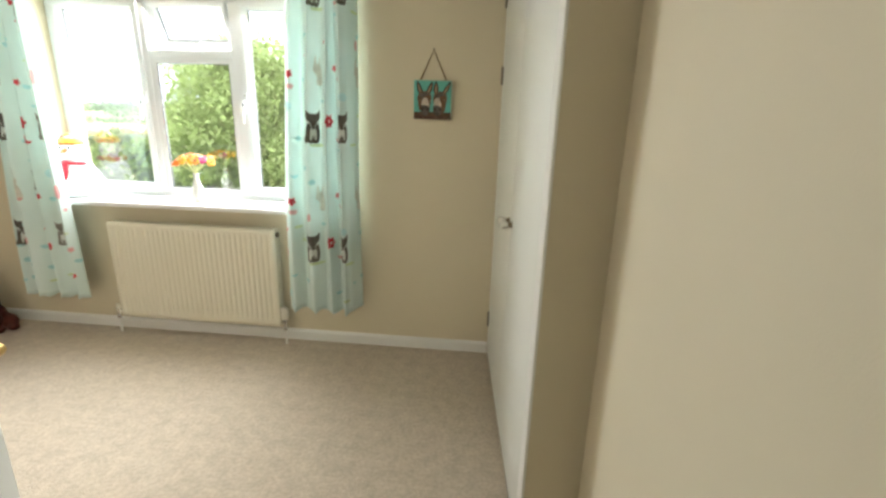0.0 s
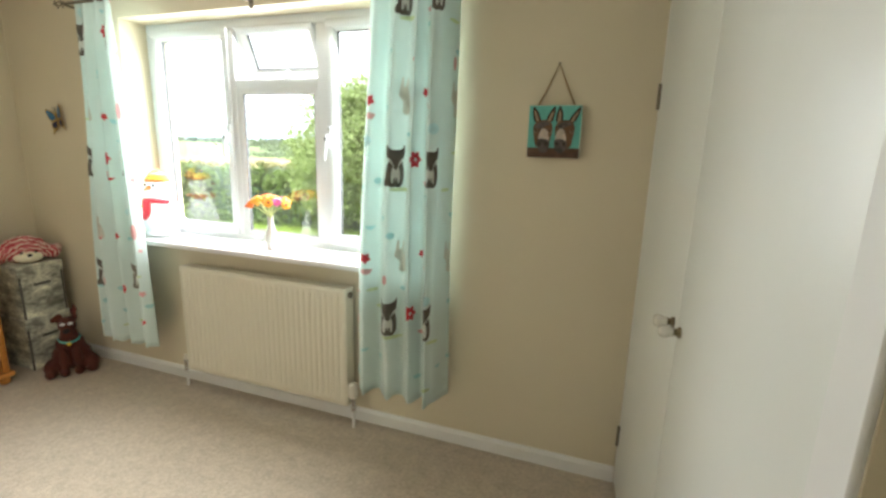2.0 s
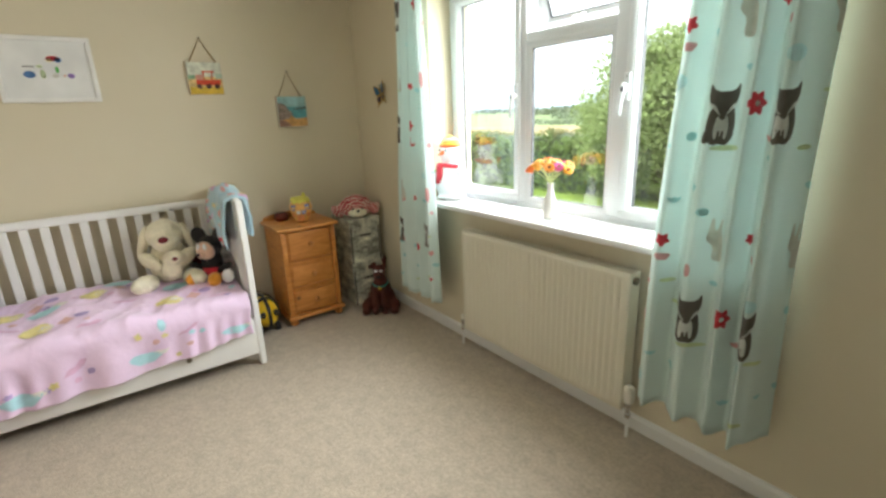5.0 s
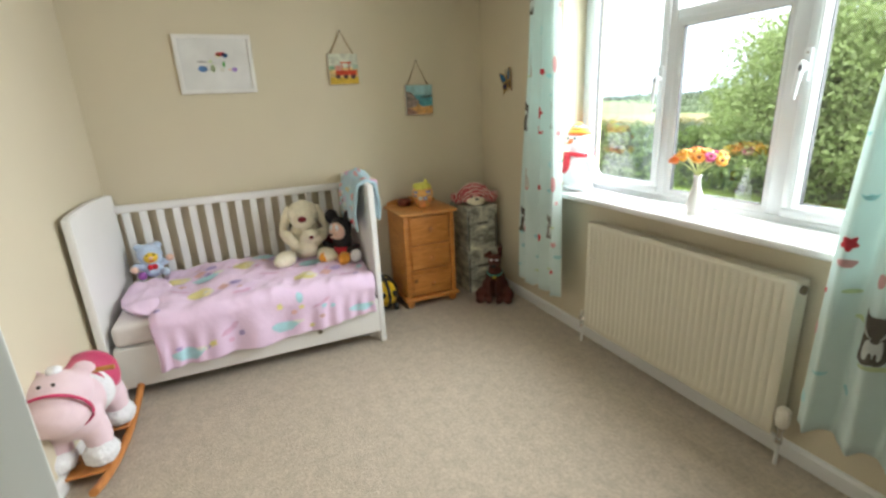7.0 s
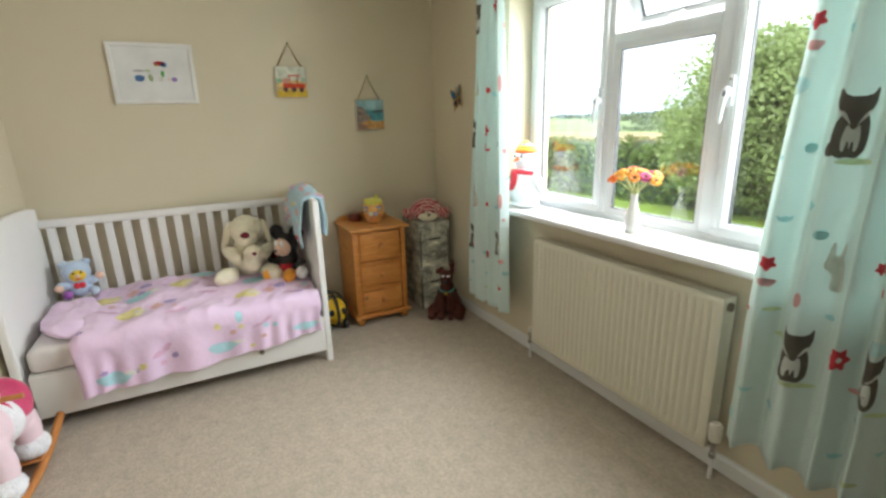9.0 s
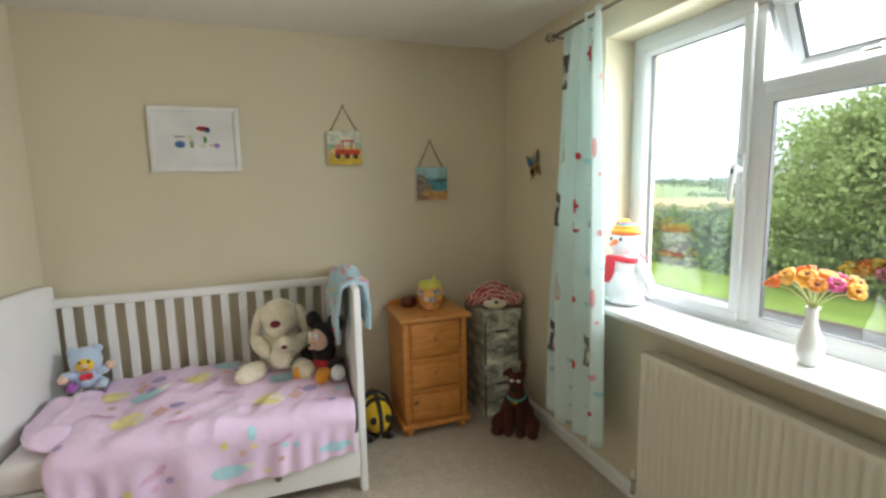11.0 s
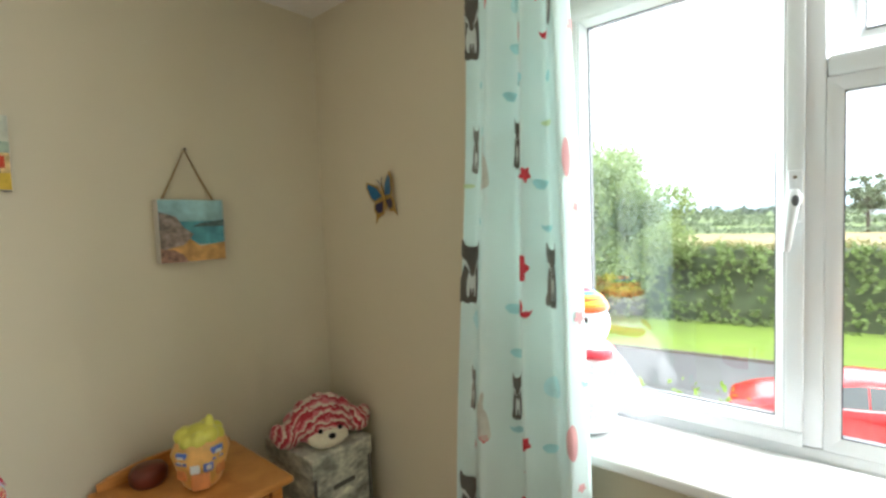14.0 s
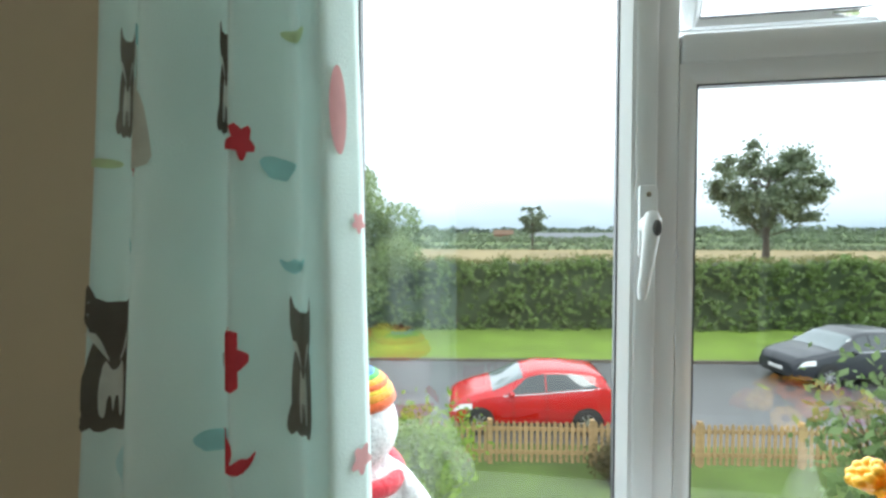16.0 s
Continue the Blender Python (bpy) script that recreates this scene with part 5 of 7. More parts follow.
toy("soft_toy_dog", (-2.972, 3.497, 0.0), -35, [
    ((-0.02, 0, 0.085), (0.090, 0.100, 0.088), 0), ((0.0, 0, 0.155), (0.066, 0.074, 0.085), 0), ((0.012, 0, 0.225), (0.044, 0.046, 0.065), 0), ((0.025, 0, 0.292), (0.050, 0.046, 0.052), 0), ((0.068, 0, 0.268), (0.050, 0.036, 0.032), 0), ((0.095, 0, 0.246), (0.036, 0.034, 0.024), 0),
    ((0.0, 0.036, 0.350), (0.010, 0.015, 0.042), 0, (14, 0, 0)), ((0.0, 0.046, 0.392), (0.007, 0.009, 0.026), 0, (18, 0, 0)), ((0.01, -0.042, 0.338), (0.012, 0.020, 0.030), 0, (-34, 0, 0)), ((0.018, -0.064, 0.330), (0.010, 0.016, 0.018), 0),
    ((0.03, 0.085, 0.048), (0.085, 0.048, 0.048), 0, (0, 0, 20)), ((0.03, -0.085, 0.048), (0.085, 0.048, 0.048), 0, (0, 0, -20)), ((0.110, 0.100, 0.026), (0.040, 0.032, 0.026), 0), ((0.110, -0.100, 0.026), (0.040, 0.032, 0.026), 0),
    ((0.080, 0.032, 0.090), (0.026, 0.026, 0.095), 0, (0, 15, 0)), ((0.080, -0.032, 0.090), (0.026, 0.026, 0.095), 0, (0, 15, 0)), ((0.106, 0.034, 0.020), (0.036, 0.026, 0.022), 0), ((0.106, -0.034, 0.020), (0.036, 0.026, 0.022), 0),
    ((0.116, 0, 0.282), (0.014, 0.019, 0.013), 1), ((0.070, 0.019, 0.312), (0.009, 0.014, 0.009), 2), ((0.070, -0.019, 0.312), (0.009, 0.014, 0.009), 2), ((0.060, 0, 0.182), (0.010, 0.013, 0.014), 4)],
    [P_BROWN, P_BLACK, P_WHITE, P_TEAL, P_YELLOW], ["fur", "nose", "eye", "collar", "tag"], "dark brown plush dog with teal collar sitting on the carpet", size=1.0, fluff=0.002,
    extra=(("collar", lambda bm: tube(bm, [(0.012 + 0.050 * math.cos(a), 0.052 * math.sin(a), 0.206 - 0.016 * math.cos(a)) for a in [2 * math.pi * k / 20 for k in range(21)]], 0.006, 8), 3),))

# bee case beside the chest
bee = thing("bee_case", (-3.22, 2.72, 0), "yellow and black bee shaped ride-on case on the carpet", "suitcase")
Y_PL = material("yellow_gloss_plastic", (0.80, 0.52, 0.02), 0.3)
K_PL = material("black_gloss_plastic", (0.015, 0.015, 0.015), 0.3)
bm = fresh()
ball(bm, (0, 0, 0.125), (0.16, 0.085, 0.105), u=24, v=16)
sub("shell", bm, Y_PL, bee, "", 180)
for x in (-0.09, -0.02, 0.05):
    bm = fresh()
    r = math.sqrt(1 - (x / 0.16) ** 2)
    tube(bm, [(x, 0.0875 * r * math.cos(a), 0.125 + 0.108 * r * math.sin(a)) for a in [2 * math.pi * k / 24 for k in range(25)]], 0.013, 8)
    sub("stripe", bm, K_PL, bee, "black stripe", 180)
bm = fresh()
tube(bm, [(0.19 * math.cos(a) * 0.86, 0, 0.125 + 0.115 * math.sin(a) * 1.0) for a in [2 * math.pi * k / 30 for k in range(31)]], 0.012, 8)
sub("seam", bm, K_PL, bee, "black rim", 180)
for y in (-0.05, 0.05):
    bm = fresh()
    ball(bm, (0.142, y * 0.8, 0.145), (0.012, 0.02, 0.024))
    sub("eye", bm, K_PL, bee, "black painted eye", 180)
for x in (-0.09, 0.09):
    for y in (-0.06, 0.06):
        bm = fresh()
        lathe(bm, [(0.028, -0.012), (0.03, 0), (0.028, 0.012)], 16, (x, y, 0.03), m=Matrix.Rotation(radians(90), 4, "X"))
        sub("wheel", bm, K_PL, bee, "", 40)

# ---- rocking animal ----
FLEECE = material("pale_pink_fleece", (0.85, 0.66, 0.715), 0.95, vary=0.03, scale=6, bump=0.12, bump_scale=220, sheen=0.3)
rocker = thing("rocking_toy", pose(-2.355, 1.157, 0, 0, 0, -3) @ Matrix.Scale(0.84, 4), "pale pink plush rocking animal with crimson saddle on wooden rockers", "rocking toy")
for y in (-0.125, 0.125):
    bm = fresh()
    pts = []
    for k in range(17):
        x = -0.46 + 0.92 * k / 16
        pts.append((x, y, 0.022 + 0.38 * x * x))
    tube(bm, pts, 0.020, 10, flat=0.95)
    sub("rocker", bm, ORANGEWOOD, rocker, "curved orange wooden rocker", 60)
for x in (-0.17, 0.17):
    bm = fresh()
    box(bm, (x - 0.09, -0.13, 0.048), (x + 0.09, 0.13, 0.062), 0.004)
    sub("crossboard", bm, ORANGEWOOD, rocker, "", 40)
bm = fresh()
ball(bm, (-0.05, 0, 0.34), (0.22, 0.145, 0.13), fuzz=0.02, u=32, v=20)
ball(bm, (0.20, 0, 0.47), (0.13, 0.135, 0.10), fuzz=0.02, u=32, v=20)
ball(bm, (0.26, 0, 0.40), (0.11, 0.13, 0.10), fuzz=0.02, u=32, v=20)
ball(bm, (0.10, 0, 0.37), (0.13, 0.135, 0.12), fuzz=0.02, u=24, v=16)
ball(bm, (0.16, 0, 0.31), (0.10, 0.135, 0.10), fuzz=0.02, u=24, v=16)
for x in (-0.15, 0.155):
    for y in (-0.082, 0.082):
        ball(bm, (x, y, 0.21), (0.064, 0.060, 0.15), fuzz=0.02, u=20, v=14)
for y in (-0.085, 0.085):
    ball(bm, (0.150, y * 1.25, 0.552), (0.026, 0.048, 0.034), Euler((radians(-25 if y > 0 else 25), 0, radians(10))).to_matrix())
    ball(bm, (0.340, y * 0.7, 0.45), (0.010, 0.013, 0.013))
sub("body", fuse(bm, 0.011, 9, 0.0015), FLEECE, rocker, "pale pink plush body", 180)
for x in (-0.16, 0.165):
    for y in (-0.086, 0.086):
        bm = fresh()
        ball(bm, (x + 0.015, y, 0.115), (0.086, 0.074, 0.060), fuzz=0.10, u=24, v=16)
        sub("foot", fuse(bm, 0.008, 2, 0.004, 55.0), P_WHITE, rocker, "fluffy white foot", 180)
bm = fresh()
NU, NV = 12, 20
grid = []
for i in range(NU + 1):
    x = -0.20 + 0.24 * i / NU
    grid.append([bm.verts.new((x, 0.152 * math.cos(math.pi * j / NV) * math.sqrt(max(0, 1 - ((x + 0.05) / 0.25) ** 2)), 0.335 + 0.140 * math.sin(math.pi * j / NV) * math.sqrt(max(0, 1 - ((x + 0.05) / 0.25) ** 2)) + (0.04 * (abs(x + 0.08) / 0.12) ** 2))) for j in range(NV + 1)])
for i in range(NU):
    for j in range(NV):
        bm.faces.new((grid[i][j], grid[i + 1][j], grid[i + 1][j + 1], grid[i][j + 1]))
saddle = sub("saddle", bm, plush("crimson_felt", (0.62, 0.03, 0.14), 0.3), rocker, "crimson felt saddle", 180)
sol = saddle.modifiers.new("thickness", "SOLIDIFY")
sol.thickness, sol.offset = 0.014, 1.0
bm = fresh()
ball(bm, (0.02, 0, 0.36), (0.085, 0.155, 0.135), u=24, v=16)
sub("saddle_pad", bm, P_WHITE, rocker, "cream fleece saddle pad", 180)
bm = fresh()
tube(bm, [(0.2725 + 0.0425 * math.sin(a), 0.139 * math.cos(a), 0.41 + 0.117 * math.sin(a)) for a in [2 * math.pi * k / 28 for k in range(29)]], 0.010, 8, flat=0.6)
sub("bridle", bm, saddle.data.materials[0], rocker, "crimson ribbon bridle", 180)
bm = fresh()
tube(bm, [(0.09, -0.20, 0.50), (0.09, 0.20, 0.50)], 0.0125, 12)
sub("handle_bar", bm, ORANGEWOOD, rocker, "wooden handle bar", 60)
for y in (-0.026, 0.026):
    bm = fresh()
    ball(bm, (0.272, y, 0.553), (0.007, 0.008, 0.008))
    sub("eye", bm, P_BLACK, rocker, "black bead eye", 180)
bm = fresh()
ball(bm, (0.17, 0, 0.572), (0.035, 0.03, 0.02), fuzz=0.3)
sub("tuft", bm, P_WHITE, rocker, "white tuft of hair", 180)

# ---- pictures ----
FRAMEWHITE = material("white_picture_frame", (0.80, 0.79, 0.76), 0.4)
MOUNT = material("white_card", (0.74, 0.74, 0.72), 0.8)
ROPE = material("jute_rope", (0.40, 0.29, 0.15), 0.9, vary=0.2, scale=120, bump=0.6, bump_scale=300)
CANVAS_SIDE = material("canvas_edge", (0.62, 0.58, 0.50), 0.9)


def daub(name, c, v=0.25, s=30):
    return material(name, c, 0.8, vary=v, scale=s, bump=0.2, bump_scale=90)


# each picture lies in its own x (right) and y (up), z out of the wall
def hung(name, m, label):
    return thing(name, m, label, "picture")


WEST = Matrix(((0, 0, 1), (1, 0, 0), (0, 1, 0))).to_4x4()
NORTH = Matrix(((1, 0, 0), (0, 0, -1), (0, 1, 0))).to_4x4()


def patch(parent, name, shape, mat, x, y, z, k=1.0, t=0.0012):
    bm = fresh()
    prism(bm, [(x + a * k, y + b * k) for a, b in shape], t, Matrix.Translation((0, 0, z)))
    bmesh.ops.recalc_face_normals(bm, faces=bm.faces)
    return sub(name, bm, mat, parent)


def rect(x0, y0, x1, y1):
    return [(x0, y0), (x1, y0), (x1, y1), (x0, y1)]


FW, FH = 0.421, 0.328
fp = hung("framed_print", Matrix.Translation((XL, 1.8875, 1.67)) @ WEST, "white framed print of small coloured animals on the wall")
bm = fresh()
for a in ((-FW / 2, -FH / 2, FW / 2, -FH / 2 + 0.022), (-FW / 2, FH / 2 - 0.022, FW / 2, FH / 2), (-FW / 2, -FH / 2 + 0.022, -FW / 2 + 0.022, FH / 2 - 0.022), (FW / 2 - 0.022, -FH / 2 + 0.022, FW / 2, FH / 2 - 0.022)):
    box(bm, (a[0], a[1], 0), (a[2], a[3], 0.020), 0.002)
sub("frame", bm, FRAMEWHITE, fp, "white painted frame")
bm = fresh()
box(bm, (-FW / 2 + 0.021, -FH / 2 + 0.021, 0.001), (FW / 2 - 0.021, FH / 2 - 0.021, 0.009))
sub("mount", bm, MOUNT, fp, "white card mount")
for shape, mat, x, y, k in ((oval(0.025, 0.018), INK_BLUE, -0.075, -0.025, 1), ([(-.03, .0), (-.028, .006), (.02, .004), (.02, 0)], INK_FOX, -0.068, 0.012, 1), (oval(0.012, 0.022), INK_LIME, -0.02, -0.022, 1), (oval(0.013, 0.008), INK_LIME, -0.028, 0.016, 1), ([(-.014, 0), (-.010, 0), (-.008, .02), (-.014, .02)], INK_LIME, -0.005, -0.043, 1),
                            (oval(0.008, 0.017), P_GREEN, 0.043, 0.0, 1), (oval(0.013, 0.012), INK_SAND, 0.03, -0.03, 1), (oval(0.016, 0.012), INK_VIOLET, 0.098, -0.030, 1), (oval(0.03, 0.012), INK_RED, 0.035, 0.056, 1), (oval(0.012, 0.01), INK_YELLOW, 0.018, 0.048, 1), (oval(0.016, 0.014), INK_BLUE, 0.055, 0.05, 1), (oval(0.006, 0.004), INK_ORANGE, 0.07, -0.03, 1)):
    patch(fp, "printed_animal", shape, mat, x, y, 0.009, k)


def rope(parent, w, h, top, apex):
    bm = fresh()
    tube(bm, [(-w, h, 0.012), (-w * 0.5, (h + apex) / 2 - 0.004, 0.007), (0, apex, 0.004), (w * 0.5, (h + apex) / 2 - 0.004, 0.007), (w, h, 0.012)], 0.0035, 6)
    sub("rope", bm, ROPE, parent, "twisted jute hanging cord", 180)
    bm = fresh()
    lathe(bm, [(0.003, 0), (0.003, 0.012), (0.005, 0.013)], 8, (0, apex, 0))
    sub("nail", bm, STEEL, parent)


def canvas(name, m, label, w, h, d):
    c = hung(name, m, label)
    bm = fresh()
    box(bm, (-w / 2, -h / 2, 0.002), (w / 2, h / 2, d), 0.002)
    sub("canvas", bm, CANVAS_SIDE, c, "stretched canvas block")
    return c


cw = 0.195
tr = canvas("canvas_tractor", Matrix.Translation((XL, 2.647, 1.632)) @ WEST, "small canvas of a red tractor in a yellow field", cw, 0.19, 0.022)
rope(tr, 0.075, 0.095, 0.1, 0.235)
T = 0.0222
h = cw / 2 - 0.002
patch(tr, "painted_sky", rect(-h, 0.01, h, 0.093), daub("sky_paint_pale", (0.62, 0.64, 0.52)), 0, 0, T)
patch(tr, "painted_field", rect(-h, -0.093, h, -0.05), daub("mustard_paint", (0.62, 0.42, 0.05)), 0, 0, T)
patch(tr, "painted_ground", rect(-h, -0.05, h, 0.01), daub("straw_paint", (0.70, 0.50, 0.22), 0.5, 40), 0, 0, T)
tred = daub("tractor_red_paint", (0.60, 0.07, 0.03))
patch(tr, "painted_tractor", rect(-0.055, -0.038, 0.085, -0.008), tred, 0, 0, T + 0.0012)
patch(tr, "painted_tractor", rect(-0.02, 0.036, 0.055, 0.044), tred, 0, 0, T + 0.0012)
patch(tr, "painted_tractor", rect(-0.012, -0.01, -0.006, 0.038), tred, 0, 0, T + 0.0012)
patch(tr, "painted_tractor", rect(0.035, -0.01, 0.041, 0.038), tred, 0, 0, T + 0.0012)
patch(tr, "painted_cab", rect(-0.055, -0.008, -0.016, 0.022), daub("pink_wash", (0.70, 0.34, 0.26)), 0, 0, T + 0.0012)
patch(tr, "painted_hill", rect(-h, -0.004, -0.058, 0.020), daub("green_wash", (0.24, 0.40, 0.25)), 0, 0, T + 0.0012)
patch(tr, "painted_hill", rect(0.06, 0.0, h, 0.028), daub("teal_wash", (0.35, 0.45, 0.35)), 0, 0, T + 0.0012)
for x in (-0.04, 0.012, 0.06):
    patch(tr, "painted_wheel", oval(0.016, 0.016), daub("dark_wheel_paint", (0.10, 0.05, 0.04)), x, -0.045, T + 0.0012)
be = canvas("canvas_beach", Matrix.Translation((XL, 3.163, 1.421)) @ WEST, "small canvas of a rocky beach and turquoise bay", 0.20, 0.199, 0.036)
rope(be, 0.078, 0.099, 0.1, 0.262)
T = 0.0362
h = 0.098
patch(be, "painted_sky", rect(-h, 0.03, h, h), daub("beach_sky_paint", (0.30, 0.50, 0.52), 0.4, 14), 0, 0, T)
patch(be, "painted_sea", rect(-h, -0.045, h, 0.03), daub("turquoise_paint", (0.10, 0.33, 0.38), 0.4, 20), 0, 0, T)
patch(be, "painted_sand", [(-h, -h), (h, -h), (h, -0.04), (0.02, -0.05), (-0.03, -0.01), (-h, 0.0)], daub("sand_paint", (0.60, 0.34, 0.12), 0.4, 25), 0, 0, T + 0.0012)
patch(be, "painted_cliff", [(-h, -0.06), (-0.03, -0.045), (0.0, -0.012), (-0.03, 0.012), (-0.05, 0.045), (-h, 0.06)], daub("cliff_paint", (0.30, 0.24, 0.20), 0.6, 40), 0, 0, T + 0.0024)
patch(be, "painted_headland", [(0.0, 0.012), (h, 0.012), (h, 0.035), (0.06, 0.028), (0.02, 0.024)], daub("headland_paint", (0.10, 0.17, 0.17), 0.5, 40), 0, 0, T + 0.0024)
patch(be, "painted_rocks", [(-h, -h), (-0.02, -h), (-0.035, -0.075), (-0.06, -0.06), (-h, -0.055)], daub("rock_paint", (0.30, 0.17, 0.12), 0.6, 50), 0, 0, T + 0.0036)
dk = canvas("canvas_donkeys", Matrix.Translation((-0.148, YW, 1.485)) @ NORTH, "square canvas of two donkeys on turquoise", 0.203, 0.20, 0.036)
rope(dk, 0.07, 0.10, 0.1, 0.255)
h = 0.1
patch(dk, "painted_background", rect(-h, -h, h, h * 0.98), daub("turquoise_ground_paint", (0.14, 0.48, 0.42), 0.12, 15), 0, 0, T)
BR1, BR2, BR3, BR4 = daub("donkey_brown", (0.16, 0.085, 0.045), 0.5, 40), daub("donkey_dark", (0.035, 0.022, 0.016), 0.4, 40), daub("donkey_cream", (0.58, 0.50, 0.42), 0.3, 40), daub("fence_brown", (0.10, 0.055, 0.035), 0.4, 30)
BR5 = daub("donkey_tan", (0.34, 0.25, 0.17), 0.4, 50)
patch(dk, "painted_fence", rect(-h, -h, h, -0.062), BR4, 0, 0, T + 0.0012)
DKG = daub("donkey_grey", (0.10, 0.085, 0.075), 0.6, 60)
for cx, mx, ears in ((-0.042, -0.038, ((-0.064, -0.082, 0.094), (-0.022, -0.002, 0.095))), (0.042, 0.028, ((0.018, 0.018, 0.096), (0.064, 0.094, 0.094)))):
    for bx, tx, tz in ears:
        side = 1 if tx > bx else -1
        patch(dk, "painted_ear", rounded([(bx - 0.014, 0.034), (bx + 0.014, 0.034), ((bx + tx) / 2 + 0.014, 0.068), (tx + 0.003, tz), (tx - 0.003, tz), ((bx + tx) / 2 - 0.013, 0.066)]), BR2, 0, 0, T + 0.0018)
        patch(dk, "painted_ear", rounded([(bx - 0.006, 0.036), (bx + 0.006, 0.036), ((bx + tx) / 2 + 0.006, 0.066), (tx, tz - 0.010), ((bx + tx) / 2 - 0.005, 0.064)]), BR5, 0, 0, T + 0.0024)
    patch(dk, "painted_head", rounded([(cx - 0.040, 0.012), (cx - 0.030, 0.036), (cx, 0.046), (cx + 0.030, 0.036), (cx + 0.038, 0.010), (cx + 0.030, -0.030), (cx + 0.026, -0.062), (cx - 0.026, -0.062), (cx - 0.034, -0.025)]), BR1, 0, 0, T + 0.0030)
    patch(dk, "painted_forelock", rounded([(cx - 0.034, 0.014), (cx - 0.020, 0.036), (cx + 0.012, 0.040), (cx + 0.028, 0.028), (cx + 0.008, 0.020), (cx - 0.012, 0.008)]), DKG, 0, 0, T + 0.0036)
    for sx in (-1, 1):
        patch(dk, "painted_eye", oval(0.008, 0.006, 10, cx + sx * 0.027, 0.000), BR5, 0, 0, T + 0.0036)
        patch(dk, "painted_eye", oval(0.006, 0.004, 10, cx + sx * 0.027, 0.001), BR2, 0, 0, T + 0.0042)
    patch(dk, "painted_muzzle", rounded([(mx - 0.012, 0.010), (mx + 0.010, 0.012), (mx + 0.022, -0.030), (mx + 0.016, -0.048), (mx - 0.018, -0.048), (mx - 0.022, -0.026)]), BR3, 0, 0, T + 0.0048)
    patch(dk, "painted_nose", rounded([(mx - 0.026, -0.034), (mx - 0.010, -0.026), (mx + 0.012, -0.030), (mx + 0.026, -0.040), (mx + 0.022, -0.070), (mx, -0.086), (mx - 0.020, -0.072)]), DKG, 0, 0, T + 0.0054)
    for sx in (-1, 1):
        patch(dk, "painted_nostril", oval(0.006, 0.008, 10, mx + sx * 0.014, -0.046), BR2, 0, 0, T + 0.0060)

# butterfly on the wall
bf = thing("butterfly_ornament", Matrix.Translation((-3.07, YW, 1.512)) @ NORTH @ Matrix.Rotation(radians(14), 4, "Z") @ Matrix.Scale(1.28, 4), "blue and black butterfly wall ornament with gold edges", "wall ornament")
GOLD, WING, WING2 = material("antique_gold_paint", (0.42, 0.26, 0.06), 0.5), material("blue_enamel", (0.02, 0.14, 0.30), 0.3, vary=0.4, scale=30), material("dark_blue_enamel", (0.008, 0.008, 0.06), 0.3)
for sx in (-1, 1):
    tilt = Matrix.Rotation(radians(-12 * sx), 4, "Y")
    for out, inn, mat in (([(0.003, 0.004), (0.018, 0.038), (0.050, 0.060), (0.056, 0.045), (0.048, 0.012), (0.038, -0.004), (0.004, -0.004)], [(0.008, 0.006), (0.021, 0.033), (0.046, 0.052), (0.050, 0.042), (0.043, 0.012), (0.034, 0.0)], WING),
                          ([(0.003, -0.004), (0.038, -0.006), (0.044, -0.022), (0.040, -0.040), (0.047, -0.062), (0.034, -0.048), (0.014, -0.042)], [(0.007, -0.008), (0.034, -0.010), (0.038, -0.022), (0.033, -0.036), (0.016, -0.036)], WING2)):
        bm = fresh()
        prism(bm, [(sx * a, b) for a, b in out], 0.003, tilt @ Matrix.Translation((0, 0, 0.004)))
        bmesh.ops.recalc_face_normals(bm, faces=bm.faces)
        wing = sub("wing", bm, GOLD, bf, "gold edged wing")
        bm = fresh()
        prism(bm, [(sx * a, b) for a, b in inn], 0.002, tilt @ Matrix.Translation((0, 0, 0.0068)))
        bmesh.ops.recalc_face_normals(bm, faces=bm.faces)
        sub("enamel", bm, mat, wing, "blue enamel inlay")
bm = fresh()
ball(bm, (0, 0, 0.008), (0.004, 0.038, 0.005))
sub("body", bm, GOLD, bf, "", 180)
bm = fresh()
tube(bm, [(0, 0.036, 0.008), (-0.010, 0.055, 0.012)], 0.0012, 5)
tube(bm, [(0, 0.036, 0.008), (0.010, 0.055, 0.012)], 0.0012, 5)
sub("antennae", bm, K_PL, bf)

# ---- on the sill ----
P_NOSE = plush("carrot_orange_felt", (0.78, 0.13, 0.02), 0.3)


P_SKYBLUE = plush("blue_felt", (0.06, 0.20, 0.60), 0.2)


def hoop(r, z, thick):
    return lambda bm: tube(bm, [(-0.006 + r * math.cos(a), r * math.sin(a), z) for a in [2 * math.pi * j / 20 for j in range(21)]], thick, 8)


def scarf(bm):
    tube(bm, [(0.082 * math.cos(a), 0.078 * math.sin(a), 0.232 + 0.006 * math.cos(2 * a)) for a in [2 * math.pi * k / 24 for k in range(25)]], 0.015, 10)


def scarf_end(bm):
    box(bm, (0.084, -0.028, 0.112), (0.100, 0.024, 0.236), 0.006, m=Matrix.Translation((0, -0.035, 0)) @ Matrix.Rotation(radians(-6), 4, "X"), seg=2)


def carrot(bm):
    lathe(bm, [(0.016, 0), (0.013, 0.018), (0.009, 0.034), (0.004, 0.048)], 12, (0.068, 0.0, 0.318), 0, Matrix.Rotation(radians(108), 4, "Y"))


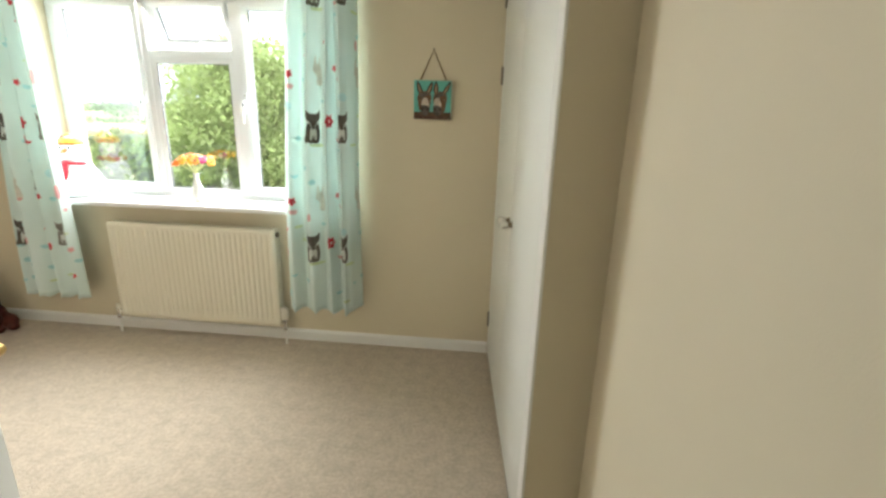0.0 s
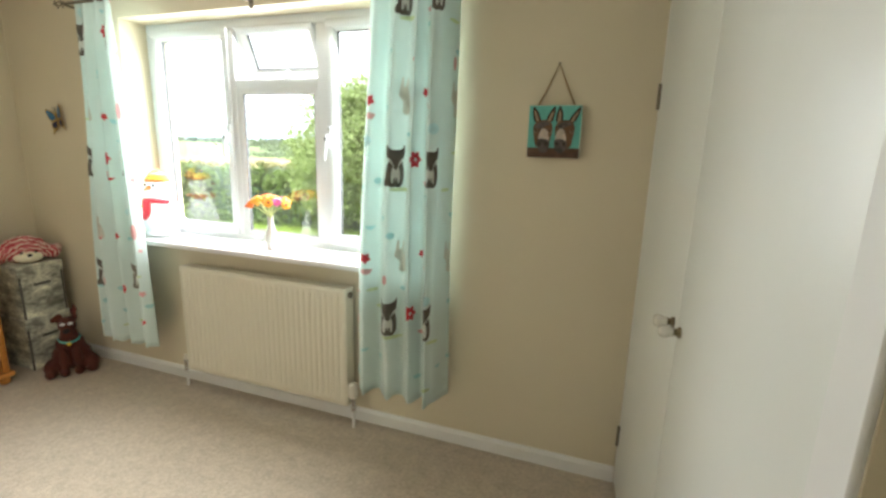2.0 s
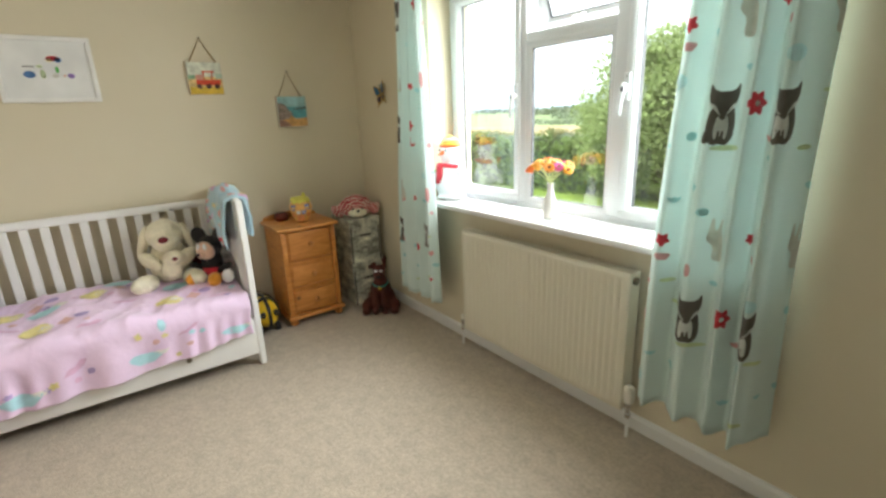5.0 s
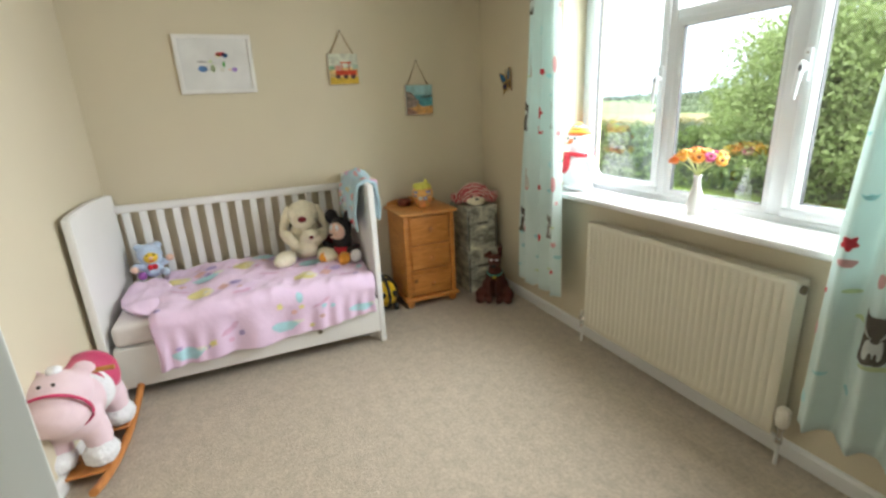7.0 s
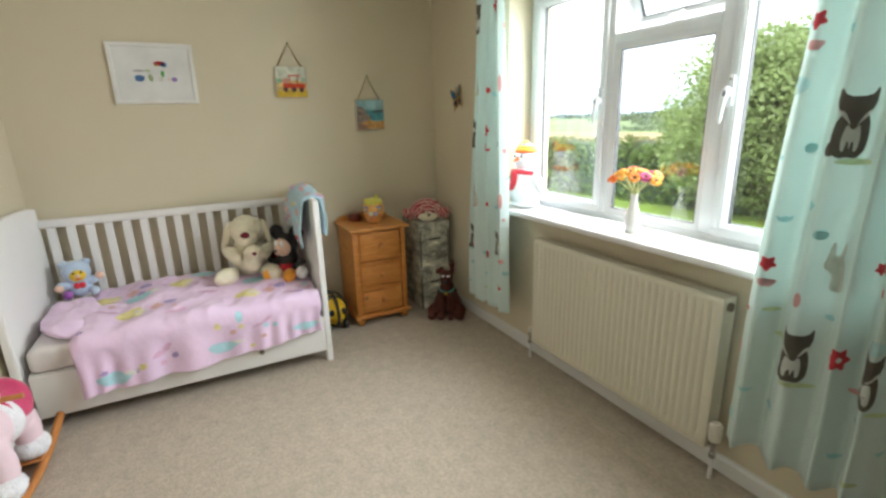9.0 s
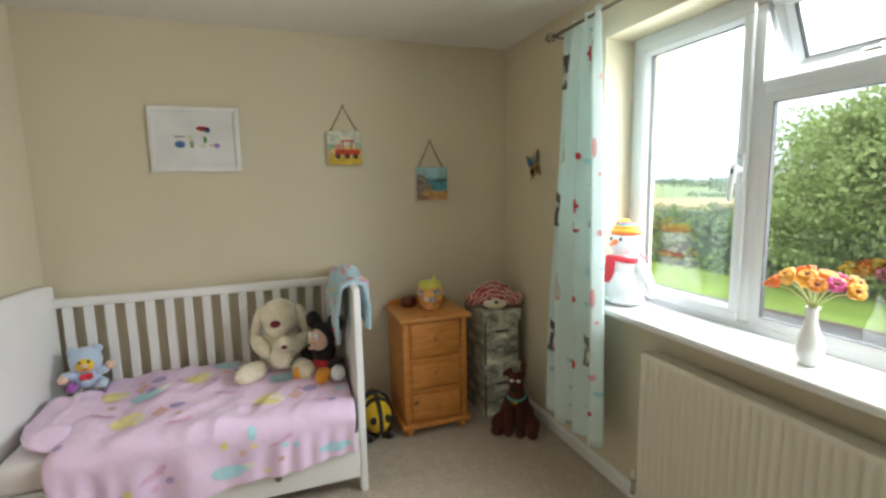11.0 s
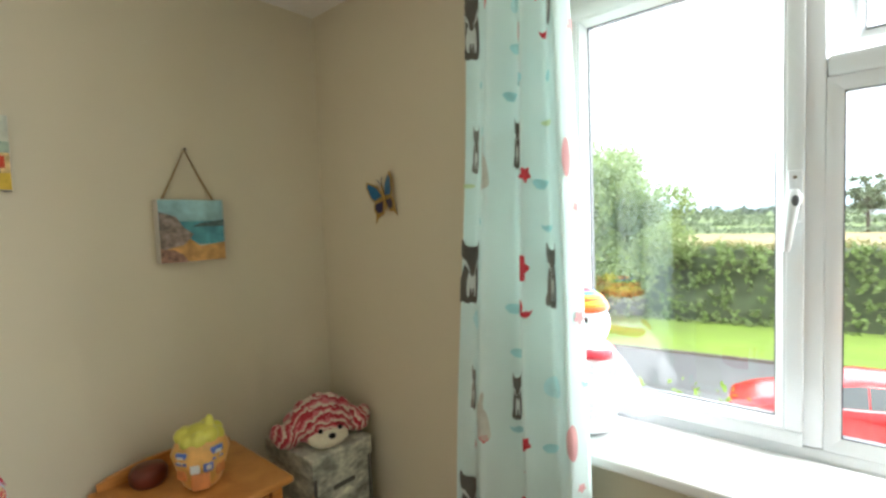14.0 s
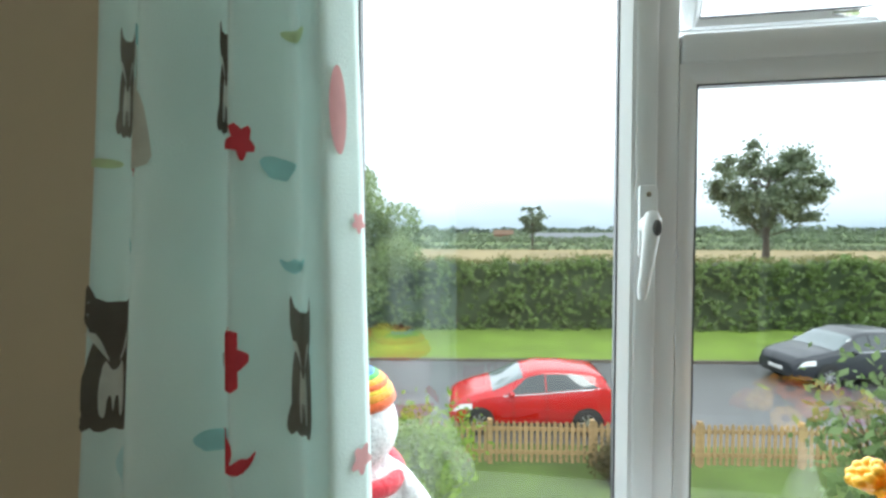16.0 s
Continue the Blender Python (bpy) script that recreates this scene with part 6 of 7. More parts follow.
hat = [("hat_band", hoop(0.066, 0.356, 0.010), 8), ("hat_band", hoop(0.062, 0.366, 0.010), 3)]
for k, mi in enumerate((4, 8, 3, 5, 9, 1)):
    hat.append(("hat_stripe", hoop(0.058 * math.cos((k + 0.6) / 6 * 1.30), 0.373 + 0.0055 * k, 0.0095), mi))
toy("soft_toy_snowman", (-2.364, 3.712, 0.8615), -80, [
    ((0, 0, 0.105), (0.103, 0.108, 0.112), 0), ((0, 0, 0.19), (0.085, 0.088, 0.08), 0), ((0.0, 0, 0.310), (0.076, 0.080, 0.076), 0), ((0, 0, 0.022), (0.095, 0.10, 0.026), 0),
    ((0.0, 0.112, 0.165), (0.032, 0.028, 0.105), 0, (32, 0, 0)), ((0.0, -0.112, 0.165), (0.032, 0.028, 0.105), 0, (-32, 0, 0)), ((0.0, 0.155, 0.092), (0.032, 0.030, 0.036), 0), ((0.0, -0.155, 0.092), (0.032, 0.030, 0.036), 0),
    ((0.072, 0.028, 0.332), (0.006, 0.007, 0.009), 2), ((0.072, -0.028, 0.332), (0.006, 0.007, 0.009), 2), ((0.100, -0.045, 0.20), (0.005, 0.009, 0.008), 5), ((0.100, -0.045, 0.165), (0.005, 0.009, 0.008), 7),
    ((-0.03, -0.03, 0.402), (0.025, 0.03, 0.020), 4), ((-0.035, -0.060, 0.392), (0.022, 0.028, 0.018), 1), ((-0.035, -0.085, 0.368), (0.02, 0.02, 0.02), 3)],
    [P_WHITE, P_RED, P_BLACK, P_ORANGE, P_YELLOW, P_GREEN, P_PURPLE, P_PINK, P_NOSE, P_SKYBLUE], ["body", "hat_tail", "eye", "bobble", "hat_tip", "button", "patch", "button"], "white plush snowman with red scarf and rainbow hat on the sill", fuzz=0.02, size=0.90,
    extra=tuple(hat) + (("scarf", scarf, 1), ("scarf_end", scarf_end, 1), ("carrot_nose", carrot, 8)), fluff=0.0006)

vase = thing("vase", (-1.575, 3.700, 0.8622), "slim white ceramic vase on the window sill", "vase")
bm = fresh()
lathe(bm, [(0.026, 0), (0.030, 0.004), (0.036, 0.03), (0.037, 0.055), (0.030, 0.085), (0.018, 0.115), (0.014, 0.14), (0.0145, 0.165), (0.018, 0.172), (0.014, 0.171), (0.011, 0.14), (0.008, 0.12)], 28)
sub("body", bm, material("white_ceramic", (0.82, 0.82, 0.80), 0.15, coat=0.4), vase, "", 180)
PETALS = [material("orange_painted_wood", (0.85, 0.30, 0.02), 0.4), material("yellow_painted_wood", (0.85, 0.44, 0.02), 0.4), material("magenta_painted_wood", (0.60, 0.05, 0.22), 0.4), material("amber_painted_wood", (0.85, 0.38, 0.02), 0.4), material("deep_orange_painted_wood", (0.75, 0.16, 0.01), 0.4)]
STEM = material("pale_green_stem", (0.55, 0.62, 0.28), 0.6)
EYE = material("dark_flower_eye", (0.18, 0.05, 0.01), 0.6)
bunch = thing("flower_bunch", (-1.575, 3.700, 0.8622), "bunch of orange, yellow, red and pink wooden flowers in the vase", "flowers")
rng = random.Random(12)
for k in range(15):
    a = k * 2.399
    r = 0.022 + 0.068 * math.sqrt(k / 15)
    tip = Vector((r * 1.25 * math.cos(a), r * 0.8 * math.sin(a), 0.208 + 0.055 * (1 - (r / 0.12) ** 2) + rng.uniform(-0.015, 0.015)))
    bm = fresh()
    tube(bm, [(0, 0, 0.12), (tip.x * 0.12, tip.y * 0.12, 0.18), (tip.x * 0.6, tip.y * 0.6, 0.18 + (tip.z - 0.18) * 0.75), tip], 0.0022, 6)
    stem = sub("stem", bm, STEM, bunch, "", 180)
    d = Vector((tip.x, tip.y, 0.09)).normalized()
    q = d.to_track_quat("Z", "Y").to_matrix().to_4x4()
    bm = fresh()
    lathe(bm, [(0.004, -0.012), (0.013, -0.006), (0.021, 0.008), (0.0225, 0.018), (0.017, 0.020), (0.006, 0.012)], 14, tip, m=q)
    for j in range(8):
        b = j * math.pi / 4
        ball(bm, tip + q.to_3x3() @ Vector((0.018 * math.cos(b), 0.018 * math.sin(b), 0.014)), (0.008, 0.008, 0.008), None, 0, 8, 6)
    sub("flower_head", bm, PETALS[2 if k % 6 == 5 else (0, 1, 3, 4)[(k * 3 + k // 4) % 4]], stem, "", 180)
    bm = fresh()
    ball(bm, tip + q.to_3x3() @ Vector((0, 0, 0.016)), (0.008, 0.008, 0.006), None, 0, 10, 6)
    sub("flower_eye", bm, EYE if k % 3 else PETALS[1], stem, "", 180)

# ---- outdoors, one storey below ----
GZ = -3.35
OUT = Matrix.Translation((-2.4, 0, GZ)) @ Matrix.Rotation(radians(6.8), 4, "Z")
GRASS = material("lawn_grass", (0.095, 0.145, 0.030), 0.95, vary=0.35, scale=0.6, fine=0.35, fine_scale=14, bump=1.0, bump_scale=30)
VERGE = material("verge_grass", (0.135, 0.205, 0.022), 0.95, vary=0.22, scale=0.5, fine=0.30, fine_scale=12, bump=1.0, bump_scale=30)
ASPHALT = material("damp_asphalt", (0.095, 0.095, 0.097), 0.36, vary=0.22, scale=0.35, fine=0.2, fine_scale=40, bump=0.3, bump_scale=80)
KERBSTONE = material("kerb_stone", (0.10, 0.085, 0.065), 0.9, vary=0.3, scale=3)
STUBBLE = material("dry_stubble", (0.24, 0.185, 0.085), 0.95, vary=0.25, scale=0.08, fine=0.2, fine_scale=1.2)
MEADOW = material("far_meadow", (0.115, 0.160, 0.05), 0.95, vary=0.4, scale=0.02, fine=0.2, fine_scale=0.6)
BARK = material("bark", (0.055, 0.042, 0.03), 0.95, vary=0.35, scale=4, bump=0.8, bump_scale=20)
TIMBER = material("fence_timber", (0.36, 0.235, 0.115), 0.8, vary=0.2, scale=8, fine=0.15, fine_scale=60, per_object=0.15)


def leaf_mat(name, c, per=0.35):
    return material(name, c, 0.6, vary=0.25, scale=0.9, per_object=per, trans=0.45)


LEAF_HEDGE = leaf_mat("hedge_leaves", (0.150, 0.212, 0.066), 0.6)
LEAF_HEDGETOP = leaf_mat("hedge_top_grasses", (0.20, 0.185, 0.070), 0.45)
LEAF_TREE = leaf_mat("ash_leaves", (0.205, 0.265, 0.095), 0.25)
LEAF_OAK = leaf_mat("oak_leaves", (0.20, 0.25, 0.15))
LEAF_BUSH = leaf_mat("bright_shrub_leaves", (0.27, 0.40, 0.05))
LEAF_PALE = leaf_mat("pale_shrub_leaves", (0.22, 0.31, 0.12))
LEAF_FAR = leaf_mat("far_tree_leaves", (0.15, 0.19, 0.115))
LEAF_RUST = leaf_mat("rusty_shrub_leaves", (0.105, 0.085, 0.035))
# dark green that paints the shade seen between the hedge's leaves
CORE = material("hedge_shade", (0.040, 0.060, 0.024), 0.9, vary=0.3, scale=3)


def leaves(name, centres, size, mat, parent, seed, label="", aspect=0.55):
    """Many small pointed leaves at the given centres, turned at random, in one mesh."""
    r = np.random.RandomState(seed)
    c = np.asarray(centres, float)
    n = len(c)
    a = r.normal(size=(n, 3))
    a /= np.linalg.norm(a, axis=1, keepdims=True)
    b = np.cross(a, r.normal(size=(n, 3)))
    b /= np.linalg.norm(b, axis=1, keepdims=True)
    s = size * r.uniform(0.6, 1.35, size=(n, 1))
    v = np.stack([c - a * s, c + b * s * aspect - a * s * 0.1, c + a * s, c - b * s * aspect - a * s * 0.1], 1).reshape(-1, 3)
    me = bpy.data.meshes.new(name)
    me.from_pydata(v.tolist(), [], np.arange(4 * n).reshape(n, 4).tolist())
    me.materials.append(mat)
    ob = new(name, me)
    ob.parent = parent
    if label:
        tagged(ob, label)
    return ob


def outdoor(name, bm, mat, label, category):
    ob = setting(name, bm, mat, label, category)
    ob.matrix_basis = OUT
    return ob


bm = fresh()
box(bm, (-2500, -60, -1.0), (2500, 4000, -0.02))
outdoor("ground", bm, MEADOW, "green farmland reaching to the horizon", "ground")
bm = fresh()
box(bm, (-60, 4.5, -0.3), (60, 13.35, 0.0))
outdoor("garden_lawn", bm, GRASS, "mown front garden lawn", "lawn")
bm = fresh()
box(bm, (-120, 13.35, -0.3), (120, 19.95, -0.012))
outdoor("road", bm, ASPHALT, "damp grey asphalt road", "road")
kerb = outdoor("kerb", fresh(), KERBSTONE, "low stone kerb along the verge", "kerb")
bm = fresh()
box(bm, (-0.46, 0, -0.2), (0.46, 0.13, 0.085), 0.012)
stone_me = link("kerb_stone", bm, KERBSTONE, kerb)
stone_me.location = (-24, 19.95, 0)
for i in range(1, 70):
    s = new("kerb_stone", stone_me.data)
    s.parent = kerb
    s.location = (-24 + i * 0.93, 19.95, 0)
bm = fresh()
bmesh.ops.create_grid(bm, x_segments=160, y_segments=8, size=1.0)
for v in bm.verts:
    x, y = v.co.x * 120, 22.6 + v.co.y * 2.52
    v.co = Vector((x, y, 0.07 + 0.06 * noise.noise(Vector((x * 0.5, y, 0))) + 0.10 * max(0, y - 21) / 4))
outdoor("verge", bm, VERGE, "bright mown grass verge", "verge")
bm = fresh()
box(bm, (-400, 28, -0.5), (400, 118, 0.12))
outdoor("field", bm, STUBBLE, "pale dry stubble field behind the hedge", "field")

# hedge
hedge = tagged(new("hedge"), "tall dense roadside hedge with dry grassy top", "hedge", "", "stuff")
hedge.matrix_basis = OUT
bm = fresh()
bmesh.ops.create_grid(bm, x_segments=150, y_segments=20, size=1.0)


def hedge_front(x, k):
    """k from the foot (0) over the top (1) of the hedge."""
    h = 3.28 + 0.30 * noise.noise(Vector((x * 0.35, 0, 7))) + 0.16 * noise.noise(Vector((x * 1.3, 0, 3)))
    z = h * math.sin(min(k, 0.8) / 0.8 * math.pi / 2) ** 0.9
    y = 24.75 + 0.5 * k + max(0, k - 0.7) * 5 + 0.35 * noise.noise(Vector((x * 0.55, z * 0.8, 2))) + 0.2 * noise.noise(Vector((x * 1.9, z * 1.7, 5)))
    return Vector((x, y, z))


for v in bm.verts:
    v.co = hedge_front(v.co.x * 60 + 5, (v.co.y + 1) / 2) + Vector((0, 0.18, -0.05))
# sheet added behind the leaves; its dark colour stands in for inner shade
sub("shade_sheet", bm, CORE, hedge, "dark sheet painting the shade inside the hedge", 180)
r = np.random.RandomState(3)
pts, top_pts = [], []
for _ in range(6400):
    x, k = r.uniform(-38, 48), r.uniform(0, 1) ** 1.25
    p = hedge_front(x, k) + Vector((0, -0.06, 0))
    gap = noise.noise(Vector((x * 1.5, p.z * 1.7, 11))) + 0.6 * noise.noise(Vector((x * 3.7, p.z * 4.1, 4)))
    if gap < -0.28:
        continue
    d = Vector((r.normal(0, 0.6), -0.7, r.normal(0.25, 0.6))).normalized()
    for q in range(7):
        e = p + d * (0.05 * q) + Vector(r.normal(0, 0.055, 3))
        (top_pts if k > 0.76 and r.uniform() < 0.75 else pts).append(e[:])
for _ in range(5000):
    x = r.uniform(-38, 48)
    p = hedge_front(x, r.uniform(0.70, 1.0))
    top_pts.append((p.x, p.y + r.normal(0, 0.1), p.z + 0.05 + abs(r.normal(0, 0.11))))
leaves("hedge_leaves", pts, 0.120, LEAF_HEDGE, hedge, 4, aspect=0.5)
leaves("hedge_top", top_pts, 0.130, LEAF_HEDGETOP, hedge, 5, aspect=0.22)


def tree(name, at, height, crown, trunk_h, n, size, mat, seed, label, clumps=40, low=0.0, tight=1.0):
    """A tapered trunk that forks into limbs, each ending in clumps of leaves."""
    t = thing(name, Matrix.Translation(at), label, "tree")
    r = np.random.RandomState(seed)
    bm = fresh()
    rt = height * 0.022
    tube(bm, [(0, 0, -0.1), (0.02 * height * 0.1, 0, trunk_h * 0.5), (0, 0, trunk_h), (0.01 * height, 0, (trunk_h + height) / 2), (0, 0, height * 0.9)], [rt * 1.5, rt * 1.1, rt, rt * 0.6, rt * 0.1], 10)
    ends = []
    zc = (trunk_h + low + height) / 2
    for i in range(clumps):
        th, ph = r.uniform(0, 2 * math.pi), math.acos(r.uniform(-0.95, 0.95))
        rad = r.uniform(0.45, 0.93)
        e = Vector((crown * rad * math.sin(ph) * math.cos(th), crown * rad * math.sin(ph) * math.sin(th), zc + (height - zc) * rad * math.cos(ph)))
        ends.append(e)
        if i < 26:
            b = Vector((0, 0, max(trunk_h * 0.75, min(height * 0.8, e.z - crown * 0.35))))
            m = (b + e) / 2 + Vector((0, 0, -0.06 * crown))
            tube(bm, [b, m, e], [rt * 0.45, rt * 0.25, rt * 0.06], 6)
    sub("trunk", bm, BARK, t, "rough bark trunk and limbs", 60)
    pts = []
    for e in ends:
        k = n // clumps
        cr = crown * r.uniform(0.20, 0.36) * tight
        d = r.normal(size=(k, 3))
        d /= np.linalg.norm(d, axis=1, keepdims=True)
        d *= cr * (r.uniform(0.3, 1.0, size=(k, 1)) ** 0.6 if tight == 1.0 else np.abs(r.normal(0, 0.85, size=(k, 1))))
        d[:, 2] *= 0.72
        pts.append(np.array(e)[None] + d)
    leaves("crown", np.concatenate(pts), size, mat, t, seed + 1, "leafy crown")
    return t


tree("ash_tree", (-12.1, 25.0, GZ), 8.9, 5.1, 1.2, 56000, 0.105, LEAF_TREE, 21, "broad light green tree beside the road", 70, -1.4)
tree("oak_tree", (32.6, 75.5, GZ), 17.6, 7.7, 4.0, 17000, 0.29, LEAF_OAK, 33, "large dark oak standing in the fields", 75, -0.6, 0.55)
tree("field_tree", (1.5, 122.0, GZ), 11.8, 4.4, 3.5, 2400, 0.34, LEAF_FAR, 41, "slender tree standing in the fields", 46, 0.0, 0.6)


def clump_row(name, x0, x1, y, h, n, size, mat, seed, label, gaps=0.3, depth=3.0):
    o = tagged(new(name), label, "trees", "", "stuff")
    r = np.random.RandomState(seed)
    pts = []
    for _ in range(n):
        x = r.uniform(x0, x1)
        top = h * (0.45 + 0.55 * abs(noise.noise(Vector((x / h * 0.45, y, seed)))) * 2)
        if noise.noise(Vector((x / h * 0.16, y + 5, seed))) < -gaps:
            top *= 0.35
        pts.append((x, y + r.normal(0, depth), GZ + r.uniform(0, 1) ** 0.7 * top))
    leaves("leaf_masses", pts, size, mat, o, seed + 1)
    return o


clump_row("far_hedgerow", -110, 170, 124, 2.2, 5000, 0.55, LEAF_FAR, 51, "low hedgerow at the end of the stubble field")
clump_row("far_hedgerow", -160, 260, 190, 4.0, 5000, 0.9, LEAF_FAR, 52, "hedgerow with bushes between far fields")
clump_row("far_woods", -320, 520, 330, 8.5, 6500, 1.6, LEAF_FAR, 53, "distant line of trees on the horizon", 0.1, 8)
# haze of the distance is put into the greyer leaf colour
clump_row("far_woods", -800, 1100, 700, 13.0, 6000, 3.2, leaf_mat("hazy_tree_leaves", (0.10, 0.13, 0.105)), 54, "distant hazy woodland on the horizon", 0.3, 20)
barn = thing("barn", (24.0, 215.0, GZ), "long low grey-roofed farm building far across the fields", "barn")
BARNWALL, BARNROOF = material("barn_wall", (0.25, 0.24, 0.22), 0.8), material("barn_roof_sheet", (0.15, 0.16, 0.175), 0.8, vary=0.1, scale=0.3)
bm = fresh()
box(bm, (-20, -6, 0), (20, 6, 1.9))
sub("wall", bm, BARNWALL, barn)
bm = fresh()
prism(bm, [(-6.6, 1.8), (6.6, 1.8), (0, 3.9)], 41, frame_on((-20.5, 0, 0), (0, 1, 0), (0, 0, 1)))
bmesh.ops.recalc_face_normals(bm, faces=bm.faces)
sub("roof", bm, BARNROOF, barn, "grey sheet roof")
cottage = thing("cottage", (-9.0, 235.0, GZ), "small brick cottage far off among trees", "house")
bm = fresh()
box(bm, (-4.5, -3, 0), (4.5, 3, 3.0))
sub("wall", bm, material("far_brick", (0.18, 0.085, 0.055), 0.9), cottage)
bm = fresh()
prism(bm, [(-3.5, 2.9), (3.5, 2.9), (0, 5.2)], 9.6, frame_on((-4.8, 0, 0), (0, 1, 0), (0, 0, 1)))
bmesh.ops.recalc_face_normals(bm, faces=bm.faces)
sub("roof", bm, material("far_tile", (0.14, 0.085, 0.055), 0.9), cottage, "tiled roof")
for x in (-2.6, 0.2, 2.8):
    bm = fresh()
    box(bm, (x - 0.5, -3.05, 1.0), (x + 0.5, -2.98, 2.1))
    sub("window", bm, GASKET, cottage)

# shrubs in the garden
def shrub(name, at, rad, h, n, size, mat, seed, label, stems=9):
    s = thing(name, Matrix.Translation(at), label, "shrub")
    r = np.random.RandomState(seed)
    bm = fresh()
    tips = []
    for i in range(stems):
        a, q = r.uniform(0, 2 * math.pi), r.uniform(0.3, 0.9)
        e = Vector((rad * q * math.cos(a), rad * q * math.sin(a), h * r.uniform(0.55, 0.95)))
        m = Vector((e.x * 0.4, e.y * 0.4, e.z * 0.55))
        tube(bm, [(e.x * 0.1, e.y * 0.1, -0.05), m, e], [0.02, 0.014, 0.005], 6)
        tips += [e, m * 0.5 + e * 0.5, m]
    sub("stems", bm, BARK, s, "woody stems", 60)
    k = n // len(tips)
    pts = np.concatenate([np.array(e)[None] + r.normal(0, rad * 0.24, size=(k, 3)) for e in tips])
    pts[:, 2] = np.maximum(pts[:, 2], 0.03)
    leaves("foliage", pts, size, mat, s, seed + 1)
    return s


shrub("garden_shrub", (-3.90, 10.8, GZ), 1.05, 1.6, 4200, 0.062, LEAF_BUSH, 61, "bright yellow-green shrub by the fence", 16)
shrub("garden_shrub", (-5.4, 10.6, GZ), 1.0, 1.2, 2400, 0.055, LEAF_BUSH, 62, "bright yellow-green shrub by the fence", 14)
shrub("rusty_shrub", (-0.35, 12.0, GZ), 0.45, 0.85, 1300, 0.04, LEAF_RUST, 63, "small rust-tinged shrub against the fence", 9)
shrub("tall_shrub", (2.50, 9.0, GZ), 1.15, 3.45, 1250, 0.080, LEAF_PALE, 64, "tall airy shrub with pale leaves in the garden", 15)

# picket fence
fence = thing("picket_fence", OUT @ Matrix.Translation((0, 12.45, 0)), "low timber picket fence along the front garden", "fence")
bm = fresh()
prism(bm, [(-0.034, 0.06), (0.034, 0.05), (0.034, 0.85), (0.0, 0.90), (-0.034, 0.85)], 0.018, frame_on((0, -0.02, 0), (1, 0, 0), (0, 0, 1)))
bmesh.ops.recalc_face_normals(bm, faces=bm.faces)
picket = sub("picket", bm, TIMBER, fence)
X0, STEP = -3.6, 0.118
picket.location.x = X0
for i in range(1, 126):
    p = new("picket", picket.data)
    p.parent = fence
    p.location = (X0 + i * STEP, 0, 0.012 * math.sin(i * 2.7))
bm = fresh()
box(bm, (-0.05, -0.03, -0.1), (0.05, 0.07, 0.93), 0.008)
post = sub("post", bm, TIMBER, fence, "square timber fence post")
post.location.x = -0.25
for x in (-2.10, 1.22, 3.30, 4.55, 5.45, 7.45, 9.40, 11.2):
    p = new("post", post.data)
    p.parent = fence
    p.location.x = x
for z in (0.24, 0.72):
    for a, b in ((-3.65, -0.3), (-0.2, 3.25), (3.35, 4.50), (4.60, 5.40), (5.50, 11.15)):
        bm = fresh()
        box(bm, (a, -0.002, z - 0.04), (b, 0.03, z + 0.04), 0.005)
        sub("rail", bm, TIMBER, fence)

bm = fresh()
tube(bm, [(4.62, 0.014, 0.22), (5.38, 0.014, 0.76)], 0.030, 4)
sub("brace", bm, TIMBER, fence, "diagonal brace of the gate")

# ---- cars ----
TYRE = material("tyre_rubber", (0.02, 0.02, 0.02), 0.8)
ALLOY = material("alloy_rim", (0.50, 0.50, 0.52), 0.3, metal=0.9)
CARGLASS = material("dark_car_glass", (0.035, 0.045, 0.05), 0.06, coat=0.5)
LAMP = material("headlamp_lens", (0.75, 0.77, 0.78), 0.1, coat=1.0)
REDLAMP = material("tail_lamp_lens", (0.45, 0.02, 0.02), 0.15, coat=1.0)
TRIM = material("black_car_trim", (0.02, 0.02, 0.02), 0.5)
PLATE = material("number_plate_white", (0.7, 0.7, 0.68), 0.5)


def lerp(table, x):
    for (xa, a), (xb, b) in zip(table, table[1:]):
        if x <= xb:
            k = max(0, min(1, (x - xa) / (xb - xa)))
            k = k * k * (3 - 2 * k) * 0.4 + k * 0.6
            return a + (b - a) * k
    return table[-1][1]


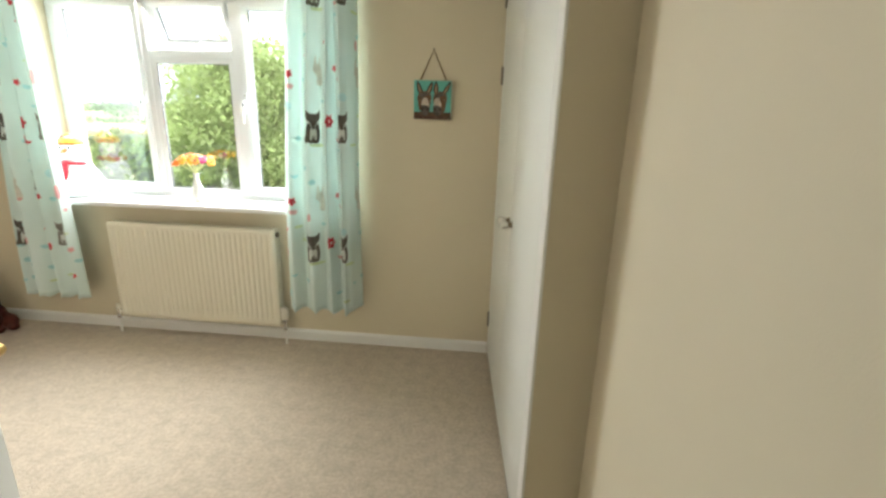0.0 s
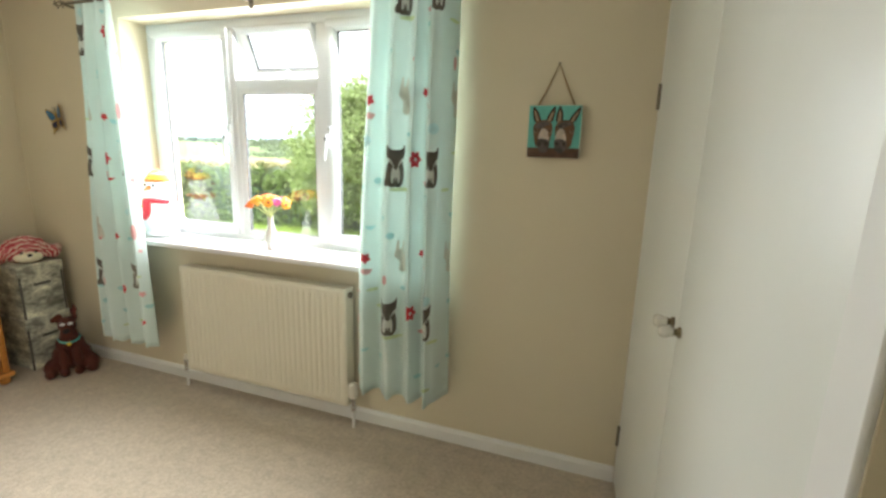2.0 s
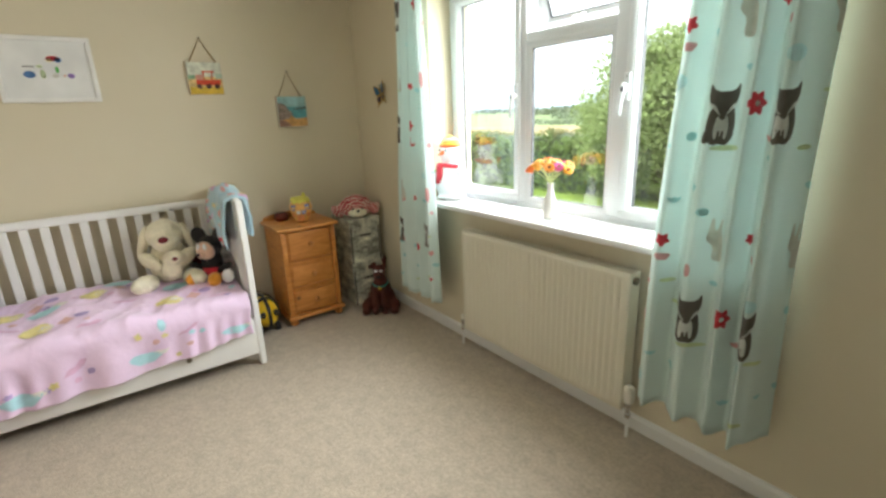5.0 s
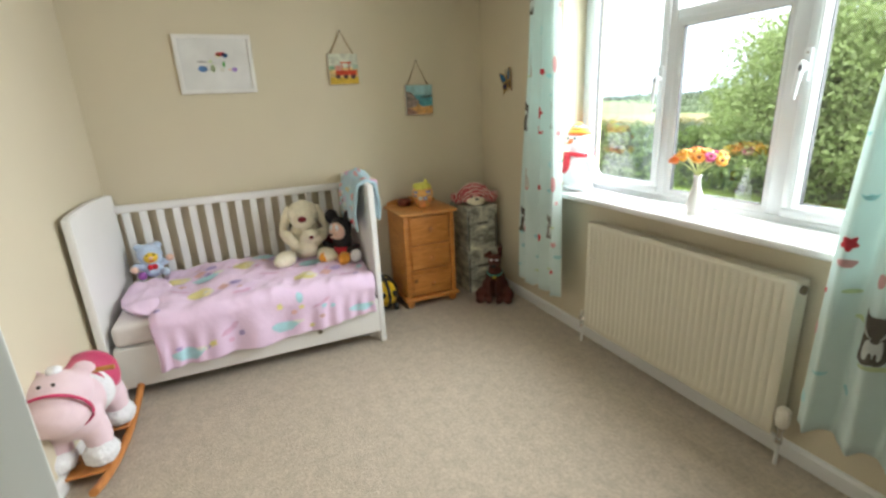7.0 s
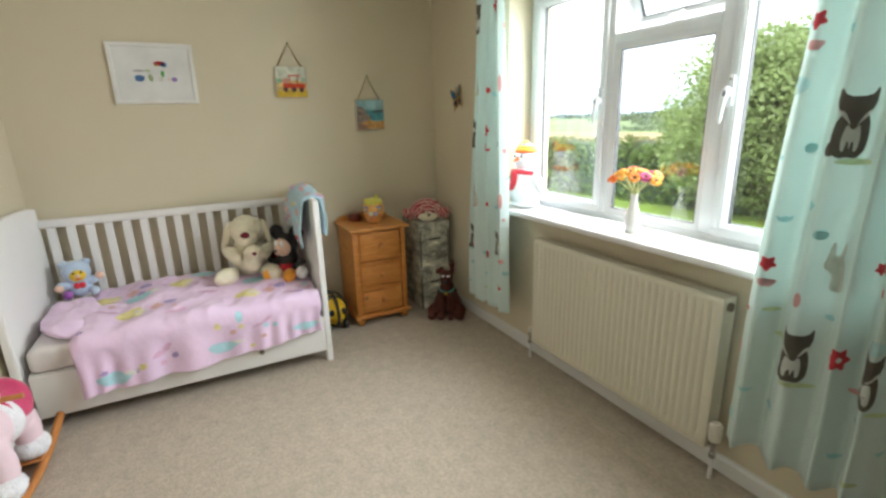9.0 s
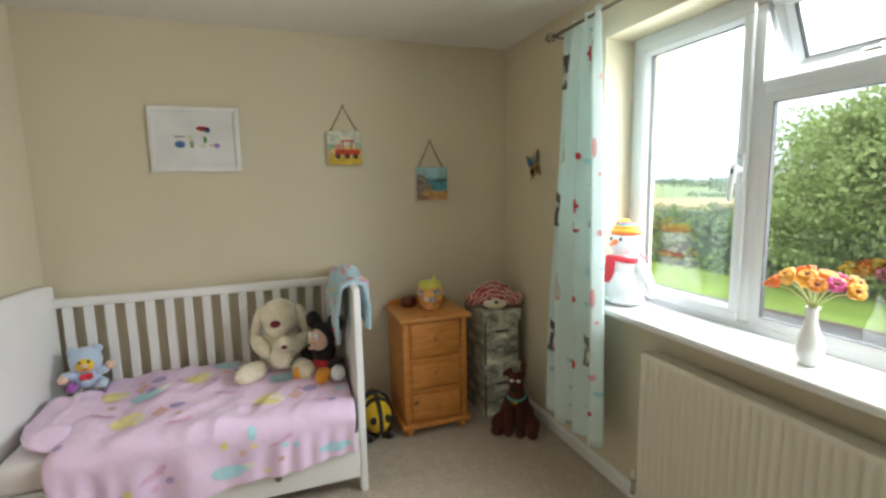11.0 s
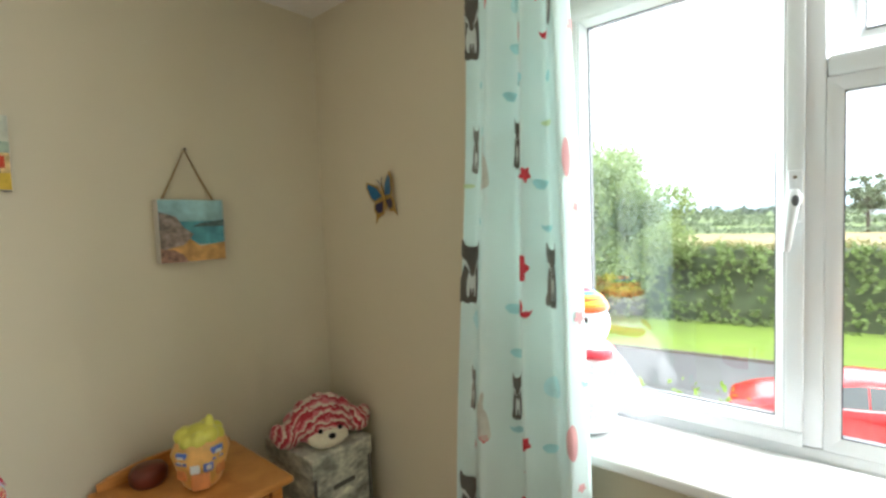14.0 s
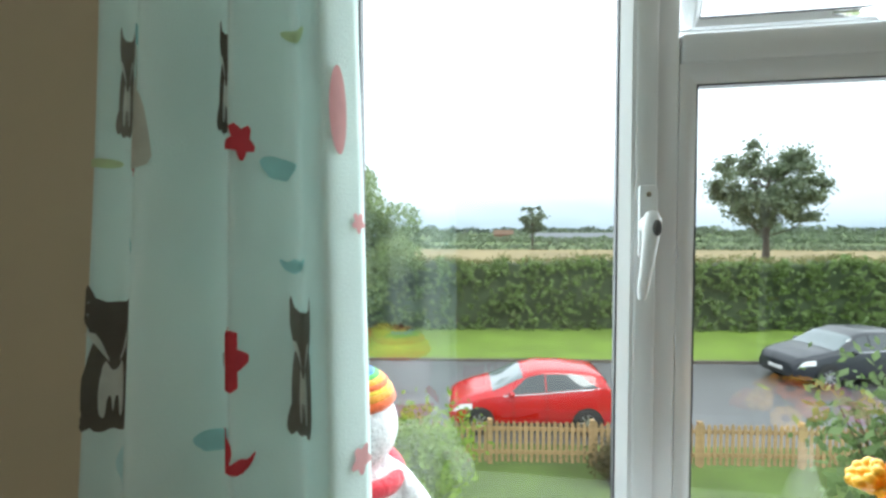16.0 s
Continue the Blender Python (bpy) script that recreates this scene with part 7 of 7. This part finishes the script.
def car(name, m, paint, label, length, width, top, belt, sill, wheels, wr, shield, side, rear):
    c = thing(name, m, label, "car")

    def section(x, s, off=0.0):
        e = abs(x) / (length / 2)
        w = width / 2 * (1 - 0.20 * max(0, e - 0.72) / 0.28 - 0.10 * max(0, e - 0.92) / 0.08) + off
        zt, zb, z0 = lerp(top, x) + off, lerp(belt, x), sill + (0.10 * max(0, e - 0.85) / 0.15)
        cab = max(0.0, min(1.0, (zt - zb - 0.06) / 0.35))
        if s < 0.5:
            k = s / 0.5
            return Vector((x, w * (0.90 + 0.10 * math.sin(math.pi * (0.15 + 0.72 * k))), z0 + (zb - z0) * k))
        if s < 0.84:
            k = (s - 0.5) / 0.34
            hw = w * (0.945 - (0.245 * cab + 0.10 * (1 - cab)) * k ** 1.1)
            return Vector((x, hw, zb + (zt - zb - 0.05 * (0.3 + 0.7 * cab)) * k))
        k = (s - 0.84) / 0.16
        hw = w * (0.70 * cab + 0.845 * (1 - cab))
        return Vector((x, hw * math.cos(k * math.pi / 2), zt - 0.05 * (0.3 + 0.7 * cab) * (1 - math.sin(k * math.pi / 2))))

    bm = fresh()
    NX, NSEC = 56, 25
    cols = []
    for i in range(NX + 1):
        x = -length / 2 + length * i / NX
        half = [section(x, j / NSEC) for j in range(NSEC + 1)]
        ring = [Vector((p.x, -p.y, p.z)) for p in half] + half[-2::-1]
        cols.append([bm.verts.new(p) for p in ring])
    for a, b in zip(cols, cols[1:]):
        for j in range(len(a) - 1):
            bm.faces.new((a[j], b[j], b[j + 1], a[j + 1]))
        bm.faces.new((a[0], a[-1], b[-1], b[0]))
    bm.faces.new(cols[0])
    bm.faces.new(list(reversed(cols[-1])))
    bmesh.ops.recalc_face_normals(bm, faces=bm.faces)
    body = sub("body", bm, paint, c, "glossy painted body shell", 50)

    def skin(nm, xa, xb, sa, sb, mat, sgn, slope=(0.0, 0.0), off=0.006, lab=""):
        bm = fresh()
        A, B = 12, 6
        g = []
        for i in range(A + 1):
            row = []
            for j in range(B + 1):
                s = sa + (sb - sa) * j / B
                x0, x1 = xa + slope[0] * j / B, xb + slope[1] * j / B
                p = section(x0 + (x1 - x0) * i / A, s, off)
                row.append(bm.verts.new((p.x, p.y * sgn, p.z)))
            g.append(row)
        for i in range(A):
            for j in range(B):
                bm.faces.new((g[i][j], g[i + 1][j], g[i + 1][j + 1], g[i][j + 1]))
        bmesh.ops.recalc_face_normals(bm, faces=bm.faces)
        o = sub(nm, bm, mat, body if nm.startswith(("headlight", "tail")) else c, lab, 60)
        return o

    for sgn in (-1, 1):
        for xa, xb, l0, l1 in side:
            skin("side_window", xa, xb, 0.53, 0.80, CARGLASS, sgn, (l0, l1))
        xs = [a for w in side for a in w[:2]]
        skin("chrome_strip", min(xs) - 0.03, max(xs) + 0.02, 0.505, 0.522, ALLOY, sgn, lab="bright strip under the side windows")
        skin("headlight", -length / 2 + 0.08, -length / 2 + 0.55, 0.36, 0.47, LAMP, sgn, (0.10, 0.0), lab="clear headlight")
        skin("tail_light", length / 2 - 0.22, length / 2 - 0.03, 0.40, 0.52, REDLAMP, sgn, lab="red tail light")
        skin("sill_trim", -length / 2 + 0.1, length / 2 - 0.1, 0.0, 0.06, TRIM, sgn, lab="black lower trim")
        skin("door_gap", side[0][0] + 0.20, side[0][0] + 0.212, 0.06, 0.5, TRIM, sgn, off=0.003)
        skin("door_gap", side[0][1] + 0.02, side[0][1] + 0.032, 0.06, 0.5, TRIM, sgn, off=0.003)
        bm = fresh()
        ball(bm, (side[0][0] + 0.16, sgn * (width / 2 + 0.09), lerp(belt, 0) + 0.06), (0.07, 0.10, 0.07))
        sub("wing_mirror", bm, paint, c, "", 60)
    for nm, (xa, xb) in (("windscreen", shield), ("rear_window", rear)):
        bm = fresh()
        g = []
        for i in range(11):
            x = xa + (xb - xa) * i / 10
            row = []
            for j in range(13):
                t = -1 + 2 * j / 12
                p = section(x, 1 - abs(t) * 0.20 if abs(t) > 0 else 1.0, 0.007)
                row.append(bm.verts.new((p.x, p.y * (1 if t >= 0 else -1), p.z)))
            g.append(row)
        for i in range(10):
            for j in range(12):
                bm.faces.new((g[i][j], g[i + 1][j], g[i + 1][j + 1], g[i][j + 1]))
        bmesh.ops.recalc_face_normals(bm, faces=bm.faces)
        sub(nm, bm, CARGLASS if nm == "rear_window" else material(name + "_windscreen_glass", (0.16, 0.19, 0.20), 0.05, coat=0.6), c, "", 60)
    bm = fresh()
    box(bm, (-length / 2 - 0.004, -width * 0.30, 0.30), (-length / 2 + 0.05, width * 0.30, 0.44), 0.02)
    sub("grille", bm, TRIM, c, "black front grille")
    bm = fresh()
    box(bm, (-length / 2 - 0.012, -0.26, 0.46), (-length / 2 + 0.03, 0.26, 0.57), 0.004)
    sub("number_plate", bm, PLATE, c)
    for wx in wheels:
        for sgn in (-1, 1):
            y = sgn * (width / 2 - 0.10)
            turn = Matrix.Rotation(radians(-90 * sgn), 4, "X")
            bm = fresh()
            lathe(bm, [(wr + 0.055, -0.02), (wr + 0.055, 0.112)], 28, (wx, y, wr), m=turn)
            arch = sub("wheel_arch", bm, TRIM, c, "dark wheel arch", 40)
            bm = fresh()
            lathe(bm, [(wr * 0.66, -0.09), (wr * 0.95, -0.09), (wr, -0.05), (wr, 0.09), (wr * 0.95, 0.125), (wr * 0.68, 0.122), (wr * 0.66, 0.10)], 28, (wx, y, wr), m=turn)
            wheel = sub("wheel", bm, TYRE, c, "black rubber tyre", 40)
            bm = fresh()
            lathe(bm, [(wr * 0.67, 0.100), (wr * 0.64, 0.118), (wr * 0.60, 0.10), (wr * 0.2, 0.105), (wr * 0.12, 0.125)], 28, (wx, y, wr), m=turn)
            for k in range(8):
                mm = Matrix.Translation((wx, y, wr)) @ turn @ Matrix.Rotation(k * math.pi / 4, 4, "Z")
                box(bm, (wr * 0.1, -0.018, 0.104), (wr * 0.62, 0.018, 0.126), 0.004, m=mm)
            sub("rim", bm, ALLOY, wheel, "spoked alloy rim", 40)
    return c


RED = material("red_car_paint", (0.44, 0.004, 0.008), 0.24, vary=0.02, coat=0.4)
NAVY = material("dark_grey_car_paint", (0.016, 0.019, 0.026), 0.35, vary=0.02, coat=0.25)
car("hatchback_car", Matrix.Translation((-1.82, 14.85, GZ - 0.012)) @ Matrix.Rotation(radians(7.4), 4, "Z"), RED, "glossy red hatchback parked at the roadside by the fence", 4.02, 1.74,
    [(-2.01, 0.58), (-1.93, 0.74), (-1.35, 0.93), (-1.05, 1.00), (-0.22, 1.39), (0.20, 1.48), (0.85, 1.48), (1.40, 1.425), (1.66, 1.36), (1.80, 1.10), (1.93, 0.90), (2.01, 0.66)],
    [(-2.01, 0.52), (-1.7, 0.72), (-1.0, 0.88), (0.0, 0.94), (1.2, 1.05), (1.66, 1.11), (1.82, 1.00), (1.94, 0.84), (2.01, 0.60)], 0.20, (-1.29, 1.24), 0.305,
    (-0.98, -0.25), [(-0.70, 0.26, 0.56, 0.0), (0.29, 1.50, 0.0, -0.36)], (1.64, 1.79))
car("suv_car", OUT @ Matrix.Translation((12.85, 18.4, -0.012)) @ Matrix.Rotation(radians(9), 4, "Z"), NAVY, "dark grey family SUV parked across the road", 4.62, 1.86,
    [(-2.31, 0.72), (-2.15, 0.92), (-1.4, 1.08), (-1.1, 1.13), (-0.35, 1.55), (0.2, 1.66), (1.3, 1.64), (1.85, 1.54), (2.1, 1.30), (2.24, 1.05), (2.31, 0.80)],
    [(-2.31, 0.66), (-2.0, 0.88), (-1.1, 1.02), (0.0, 1.06), (1.6, 1.12), (2.1, 1.12), (2.31, 0.74)], 0.26, (-1.36, 1.34), 0.36,
    (-1.06, -0.38), [(-0.78, 0.10, 0.55, 0.0), (0.16, 1.0, 0.0, 0.0), (1.06, 1.75, 0.0, -0.3)], (1.95, 2.16))
